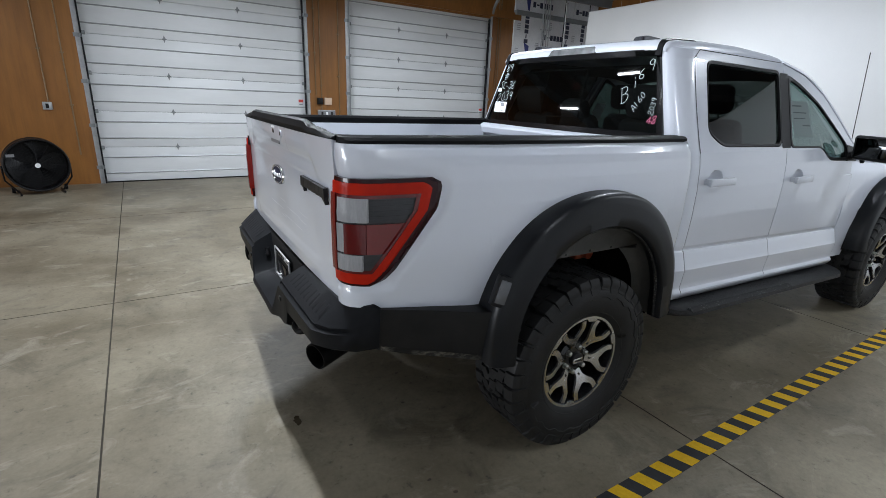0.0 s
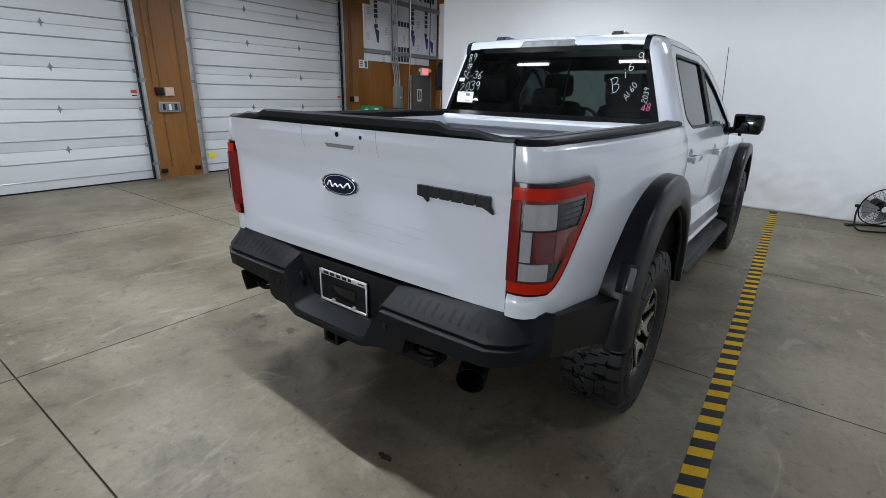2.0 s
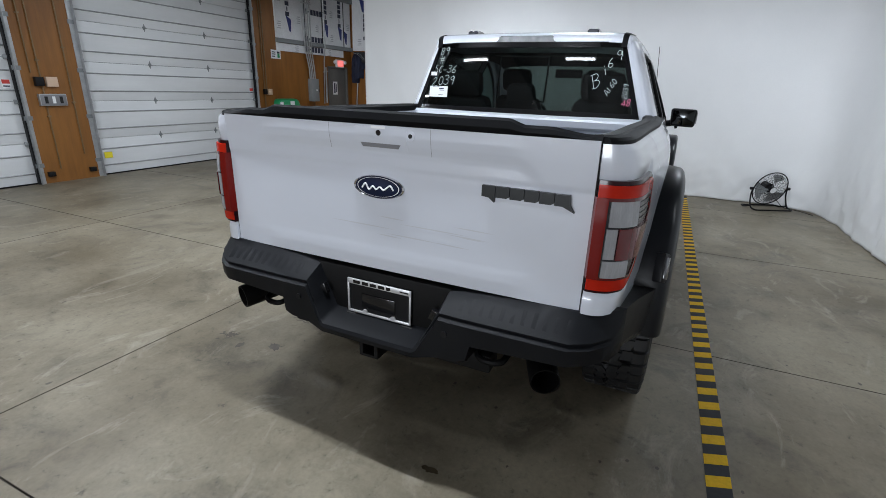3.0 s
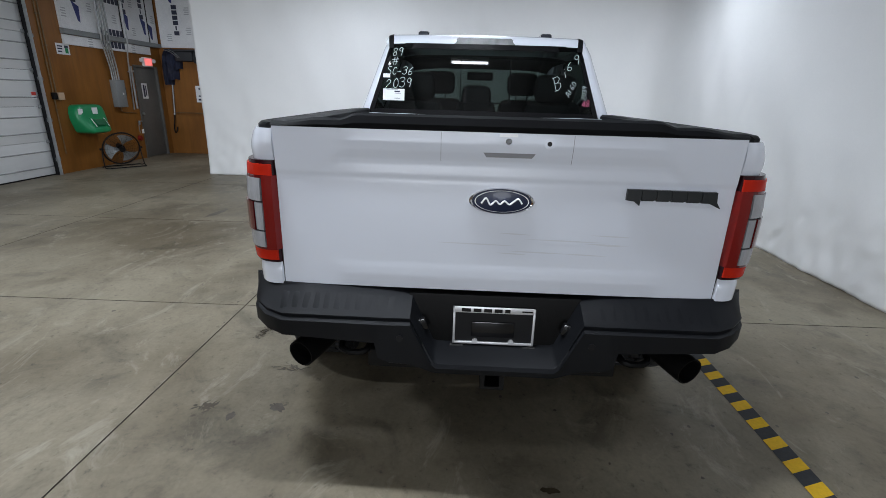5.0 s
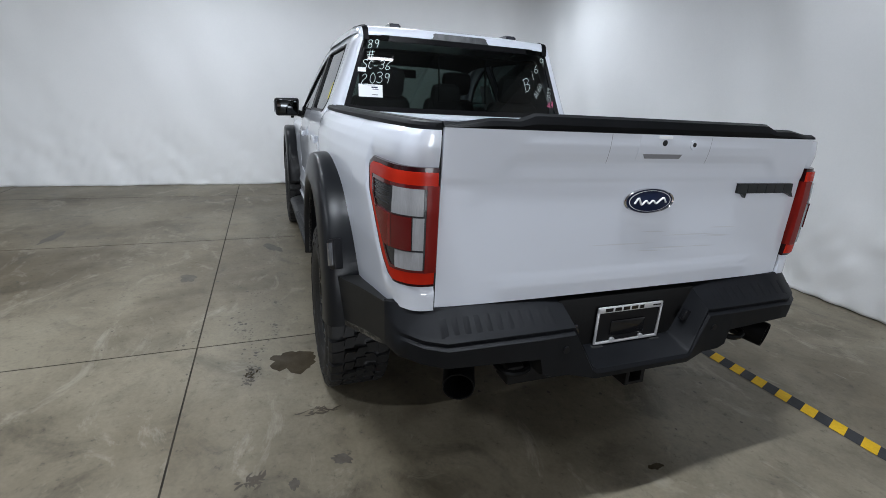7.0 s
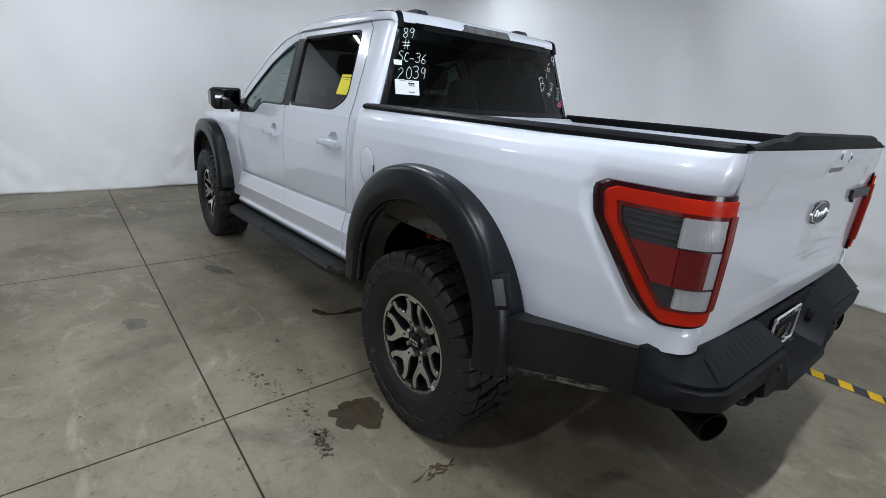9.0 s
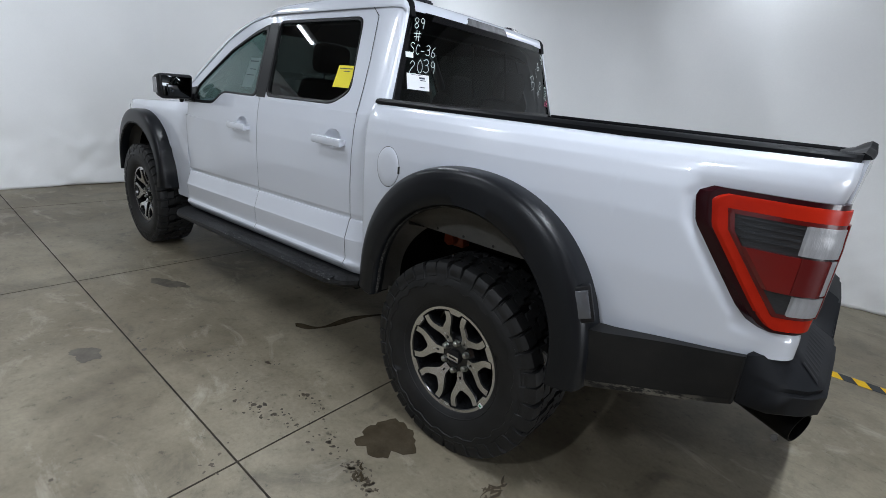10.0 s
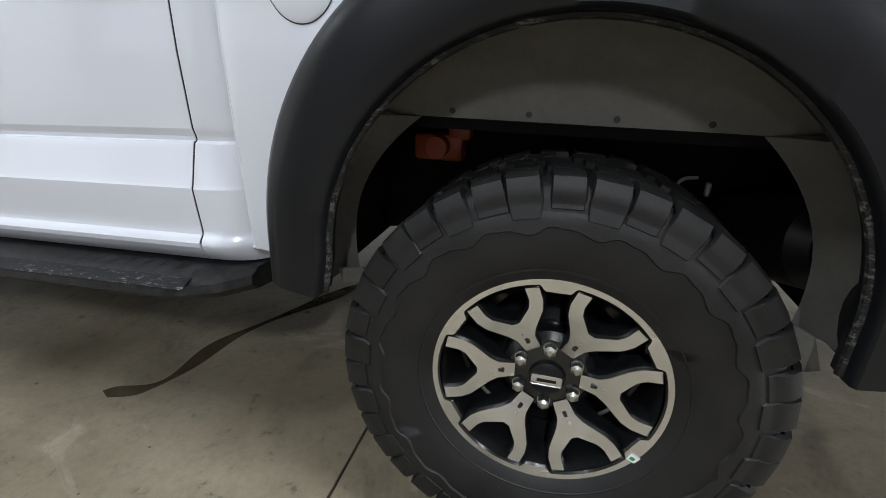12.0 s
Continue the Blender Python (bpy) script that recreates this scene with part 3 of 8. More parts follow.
def tail_lamp(side):
    bm = bmesh.new()
    lamp_patch(bm, side, 0.967, 1.352, lambda z: 0.003, lamp_outer, 0.007, 22, 22)
    lamp = part("tail_lamp", bm, RIM_RED, truck, "red tail lamp with smoked and clear lenses")
    # bright C-shaped light guide: top bar, slanting outer bar, bottom bar, thin inner bar
    out = 0.013
    inset = lambda z: lamp_outer(z) - 0.029
    core = lambda z: max(lamp_outer(z) - 0.074, 0.06)
    ring = bmesh.new()
    lamp_patch(ring, side, 1.298, 1.338, 0.006, lambda z: inset(z) - 0.028 * max(0.0, (z - 1.312) / 0.026) ** 2, out, 8, 20)
    lamp_patch(ring, side, 1.02, 1.298, core, inset, out, 18, 6)
    lamp_patch(ring, side, 0.978, 1.02, 0.006, lambda z: min(inset(z), 0.19), out, 5, 14)
    edge_bm = bmesh.new()
    lamp_patch(edge_bm, side, 1.02, 1.298, 0.003, 0.038, 0.018, 12, 6)
    part("inner_edge", edge_bm, EDGE_RED, lamp)
    part("light_guide", ring, RED_LENS, lamp, "bright red light guide")
    # darker inner border of the guide
    edge2 = bmesh.new()
    lamp_patch(edge2, side, 1.287, 1.299, 0.02, lambda z: core(z) + 0.012, 0.0145, 2, 14)
    lamp_patch(edge2, side, 1.03, 1.287, lambda z: core(z) - 0.003, lambda z: core(z) + 0.011, 0.0145, 16, 2)
    lamp_patch(edge2, side, 1.018, 1.03, 0.02, lambda z: core(z) + 0.011, 0.0145, 2, 8)
    part("guide_border", edge2, DEEP_RED, lamp)
    dark = bmesh.new()
    lamp_patch(dark, side, 1.02, 1.298, 0.026, core, 0.0115, 18, 12)
    part("smoked_panel", dark, SMOKE, lamp)
    for z0, z1, s0, s1 in ((1.205, 1.288, 0.046, 0.145), (1.095, 1.198, 0.043, 0.074), (1.028, 1.088, 0.043, 0.13)):
        lens = bmesh.new()
        lamp_patch(lens, side, z0, z1, s0, lambda z, q=s1: min(q, core(z) - 0.01), 0.017, 5, 8)
        part("clear_lens", lens, WHITE_LENS, lamp)
    for a_, b_, mat_ in ((0.076, 0.142, DEEP_RED), (0.144, None, CLEAR_RED)):
        red = bmesh.new()
        lamp_patch(red, side, 1.093, 1.2, a_, lambda z, q=b_: core(z) - 0.012 if q is None else min(q, core(z) - 0.014), 0.022, 8, 8)
        part("red_lens", red, mat_, lamp)
    for z_ in (1.225, 1.243, 1.261, 1.279):
        slat = bmesh.new()
        lamp_patch(slat, side, z_ - 0.0022, z_ + 0.0022, 0.152, lambda z: core(z) - 0.012, 0.0145, 1, 8)
        part("smoked_slat", slat, SMOKE, lamp)


def fuel_door():
    bm = bmesh.new()
    rings = []
    n = 40
    for r, o in ((0.0, 0.006), (0.05, 0.006), (0.082, 0.005), (0.088, 0.002), (0.09, -0.01)):
        row = []
        for i in range(n):
            a = 2 * math.pi * i / n
            x = 2.243 + r * 0.87 * math.cos(a)
            s = float(np.interp(x, [p[0] for p in PLAN], _len))
            row.append(bm.verts.new(bed_point(s, 1.19 + r * 1.03 * math.sin(a), 1, o)))
        rings.append(row)
    for a, b in zip(rings, rings[1:]):
        for i in range(n):
            bm.faces.new((a[i], a[(i + 1) % n], b[(i + 1) % n], b[i]))
    cap = part("fuel_door", bm, PAINT, truck, "round white fuel door")
    notch = bmesh.new()
    x, h = plan(float(np.interp(2.165, [p[0] for p in PLAN], _len)))
    box(notch, 2.161 - AXLE_R, 2.170 - AXLE_R, h - 0.01, h + 0.0075, 1.168, 1.203, bevel=0.003)
    part("finger_notch", notch, DARK_GAP, cap)
    gap = bmesh.new()
    rr = []
    for r in (0.0885, 0.0905):
        row = []
        for i in range(n):
            a = 2 * math.pi * i / n
            x = 2.243 + r * 0.87 * math.cos(a)
            s = float(np.interp(x, [p[0] for p in PLAN], _len))
            row.append(gap.verts.new(bed_point(s, 1.19 + r * 1.03 * math.sin(a), 1, 0.0015)))
        rr.append(row)
    for i in range(n):
        gap.faces.new((rr[0][i], rr[0][(i + 1) % n], rr[1][(i + 1) % n], rr[1][i]))
    part("seam", gap, DARK_GAP, cap)


# ---- tailgate ----
GATE_W = 0.812


def gate_x(y, z):
    """The tailgate's outer face: a shelf at the top, a hollow below it, a kick at the foot."""
    w = curve_of([(0.88, 0.604), (0.935, 0.595), (0.965, 0.596), (0.99, 0.599), (1.1, 0.600), (1.22, 0.600), (1.29, 0.6015), (1.325, 0.607), (1.355, 0.613), (1.372, 0.611), (1.402, 0.590), (1.43, 0.580), (1.47, 0.581)])(z)
    # the hollow under the shelf ends before the corners
    edge = 0.56 + 0.9 * max(0.0, 1.402 - z) if z > 1.2 else 0.60 + 0.9 * max(0.0, z - 0.95)
    soft = min(1.0, max(0.0, (min(edge, 0.72) + 0.03 - abs(y)) / 0.07))
    flat = curve_of([(0.88, 0.600), (1.3, 0.596), (1.4, 0.588), (1.47, 0.584)])(z)
    crease_ = 0.0022 * min(1.0, max(0.0, (z - 1.305) / 0.012))
    return lerp(flat, w, 0.36 * soft * soft * (3 - 2 * soft)) - crease_ + 0.016 * (abs(y) / GATE_W) ** 4


def tailgate():
    gate = part("tailgate", sheet(lambda u, v: at(gate_x(lerp(-GATE_W, GATE_W, u), lerp(0.885, 1.472, v)), lerp(-GATE_W, GATE_W, u), lerp(0.885, 1.472, v)), 110, 100, (0.05, 0, 0)), PAINT, truck, "white tailgate, closed")
    cap = bmesh.new()

    def cap_fn(u, v):
        y = lerp(-0.815, 0.815, u)
        raise_ = 0.019 * min(1, max(0, (0.565 - abs(y)) / 0.05)) - 0.016 * min(1, max(0, (abs(y) - 0.66) / 0.1))
        px = curve_of([(0, 0.585), (0.25, 0.578), (0.5, 0.584), (0.75, 0.600), (1, 0.640)])(v)
        pz = curve_of([(0, 1.473), (0.25, 1.482), (0.5, 1.497), (0.75, 1.505), (1, 1.484)])(v) + raise_ * min(1, v * 2) * min(1, 2.6 - 2 * v)
        return at(px + 0.018 * (abs(y) / 0.85) ** 4, y, pz)
    sheet(cap_fn, 66, 12, (0.03, 0, -0.008), bm=cap)
    part("spoiler_cap", cap, RAIL, gate, "black plastic tailgate cap")
    back = sheet(lambda u, v: at(0.66, lerp(-0.79, 0.79, u), lerp(0.9, 1.47, v)), 4, 4)
    part("inner_skin", back, PAINT, gate)
    # handle recess, release bar, camera, lock, tag
    hx = gate_x(0, 1.44) - 0.002
    part("handle_surround", sheet(lambda u, v: at(gate_x(0, lerp(1.384, 1.466, v)) - 0.0012, lerp(-0.13, 0.10, u), lerp(1.384, 1.466, v)), 6, 8, (0.006, 0, 0)), PAINT, gate)
    # the pocket is not sunk; its grey colour stands in for the shade inside
    hb = bmesh.new()
    prism(hb, [(-0.095, 1.412), (0.095, 1.412), (0.078, 1.389), (-0.078, 1.389)], gate_x(0, 1.40) - 0.0022 - AXLE_R, gate_x(0, 1.40) - AXLE_R + 0.02, to=lambda a, b, c: (b, a - 0.015, c))
    part("handle_pocket", hb, PLASTIC_GREY, gate, "handle pocket, its shade put in as a grey face")
    cm = bmesh.new()
    cyl(cm, (hx - AXLE_R - 0.001, -0.01, 1.444), (hx - AXLE_R + 0.012, -0.01, 1.444), 0.0105, 16)
    part("camera", cm, BLACK_GLOSS, gate, "small black rear camera")
    lk = bmesh.new()
    cyl(lk, (hx - AXLE_R - 0.0005, -0.148, 1.440), (hx - AXLE_R + 0.012, -0.148, 1.440), 0.018, 20)
    cyl(lk, (hx - AXLE_R - 0.002, -0.148, 1.440), (hx - AXLE_R + 0.002, -0.148, 1.440), 0.008, 16, mat=1)
    part("key_lock", lk, [PAINT, DARK_GAP], gate, "round lock with dark keyhole")
    part("tag", boxed(hx - AXLE_R - 0.001, hx - AXLE_R + 0.006, -0.04, 0.022, 1.459, 1.469), PAPER, gate)
    for y in (-0.23, 0.22):
        part("seam", sheet(lambda u, v: at(gate_x(y, lerp(1.37, 1.47, v)) - 0.0008, y + lerp(-0.0008, 0.0008, u), lerp(1.37, 1.47, v)), 1, 8), SEAM_GREY, gate)
    # oval badge with a plain pale stroke
    gx = 0.5975 - AXLE_R
    ov = bmesh.new()
    n = 48
    rows = []
    for rs, o, m in ((1.0, 0.012, 0), (1.0, -0.006, 0), (0.955, -0.0105, 0), (0.91, -0.007, 0), (0.90, -0.007, 1), (0.45, -0.0095, 1), (0.0, -0.011, 1)):
        rows.append(([ov.verts.new((gx + o, 0.116 * rs * math.cos(2 * math.pi * i / n), 1.235 + 0.047 * rs * math.sin(2 * math.pi * i / n))) for i in range(n)], m))
    for (a, _), (b, m) in zip(rows, rows[1:]):
        for i in range(n):
            ov.faces.new((a[i], a[(i + 1) % n], b[(i + 1) % n], b[i])).material_index = m
    badge = part("oval_badge", ov, [CHROME, BADGE_BLUE], gate, "dark blue oval badge with bright rim")
    rim2 = bmesh.new()
    rows = [[rim2.verts.new((gx - 0.0085 - k * 0.0008, 0.116 * q * math.cos(2 * math.pi * i / n), 1.235 + 0.047 * q * math.sin(2 * math.pi * i / n))) for i in range(n)] for k, q in ((0, 0.83), (1, 0.80))]
    for i in range(n):
        rim2.faces.new((rows[0][i], rows[0][(i + 1) % n], rows[1][(i + 1) % n], rows[1][i]))
    wave = [(-0.072, -0.006), (-0.056, 0.013), (-0.040, -0.010), (-0.022, 0.004), (-0.006, -0.007), (0.010, 0.004), (0.027, -0.007), (0.043, 0.004), (0.058, 0.013), (0.072, -0.004)]
    tube(rim2, [(gx - 0.0115, -y, 1.233 + z) for y, z in smooth_line(wave, 6)], 0.0034, 6)
    part("badge_stroke", rim2, PAPER, badge)
    # black nameplate as plain angular shapes with narrow gaps and a tail at each end
    gx2 = lambda a, b, c: (b, a, c)
    L, R = -0.432, -0.742
    plate = None
    for k in range(6):
        a, b = lerp(L, R, k / 6) - 0.0012, lerp(L, R, (k + 1) / 6) + 0.0012
        kb_ = bmesh.new()
        top_, low_ = 1.2945 - 0.0004 * k, 1.2555 - 0.0004 * k
        if k == 0:
            out_ = [(a, top_), (b, top_), (b, 1.268), (lerp(a, b, 0.95), 1.2365), (lerp(a, b, 0.55), 1.252), (a, low_)]
        elif k == 5:
            out_ = [(a, top_), (b, top_), (b - 0.003, low_ + 0.004), (b - 0.018, 1.235), (lerp(a, b, 0.55), low_), (a, low_)]
        else:
            out_ = [(a, top_), (b, top_), (b, low_ + 0.006), (lerp(a, b, 0.8), low_), (a, low_)]
        prism(kb_, out_, 0.586 - AXLE_R, 0.602 - AXLE_R, to=gx2)
        if plate is None:
            plate = part("nameplate", kb_, NAME_BLACK, gate, "black nameplate of plain angular shapes")
        else:
            part("nameplate_block", kb_, NAME_BLACK, gate)
    # scuff marks
    rnd = random.Random(7)
    for k in range(9):
        y = rnd.uniform(-0.45, 0.48)
        z = rnd.uniform(1.03, 1.13)
        w = rnd.uniform(0.05, 0.16)
        sc = bmesh.new()
        sheet(lambda u, v: at(gate_x(lerp(y - w, y + w, u), z) - 0.0012, lerp(y - w, y + w, u), z + lerp(-0.0025, 0.0025, v) * math.sin(u * 3.14) + 0.004 * u), 8, 1, bm=sc)
        part("scuff", sc, SCUFF, gate)


NAME_BLACK = material("charcoal_nameplate", (0.012, 0.0135, 0.014), 0.4, spec=0.3)
SCUFF = material("grey_scuff", (0.56, 0.575, 0.61), 0.6)
SEAM_GREY = material("grey_seam", (0.2, 0.205, 0.22), 0.6)


# ---- rear bumper, hitch, pipes ----
# half sections of the bumper: distance from the middle, then nine (x, z) corners from the top's front edge round to the foot
BUMPER = [
    (0.0, "660,668 602,666 492,641 475,636 470,629 466,622 470,600 498,588 620,588"),
    (0.218, "660,668 602,666 492,641 475,636 470,629 466,622 470,600 498,588 620,588"),
    (0.236, "660,676 603,674 496,655 482,649 478,640 473,632 474,602 500,590 620,590"),
    (0.318, "660,868 612,862 516,812 504,803 508,789 490,780 488,622 512,606 620,606"),
    (0.40, "660,880 612,876 518,812 504,802 509,788 490,779 490,624 514,608 622,608"),
    (0.438, "660,882 612,878 518,812 504,802 509,788 490,779 491,640 515,626 625,626"),
    (0.452, "660,882 611,879 518,812 504,802 509,788 490,779 495,700 520,690 640,690"),
    (0.80, "665,888 603,885 526,810 511,800 516,786 498,778 504,714 530,701 650,701"),
    (0.872, "672,891 632,887 562,815 547,804 553,789 536,781 541,721 566,709 660,709"),
    (0.936, "702,893 680,888 626,825 612,813 617,798 601,790 605,728 626,717 682,717"),
    (0.963, "712,890 708,885 700,842 694,828 697,812 692,802 692,738 697,727 706,727"),
]


def bumper_section(a):
    """The bumper's corners at a metres from the middle."""
    rows = [(q, [tuple(float(n) / 1000 for n in p.split(",")) for p in txt.split()]) for q, txt in BUMPER]
    for (qa, pa), (qb, pb) in zip(rows, rows[1:]):
        if a <= qb:
            t = (a - qa) / (qb - qa)
            return [(lerp(u[0], v[0], t), lerp(u[1], v[1], t)) for u, v in zip(pa, pb)]
    return rows[-1][1]


def bumper():
    stops = sorted({q for q, _ in BUMPER} | {0.27, 0.5, 0.56, 0.62, 0.68, 0.74, 0.835, 0.905, 0.952})
    bm = bmesh.new()
    rows = [[bm.verts.new(at(x, y - 0.003, z)) for x, z in bumper_section(abs(y))] for y in [-q for q in stops[:0:-1]] + stops]
    for a, b in zip(rows, rows[1:]):
        for i in range(len(a) - 1):
            bm.faces.new((a[i], a[i + 1], b[i + 1], b[i]))
    bm.faces.new(rows[0])
    bm.faces.new(rows[-1][::-1])
    ridge = [e for e in bm.edges if e.is_manifold and e.calc_face_angle(0) > radians(26)]
    bmesh.ops.bevel(bm, geom=ridge, offset=0.0045, segments=2, affect="EDGES", profile=0.6, clamp_overlap=True)
    bp = part("rear_bumper", bm, TRIM, truck, "black textured steel rear bumper with centre step", angle=38)
    for s in (-1, 1):
        for k in range(11):
            y = 0.395 + 0.04 * k
            sec = bumper_section(y)
            p, q = sec[2], sec[1]
            up_ = Vector((p[1] - q[1], q[0] - p[0])).normalized()
            rb_ = bmesh.new()
            line_ = [(lerp(p[0], q[0], t), lerp(p[1], q[1], t)) for t in (0.04, 0.12, 0.5, 0.66, 0.72)]
            lift = (-0.001, 0.0005, 0.0005, 0.0004, -0.001)
            ring_ = [[rb_.verts.new(at(x + up_.x * (h if abs(w) < 0.01 else -0.001), s * y + w, z + up_.y * (h if abs(w) < 0.01 else -0.001))) for (x, z), h in zip(line_, lift)] for w in (-0.015, -0.006, 0.006, 0.015)]
            for a, b in zip(ring_, ring_[1:]):
                for i in range(4):
                    rb_.faces.new((a[i], a[i + 1], b[i + 1], b[i]))
            part("tread_rib", rb_, TRIM, bp, angle=60)
    part("plate_recess", boxed(0.60 - AXLE_R, 0.66 - AXLE_R, -0.33, 0.33, 0.66, 0.866, bevel=0.008), UNDER, bp)
    for s in (-1, 1):
        # the two slots at the back of the step, a parking sensor and the lamp socket in the cheek
        part("step_slot", boxed(0.572 - AXLE_R, 0.592 - AXLE_R, s * 0.14 - 0.025, s * 0.14 + 0.025, 0.655, 0.6635, bevel=0.002), DARK_GAP, bp)
        sen = bmesh.new()
        cyl(sen, (0.484 - AXLE_R, s * 0.352, 0.728), (0.5 - AXLE_R, s * 0.352, 0.728), 0.013, 14)
        part("parking_sensor", sen, BLACK_SATIN, bp)
        soc = boxed(-0.012, 0.012, -0.026, 0.026, -0.024, 0.024, bevel=0.004)
        soc.transform(Matrix.Translation(at(0.566, s * 0.281, 0.752)) @ Matrix.Rotation(radians(-20 * s), 4, "X"))
        part("socket_cover", soc, BLACK_GLOSS, bp)
    # plate frame
    fx = 0.588 - AXLE_R
    fr = bmesh.new()
    y0, y1, z0, z1 = -0.157, 0.157, 0.668, 0.825
    box(fr, fx - 0.008, fx, y0, y1, z1 - 0.024, z1, bevel=0.002)
    box(fr, fx - 0.008, fx, y0, y1, z0, z0 + 0.01, bevel=0.002)
    box(fr, fx - 0.008, fx, y0, y0 + 0.009, z0, z1, bevel=0.002)
    box(fr, fx - 0.008, fx, y1 - 0.009, y1, z0, z1, bevel=0.002)
    for yy in (-0.07, 0.07):
        cyl(fr, (fx - 0.009, yy, z0 + 0.012), (fx, yy, z0 + 0.012), 0.011, 14)
    frame_ob = part("plate_frame", fr, FRAME_METAL, bp, "bright number plate frame without a plate")
    for k, (a, b) in enumerate(((0.125, 0.09), (0.08, 0.05), (0.04, 0.01), (0.0, -0.03), (-0.04, -0.06), (-0.105, -0.145))):
        part("print_bar", boxed(fx - 0.0095, fx - 0.0075, b, a, z1 - (0.019 if k < 5 else 0.014), z1 - (0.005 if k < 5 else 0.009)), BLACK_GLOSS, bp)
    part("backing", boxed(fx, fx + 0.006, y0 + 0.005, y1 - 0.005, z0 + 0.005, z1 - 0.01), BLACK_SATIN, frame_ob)
    part("bracket", boxed(fx - 0.006, fx, -0.08, 0.085, z0 + 0.03, z0 + 0.095, bevel=0.003), BLACK_GLOSS, frame_ob)
    # hitch receiver
    hb = bmesh.new()
    o = [(-0.045, -0.04), (0.045, -0.04), (0.045, 0.04), (-0.045, 0.04)]
    i_ = [(-0.028, -0.028), (0.028, -0.028), (0.028, 0.028), (-0.028, 0.028)]
    for za, zb in ((o, i_),):
        A = [hb.verts.new((0.50 - AXLE_R, y, 0.560 + z)) for y, z in za]
        B = [hb.verts.new((0.50 - AXLE_R, y, 0.560 + z)) for y, z in zb]
        A2 = [hb.verts.new((0.85 - AXLE_R, y, 0.560 + z)) for y, z in za]
        B2 = [hb.verts.new((0.68 - AXLE_R, y, 0.560 + z)) for y, z in zb]
        for k in range(4):
            n = (k + 1) % 4
            hb.faces.new((A[k], A[n], B[n], B[k]))
            hb.faces.new((A[k], A2[k], A2[n], A[n]))
            hb.faces.new((B[k], B[n], B2[n], B2[k]))
        hb.faces.new(B2)
    box(hb, 0.62 - AXLE_R, 0.72 - AXLE_R, -0.5, 0.5, 0.52, 0.60, bevel=0.01)
    part("hitch_receiver", hb, UNDER, truck, "black hitch receiver under the bumper")
    for s in (-1, 1):
        hk = bmesh.new()
        tube(hk, smooth_line([(0.66 - AXLE_R, s * 0.475, 0.675), (0.535 - AXLE_R, s * 0.478, 0.66), (0.512 - AXLE_R, s * 0.50, 0.652), (0.51 - AXLE_R, s * 0.53, 0.65), (0.515 - AXLE_R, s * 0.56, 0.652), (0.54 - AXLE_R, s * 0.582, 0.66), (0.66 - AXLE_R, s * 0.585, 0.675)], 4), 0.0125, 8)
        part("tow_hook", hk, EXHAUST, truck, "black tow hook")
        ex = bmesh.new()
        ax = Vector((-1, s * 0.42, -0.13)).normalized()
        c = Vector(at(0.528, s * 0.742, 0.620))
        prof = [(0.0505, 0.0), (0.0545, 0.0), (0.056, 0.012), (0.055, 0.30), (0.046, 0.40), (0.033, 0.7)]
        q = (-ax).to_track_quat("Z", "Y")
        rings = []
        for r, d in [(0.044, 0.25), (0.049, 0.02)] + prof:
            rings.append([ex.verts.new(c + q @ Vector((r * math.cos(2 * math.pi * i / 28), r * math.sin(2 * math.pi * i / 28), d))) for i in range(28)])
        for a, b in zip(rings, rings[1:]):
            for i in range(28):
                ex.faces.new((a[i], a[(i + 1) % 28], b[(i + 1) % 28], b[i]))
        ex.faces.new(rings[0])
        part("exhaust_tip", ex, EXHAUST, truck, "black slanted exhaust tip")


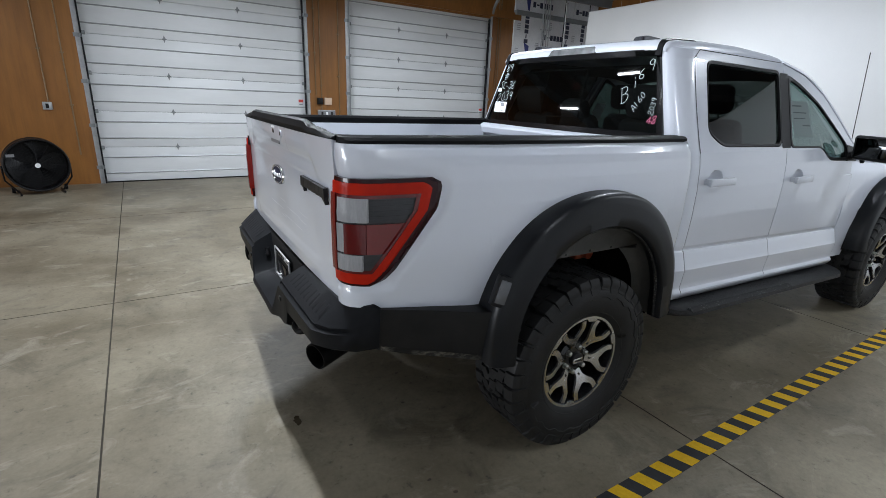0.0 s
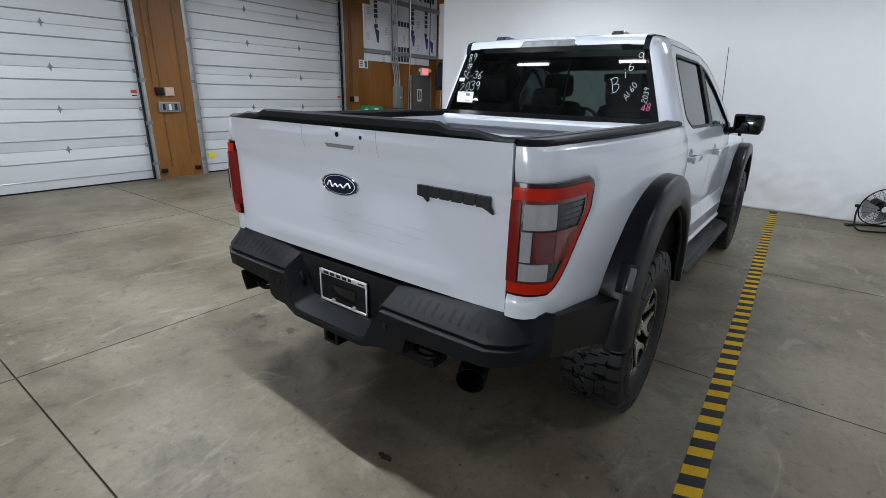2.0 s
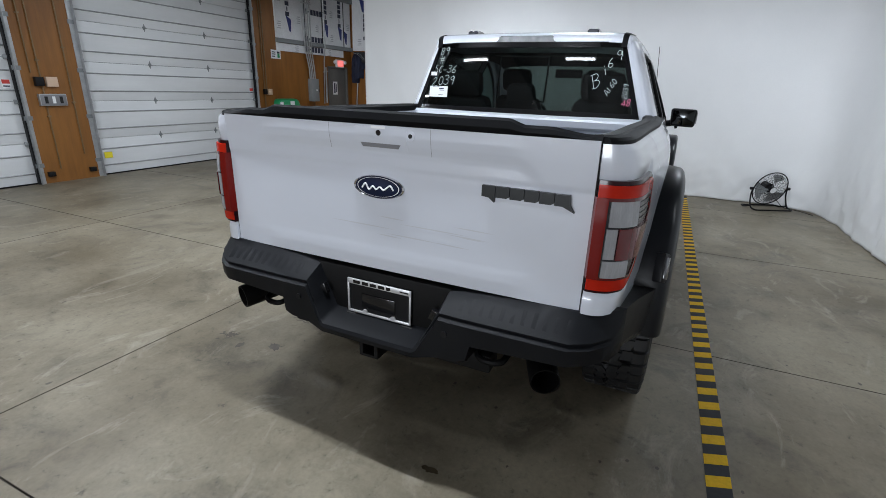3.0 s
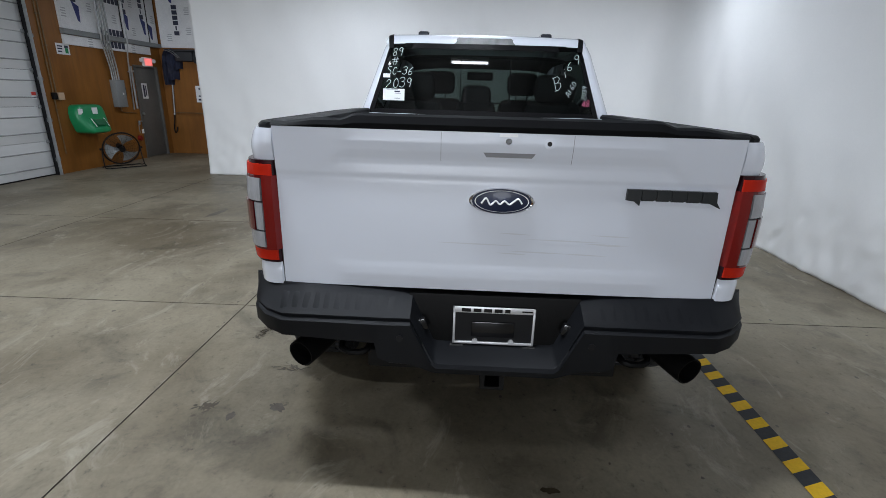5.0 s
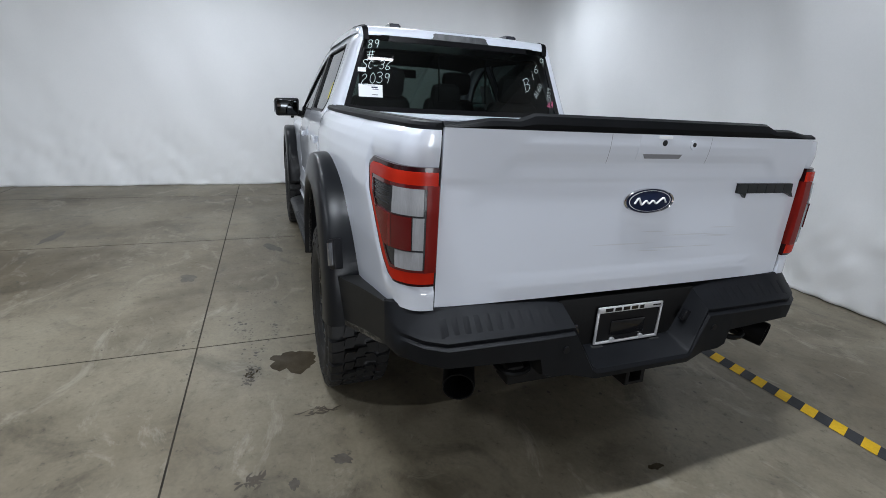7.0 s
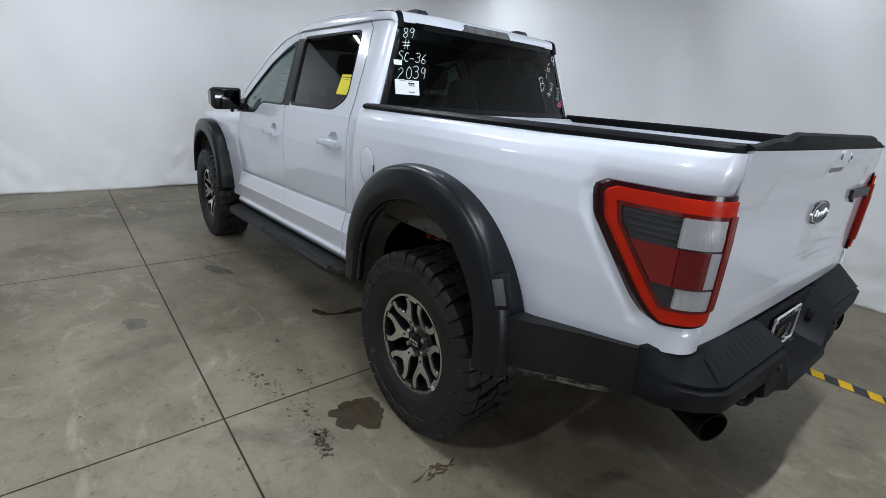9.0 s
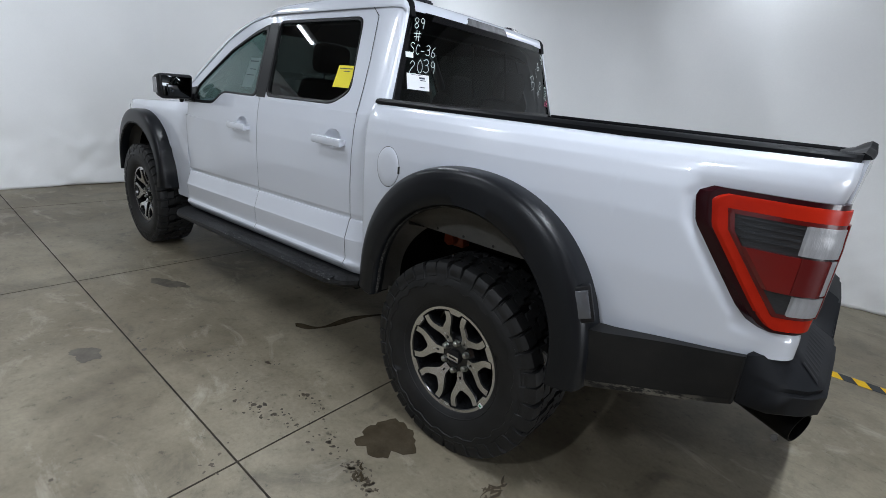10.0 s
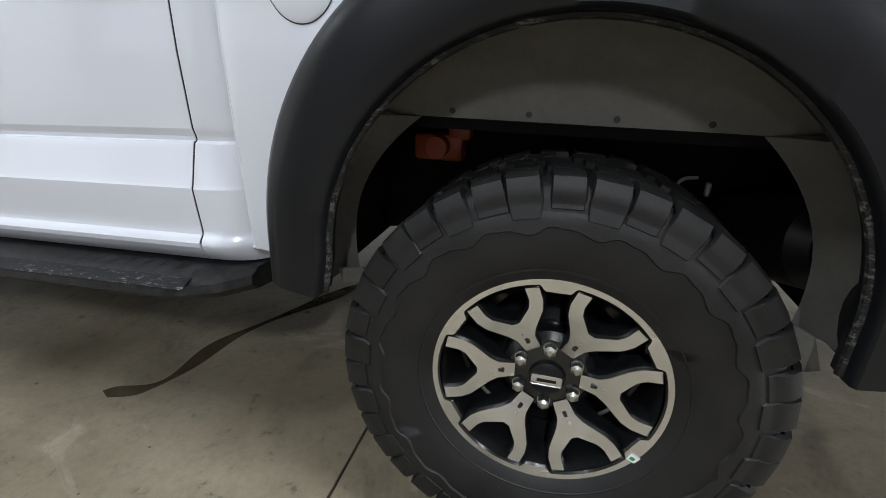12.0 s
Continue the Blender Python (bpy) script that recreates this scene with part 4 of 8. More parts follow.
# ---- flares, lower trim, liners ----
def flare(side, axle, rear):
    ax_c = axle + 0.01
    # the front arch is lower and tighter than the one in the bed's side
    oa, ob_, ia, ib = (0.598, 0.607, 0.462, 0.455) if rear else (0.535, 0.515, 0.450, 0.400)
    bm = bmesh.new()
    rows = []
    n = 64
    n_leg = 8
    steps = [("f", 1 - k / n_leg) for k in range(n_leg)] + [("a", k / n) for k in range(n + 1)] + [("r", (k + 1) / n_leg) for k in range(n_leg)]
    sup = lambda c, p: math.copysign(abs(c) ** p, c)
    for kind, t in steps:
        th = {"f": 0.0, "a": math.pi * t, "r": math.pi}[kind]
        fore = 1.0 if rear or math.cos(th) < 0 else 0.91
        ox, oz = fore * oa * sup(math.cos(th), 0.92), ob_ * sup(math.sin(th), 0.92)
        ix, iz = (1.0 if fore == 1.0 else 0.97) * ia * math.cos(th), ib * math.sin(th)
        zc = 0.66
        drop_o = drop_i = 0.0
        if kind == "f":
            drop_o, drop_i = 0.065 * t, 0.075 * t
            ix += 0.012 * t
        if kind == "r":
            drop_o, drop_i = 0.075 * t, 0.085 * t
            ix -= 0.03 * t * (0 if rear else -1)
        O = Vector((ax_c + ox, zc + oz - drop_o))
        I = Vector((ax_c - 0.012 + ix, zc + iz - drop_i))
        body = 0.985 + 0.025 * math.sin(th)
        far = 1.112 if rear else 1.088
        sec = [(0.0, body - 0.03), (-0.004, body + 0.016), (0.008, body + 0.040), (0.03, lerp(body + 0.040, far, 0.40)), (0.075, lerp(body + 0.040, far, 0.60)), (0.16, lerp(body + 0.040, far, 0.76)), (0.36, lerp(body + 0.040, far, 0.91)), (0.65, far - 0.002), (0.93, far + 0.001), (0.98, far - 0.007), (1.0, far - 0.027), (0.99, far - 0.067)]
        rows.append([bm.verts.new(at(lerp(O.x, I.x, f), side * h, lerp(O.y, I.y, f))) for f, h in sec])
    for a, b in zip(rows, rows[1:]):
        for i in range(len(a) - 1):
            bm.faces.new((a[i], a[i + 1], b[i + 1], b[i]))
    bm.faces.new(rows[0])
    bm.faces.new(rows[-1][::-1])
    fl = part("wheel_flare", bm, FLARE, truck, "satin black wheel arch flare", angle=50)
    lip = bmesh.new()
    pts_ = []
    for k in range(41):
        th = math.pi * k / 40
        pts_.append(at(ax_c - 0.012 + (ia - 0.001) * math.cos(th), side * 1.079, 0.66 + (ib - 0.001) * math.sin(th)))
    pts_ = [at(ax_c + ia, side * 1.079, 0.588)] + pts_ + [at(ax_c - 0.012 - ia + 0.001, side * 1.079, 0.58)]
    tube(lip, pts_, 0.0085, 8)
    part("flare_lip", lip, LIP, fl, "rough dusty rubber lip")
    if rear:
        fp = bmesh.new()
        prism(fp, [(1.365, 0.645), (1.27, 0.60), (1.245, 0.535), (1.285, 0.522), (1.365, 0.575)], 0.985, 1.0, to=lambda x, y, z: at(x, side * y, z))
        part("deflector", fp, LINER, fl)
        an = bmesh.new()
        prism(an, [(2.21, 0.60), (2.15, 0.61), (2.135, 0.575), (2.2, 0.565)], 0.985, 0.99, to=lambda x, y, z: at(x, side * y, z))
        part("bracket", an, LINER, fl)
    # side marker at the rear leg
    if rear:
        mk = bmesh.new()
        m = Matrix.Translation(at(1.183, side * 1.069, 0.905)) @ Matrix.Rotation(radians(19), 4, "Y") @ Matrix.Rotation(radians(side * 22), 4, "Z")
        box(mk, -0.03, 0.034, -0.03 if side > 0 else -0.012, 0.012 if side > 0 else 0.03, -0.064, 0.064, bevel=0.006)
        mk.transform(m)
        part("marker_housing", mk, BLACK_SATIN, fl)
        ln = bmesh.new()
        box(ln, -0.02, 0.024, side * 0.012 - 0.005, side * 0.012 + 0.004, -0.049, 0.049, bevel=0.004)
        ln.transform(m)
        part("marker_lens", ln, MARKER, fl, "clear side marker lens")
    # inner liner: a hanging panel with a straight lower edge, strips down both legs, a dark wheel house behind
    ln = bmesh.new()
    rows = []
    for k in range(61):
        th = math.pi * (1.10 * k / 60 - 0.05)
        ox, oz = ax_c - 0.01 + (ia + 0.038) * math.cos(th), 0.66 + (ib + 0.045) * math.sin(th)
        if rear and oz > 0.94:
            ix, iz = ox, 0.938
        elif rear:
            w_ = min(1.0, max(0.0, (oz - 0.66) / 0.28))
            ix, iz = ox - lerp(0.034 if math.cos(th) > 0 else 0.052, 0.105, w_ ** 2.5) * math.copysign(1, math.cos(th)), oz - 0.002
        else:
            ix, iz = ax_c - 0.01 + (ia - 0.02) * math.cos(th), 0.66 + (ib - 0.01) * math.sin(th)
        rows.append([ln.verts.new(at(lerp(ox, ix, f), side * h, lerp(oz, iz, f))) for f, h in ((0.0, 1.06), (0.05, 1.02), (0.2, 0.97), (0.6, 0.945), (1.0, 0.93))])
    for a, b in zip(rows, rows[1:]):
        for i in range(len(a) - 1):
            ln.faces.new((a[i], a[i + 1], b[i + 1], b[i]))
    lob = part("wheel_liner", ln, LINER, truck, "dusty grey wheel arch liner", angle=60)
    if rear:
        for x in (1.50, 1.66, 1.82, 1.97):
            b = bmesh.new()
            cyl(b, at(x, side * 0.9355, 0.952), at(x, side * 0.92, 0.952), 0.006, 10)
            part("push_clip", b, DARK_GAP, lob)
    hs = bmesh.new()
    sheet(lambda u, v: at(ax_c - 0.01 + (ia + 0.068) * math.cos(math.pi * (1.1 * u - 0.05)), side * lerp(1.0, 0.56, v), 0.64 + (ib + 0.075) * math.sin(math.pi * (1.1 * u - 0.05))), 40, 3, bm=hs)
    c = hs.verts.new(at(ax_c - 0.01, side * 0.56, 0.64))
    rim_ = [v for v in hs.verts if v is not c and abs(abs(v.co.y) - 0.56) < 1e-4]
    for a, b in zip(rim_, rim_[1:]):
        hs.faces.new((a, b, c))
    part("wheel_house", hs, UNDER, truck, angle=60)


MARKER = material("clear_marker_lens", (0.07, 0.073, 0.08), 0.2, 0.0, 0.6)


def lower_trim(side):
    top = curve_of([(0.70, 0.878), (0.80, 0.863), (0.95, 0.843), (1.10, 0.820), (1.3, 0.806)])
    low = curve_of([(0.70, 0.708), (0.85, 0.658), (1.1, 0.598), (1.22, 0.578), (1.3, 0.578)])

    def fn(u, v):
        x = lerp(0.713, 1.235, u)
        s = float(np.interp(x, [p[0] for p in PLAN], _len))
        z = lerp(low(x), top(x), v)
        h = plan(s)[1] + 0.6 * BED_PROFILE(z) + 0.018 + 0.085 * u ** 1.6 - 0.008 * (1 - v) ** 2
        return at(x, side * h, z)
    trim_ = part("lower_bed_trim", sheet(fn, 20, 10, (0, -side * 0.10, 0)), DUSTY_TRIM, truck, "black plastic lower bedside trim, dusty along its foot")

    def foot(u, v):
        x, y, z = fn(lerp(0.02, 0.98, u), 0.11 * v)
        return (x, y + side * 0.0012, z)
    part("dusty_foot", sheet(foot, 40, 2, (0, -side * 0.003, 0)), DUST, trim_, "pale dust along the trim's foot")
    part("end_gap", sheet(lambda u, v: (lambda p: (p[0] - 0.003 + 0.007 * u, p[1] + side * 0.0015, p[2]))(fn(0.0, lerp(0.03, 0.97, v))), 1, 10, (0, -side * 0.004, 0)), DARK_GAP, trim_)


# ---- cab ----
CAB_H = curve_of([(0.54, 0.90), (0.562, 0.945), (0.585, 0.968), (0.606, 0.982), (0.618, 0.984), (0.628, 0.979), (0.637, 0.971), (0.648, 0.969), (0.748, 0.9795), (0.7555, 0.980), (0.762, 0.977), (0.854, 0.951), (0.8605, 0.9475), (0.8625, 0.9405), (0.872, 0.941), (0.890, 0.948), (1.05, 0.957), (1.2, 0.957), (1.32, 0.947), (1.40, 0.932), (1.44, 0.915), (1.88, 0.746), (1.935, 0.72)])
CAB_ROWS = [0.562, 0.573, 0.585, 0.595, 0.606, 0.612, 0.618, 0.623, 0.628, 0.632, 0.637, 0.642, 0.648, 0.67, 0.70, 0.73, 0.748, 0.752, 0.7555, 0.759, 0.762, 0.78, 0.81, 0.84, 0.854, 0.858, 0.8605, 0.8625, 0.867, 0.872, 0.881, 0.890] + [0.90 + 0.0075 * i_ for i_ in range(139)]
crease = lambda x: lerp(0.858, 0.772, (x - 2.45) / 2.15)


def cab_half(x, z):
    """The cab's half-width; the crease over the sill falls towards the front."""
    d = 0.862 - crease(x)
    h = CAB_H(z + d * min(1.0, max(0.0, 1 - (z + d - 0.912) / 0.25)))
    taper = 0.03 * max(0.0, (x - 4.2) / 0.6) ** 2 if z > 1.2 else 0.0
    return h - taper


def cab_z(x, level):
    """Height at station x of a level that is told where the crease stands at 0.862."""
    return level - (0.862 - crease(x)) * min(1.0, max(0.0, 1 - (level - 0.912) / 0.25))


def levels(top):
    """The rows of a cab panel up to its top, closest together at the sharp edges."""
    return [q for q in CAB_ROWS if q < top - 0.003] + [top]


def door(side, x0, x1, front, outer, inner, glass_mat):
    top = curve_of([(x0, 1.40), (4.02, 1.395), (4.16, 1.305), (4.7, 1.29)]) if front else (lambda x: 1.40)

    hx0, hx1, hz = (2.625, 2.875, 1.244) if not front else (3.61, 3.84, 1.212)
    hc = (hx0 + hx1) / 2
    rows_ = levels(1.40)

    def fn(u, v):
        x = lerp(x0 + 0.003, x1 - 0.003, u)
        z = cab_z(x, rows_[round(v * (len(rows_) - 1))])
        if z > 1.2:
            z = lerp(1.2, top(x), (z - 1.2) / 0.2)
        r2 = ((x - hc) / 0.066) ** 2 + ((z - hz - 0.014) / 0.044) ** 2
        return at(x, side * (cab_half(x, z) - 0.034 * max(0.0, 1 - r2) ** 0.6), z)
    dr = part("front_door" if front else "rear_door", sheet(fn, 130, len(rows_) - 1, (0, -side * 0.025, 0)), PAINT, truck, "white cab door, closed", angle=17)
    # window frame ring
    bm = bmesh.new()
    k = 2
    o = [p for a, b in zip(outer, outer[1:] + outer[:1]) for p in [(lerp(a[0], b[0], i / k), lerp(a[1], b[1], i / k)) for i in range(k)]]
    n = [p for a, b in zip(inner, inner[1:] + inner[:1]) for p in [(lerp(a[0], b[0], i / k), lerp(a[1], b[1], i / k)) for i in range(k)]]
    m = len(o)

    def ring(pts, dy=0.0, pull=0.0, other=None):
        out = []
        for i, (x, z) in enumerate(pts):
            if other:
                x, z = lerp(x, other[i][0], pull), lerp(z, other[i][1], pull)
            out.append(bm.verts.new(at(x, side * (cab_half(x, z) + dy), z)))
        return out
    rows = [ring(o, -0.03), ring(o, 0.0), ring(n, 0.0, 0.3, o), ring(n, 0.0), ring(n, -0.02)]
    for a, b in zip(rows, rows[1:]):
        for i in range(m):
            bm.faces.new((a[i], a[(i + 1) % m], b[(i + 1) % m], b[i]))
    part("window_frame", bm, PAINT, dr, angle=40)
    # black rubber trim and glass
    c = np.mean(np.array(n), axis=0)
    shr = [(lerp(x, c[0], 0.066 if front else 0.036), lerp(z, c[1], 0.10 if front else 0.075)) for x, z in n]
    bm = bmesh.new()
    rows = [ring(n, -0.004), ring(n, 0.004, 0.02, [tuple(c)] * m), ring(shr, 0.002), ring(shr, -0.016)]
    for a, b in zip(rows, rows[1:]):
        for i in range(m):
            bm.faces.new((a[i], a[(i + 1) % m], b[(i + 1) % m], b[i]))
    part("window_trim", bm, BLACK_SATIN, dr, angle=40)
    bm = bmesh.new()
    vs = [bm.verts.new(at(x, side * (cab_half(x, z) - 0.012), z)) for x, z in shr]
    mid = bm.verts.new(at(c[0], side * (cab_half(*c) - 0.012), c[1]))
    for i in range(m):
        bm.faces.new((vs[i], vs[(i + 1) % m], mid))
    g = part("window_glass", bm, glass_mat, dr, "tinted side window" if not front else "lightly tinted side window", angle=80, outward=(0, side, 0.3))
    g.visible_shadow = False
    # handle
    bm = bmesh.new()
    h0 = cab_half((hx0 + hx1) / 2, hz)
    box(bm, hx0 - AXLE_R, hx1 - AXLE_R, min(side * (h0 + 0.03), side * (h0 + 0.052)), max(side * (h0 + 0.03), side * (h0 + 0.052)), hz - 0.021, hz + 0.021, bevel=0.008)
    for e in (hx0 + 0.015, hx1 - 0.035):
        box(bm, e - AXLE_R, e + 0.02 - AXLE_R, min(side * (h0 - 0.01), side * (h0 + 0.035)), max(side * (h0 - 0.01), side * (h0 + 0.035)), hz - 0.014, hz + 0.014)
    part("door_handle", bm, PAINT, dr, "white pull handle")
    return dr


R_OUT = [(2.586, 1.40), (2.600, 1.52), (2.622, 1.66), (2.672, 1.885), (2.74, 1.935), (3.67, 1.93), (3.535, 1.40)]
R_IN = [(2.815, 1.426), (2.688, 1.50), (2.728, 1.66), (2.778, 1.870), (2.82, 1.891), (3.612, 1.883), (3.49, 1.418)]
F_OUT = [(3.541, 1.40), (4.02, 1.395), (4.16, 1.305), (4.66, 1.29), (4.60, 1.42), (4.19, 1.755), (3.95, 1.87), (3.676, 1.93)]
F_IN = [(3.588, 1.41), (4.03, 1.405), (4.17, 1.318), (4.50, 1.305), (4.47, 1.42), (4.10, 1.70), (3.87, 1.815), (3.70, 1.872)]



def rounded(pts, share, k=5):
    """An outline with its corners turned into small curves."""
    out, m_ = [], len(pts)
    for i in range(m_):
        p, q, w = (np.array(pts[j % m_], float) for j in (i - 1, i, i + 1))
        cut = lambda e: q + (e - q) * min(0.45, share / max(np.hypot(*(e - q)), 1e-6))
        a, b = cut(p), cut(w)
        for j in range(k):
            t = j / (k - 1)
            out.append(tuple((1 - t) ** 2 * a + 2 * t * (1 - t) * q + t * t * b))
    return out


R_OUT, F_OUT = rounded(R_OUT, 0.012), rounded(F_OUT, 0.012)
R_IN, F_IN = rounded(R_IN, 0.05), rounded(F_IN, 0.045)
REAR_X = lambda z: 2.44 if z < 1.41 else 2.415 + (z - 1.45) * 0.18
REAR_W = lambda z: 0.82 if z < 1.45 else 0.82 - (z - 1.45) * 0.328
CAB_SHIFT = 0.016
DOOR_X = curve_of([(0.5, 2.580), (1.40, 2.580), (1.52, 2.594), (1.66, 2.616), (1.885, 2.666), (1.935, 2.735)])


def cab_shell():
    rows_ = levels(1.935)
    for side in (-1, 1):
        def fn(u, v):
            z = cab_z(2.52, rows_[round(v * (len(rows_) - 1))])
            a = u * math.pi / 2
            x0, x1, y0, y1 = REAR_X(z), DOOR_X(z), REAR_W(z), cab_half(2.6, z)
            e = 0.62
            x0 += 0.03 * (y0 / 0.8) ** 3 - 0.006 if z > 1.41 else 0.0
            return at(lerp(x0, x1, (1 - math.cos(a)) ** 0.85), side * lerp(y0 + side * CAB_SHIFT, y1, math.sin(a) ** e), z)
        part("cab_pillar", sheet(fn, 24, len(rows_) - 1, (0.01, -side * 0.02, 0)), PAINT, truck, "white rear cab pillar", angle=20)
        # A pillar and the sill under the doors

        def pil(u, v):
            p = smooth_line([(3.68, 1.935), (3.96, 1.875), (4.2, 1.76), (4.61, 1.425), (4.70, 1.30)], 5)
            i = v * (len(p) - 1)
            a, b = p[int(i)], p[min(int(i) + 1, len(p) - 1)]
            x, z = lerp(a, b, i - int(i))
            return at(x + 0.10 * u, side * (cab_half(min(x, 4.6), z) - 0.07 * u ** 1.5), z + 0.035 * u)
        part("front_pillar", sheet(pil, 5, 24, (0, -side * 0.02, -0.01)), PAINT, truck)
        part("sill", boxed(2.47 - AXLE_R, 4.62 - AXLE_R, side * 0.85 - 0.07, side * 0.85 + 0.07, 0.53, 0.615, bevel=0.02), UNDER, truck)
        part("door_pillar_trim", sheet(lambda u, v: at(lerp(3.484, 3.594, u) + v * lerp(0.122, 0.112, u), side * (cab_half(3.5, lerp(1.412, 1.870, v)) + 0.0012), lerp(1.412, 1.870, v)), 4, 10, (0, -side * 0.004, 0)), BLACK_SATIN, truck, "black pillar trim")
        for x in (2.583, 3.538, 4.605):
            cut = [q for q in levels(1.4 if x < 4 else 1.29) if q > 0.612]
            part("door_seam", sheet(lambda u, v: at(x + lerp(-0.0045, 0.0045, u), side * (cab_half(x, cab_z(x, cut[round(v * (len(cut) - 1))])) - 0.002), cab_z(x, cut[round(v * (len(cut) - 1))])), 1, len(cut) - 1), DARK_GAP, truck)
        part("tailgate_seam", boxed(0.617 - AXLE_R, 0.64 - AXLE_R, side * 0.816 - 0.008, side * 0.816 + 0.008, 0.9, 1.468), DARK_GAP, truck)
        edge_ = [np.array(q) for q in ((2.5825, 1.395), (2.5965, 1.52), (2.6185, 1.66), (2.6685, 1.888), (2.74, 1.9385), (3.672, 1.934), (3.95, 1.8735), (4.19, 1.7585), (4.602, 1.423))]

        def rim_line(u, v):
            i = min(int(u * 8 * 6), 47)
            a, b = edge_[i // 6], edge_[i // 6 + 1]
            t = u * 48 - (i // 6) * 6
            p, d = lerp(a, b, t / 6), (b - a) / np.hypot(*(b - a))
            x, z = p[0] - d[1] * 0.0042 * (v - 0.5), p[1] + d[0] * 0.0042 * (v - 0.5)
            return at(x, side * (cab_half(x, z) + 0.0022), z)
        part("door_frame_seam", sheet(rim_line, 48, 1), DARK_GAP, truck)
    # back panel under the window
    back_x = curve_of([(0.75, 2.44), (1.36, 2.44), (1.385, 2.385), (1.425, 2.372), (1.44, 2.378), (1.458, 2.412)])
    back_rows = [0.75, 1.0, 1.2, 1.36, 1.375, 1.385, 1.405, 1.425, 1.433, 1.44, 1.449, 1.458]
    part("cab_back_panel", sheet(lambda u, v: at(back_x(back_rows[round(v * 11)]), lerp(-0.82, 0.82, u), back_rows[round(v * 11)]), 6, 11), PAINT, truck)

    def roof_z(x, y):
        e = roof_edge(x)
        q = min(1.0, abs(y - CAB_SHIFT) / e)
        ztop = curve_of([(2.505, 1.945), (2.513, 1.970), (2.53, 1.987), (2.58, 1.998), (2.8, 2.006), (3.2, 2.010), (3.6, 1.992), (3.98, 1.945)])(x)
        zedge = curve_of([(2.505, 1.934), (2.53, 1.956), (2.6, 1.958), (3.68, 1.947), (3.98, 1.870)])(x)
        return lerp(ztop, zedge, q ** 50) - 0.012 * q * q

    roof_edge = curve_of([(2.5, 0.690), (2.53, 0.697), (2.6, 0.706), (2.75, 0.718), (3.7, 0.724), (3.98, 0.682)])

    def roof(u, v):
        x = 2.505 + 1.475 * v ** 1.25
        q = 2 * u - 1
        y = CAB_SHIFT + roof_edge(x) * math.copysign(1 - (1 - abs(q)) ** 2.2, q)
        return at(x, y, roof_z(x, y))
    part("roof", sheet(roof, 56, 44, (0, 0, -0.012)), PAINT, truck, "white cab roof")
    for side in (-1, 1):
        def ditch(u, v):
            x = 2.494 + 0.26 * v ** 2
            y = curve_of([(2.494, 0.653), (2.51, 0.656), (2.56, 0.663), (2.75, 0.677)])(x) + lerp(-0.017, 0.017, u)
            z = roof_z(max(x, 2.506), side * min(y, roof_edge(x) - 0.006) + CAB_SHIFT)
            low = min(1.0, (x - 2.494) / 0.013)
            return at(x - 0.003, side * y + CAB_SHIFT, lerp(1.893, z, low) + 0.0035)
        part("roof_ditch_strip", sheet(ditch, 3, 30, (0.006, 0, -0.006)), RAIL, truck)
    for y in (-0.415, 0.455):
        bm = bmesh.new()
        prism(bm, [(2.585, 1.965), (2.602, 2.016), (2.635, 2.024), (2.76, 2.019), (2.81, 1.985)], y - 0.038, y + 0.038, to=lambda a, b, c: at(a, b, c))
        bmesh.ops.bevel(bm, geom=list(bm.edges), offset=0.008, segments=2, affect="EDGES")
        part("roof_marker_lamp", bm, MARKER_DARK, truck, "smoked roof marker lamp")
    # rear window

    def glass(inset):
        def fn(u, v):
            z = lerp(1.456, 1.925, v)
            w = REAR_W(z) - 0.012
            y = lerp(-w, w, u)
            return at(REAR_X(z) - 0.008 + inset + 0.03 * (abs(y) / 0.8) ** 3, y + CAB_SHIFT, z)
        return fn
    win = part("rear_window", sheet(glass(0), 24, 12), TINT, truck, "dark tinted rear window with marker writing", angle=80, outward=(-1, 0, 0.3))
    win.visible_shadow = False
    # black border of the glass
    bd = bmesh.new()
    for z0, z1, f0, f1 in ((1.455, 1.488, -1, 1), (1.895, 1.93, -1, 1)):
        sheet(lambda u, v: at(REAR_X(lerp(z0, z1, v)) - 0.0125 + 0.03 * (abs(lerp(f0, f1, u))) ** 3 * 0.9, lerp(f0, f1, u) * (REAR_W(lerp(z0, z1, v)) - 0.008) + CAB_SHIFT, lerp(z0, z1, v)), 24, 2, (0.012, 0, 0), bm=bd)
    for s in (-1, 1):
        sheet(lambda u, v: at(REAR_X(lerp(1.455, 1.95, v)) - 0.0135 + 0.027 * lerp(0.93, 1, u) ** 3, s * REAR_W(lerp(1.455, 1.95, v)) * lerp(0.955, 0.998, u) + CAB_SHIFT, lerp(1.455, 1.95, v)), 3, 10, (0.012, 0, 0), bm=bd)
    part("glass_border", bd, BLACK_GLOSS, win)
    sl = bmesh.new()
    for y0, y1, z0, z1 in ((-0.165, 0.18, 1.538, 1.546), (-0.165, 0.18, 1.832, 1.838), (-0.172, -0.162, 1.538, 1.838), (0.176, 0.182, 1.538, 1.838)):
        a = [sl.verts.new(at(REAR_X(z) - 0.004 + d, y, z)) for d in (0, 0.012) for y, z in ((y0, z0), (y1, z0), (y1, z1), (y0, z1))]
        for q in ((0, 1, 2, 3), (7, 6, 5, 4), (0, 4, 5, 1), (1, 5, 6, 2), (2, 6, 7, 3), (3, 7, 4, 0)):
            sl.faces.new([a[i] for i in q])
    part("slider_frame", sl, BLACK_SATIN, win)
    # high brake lamp
    bl = bmesh.new()
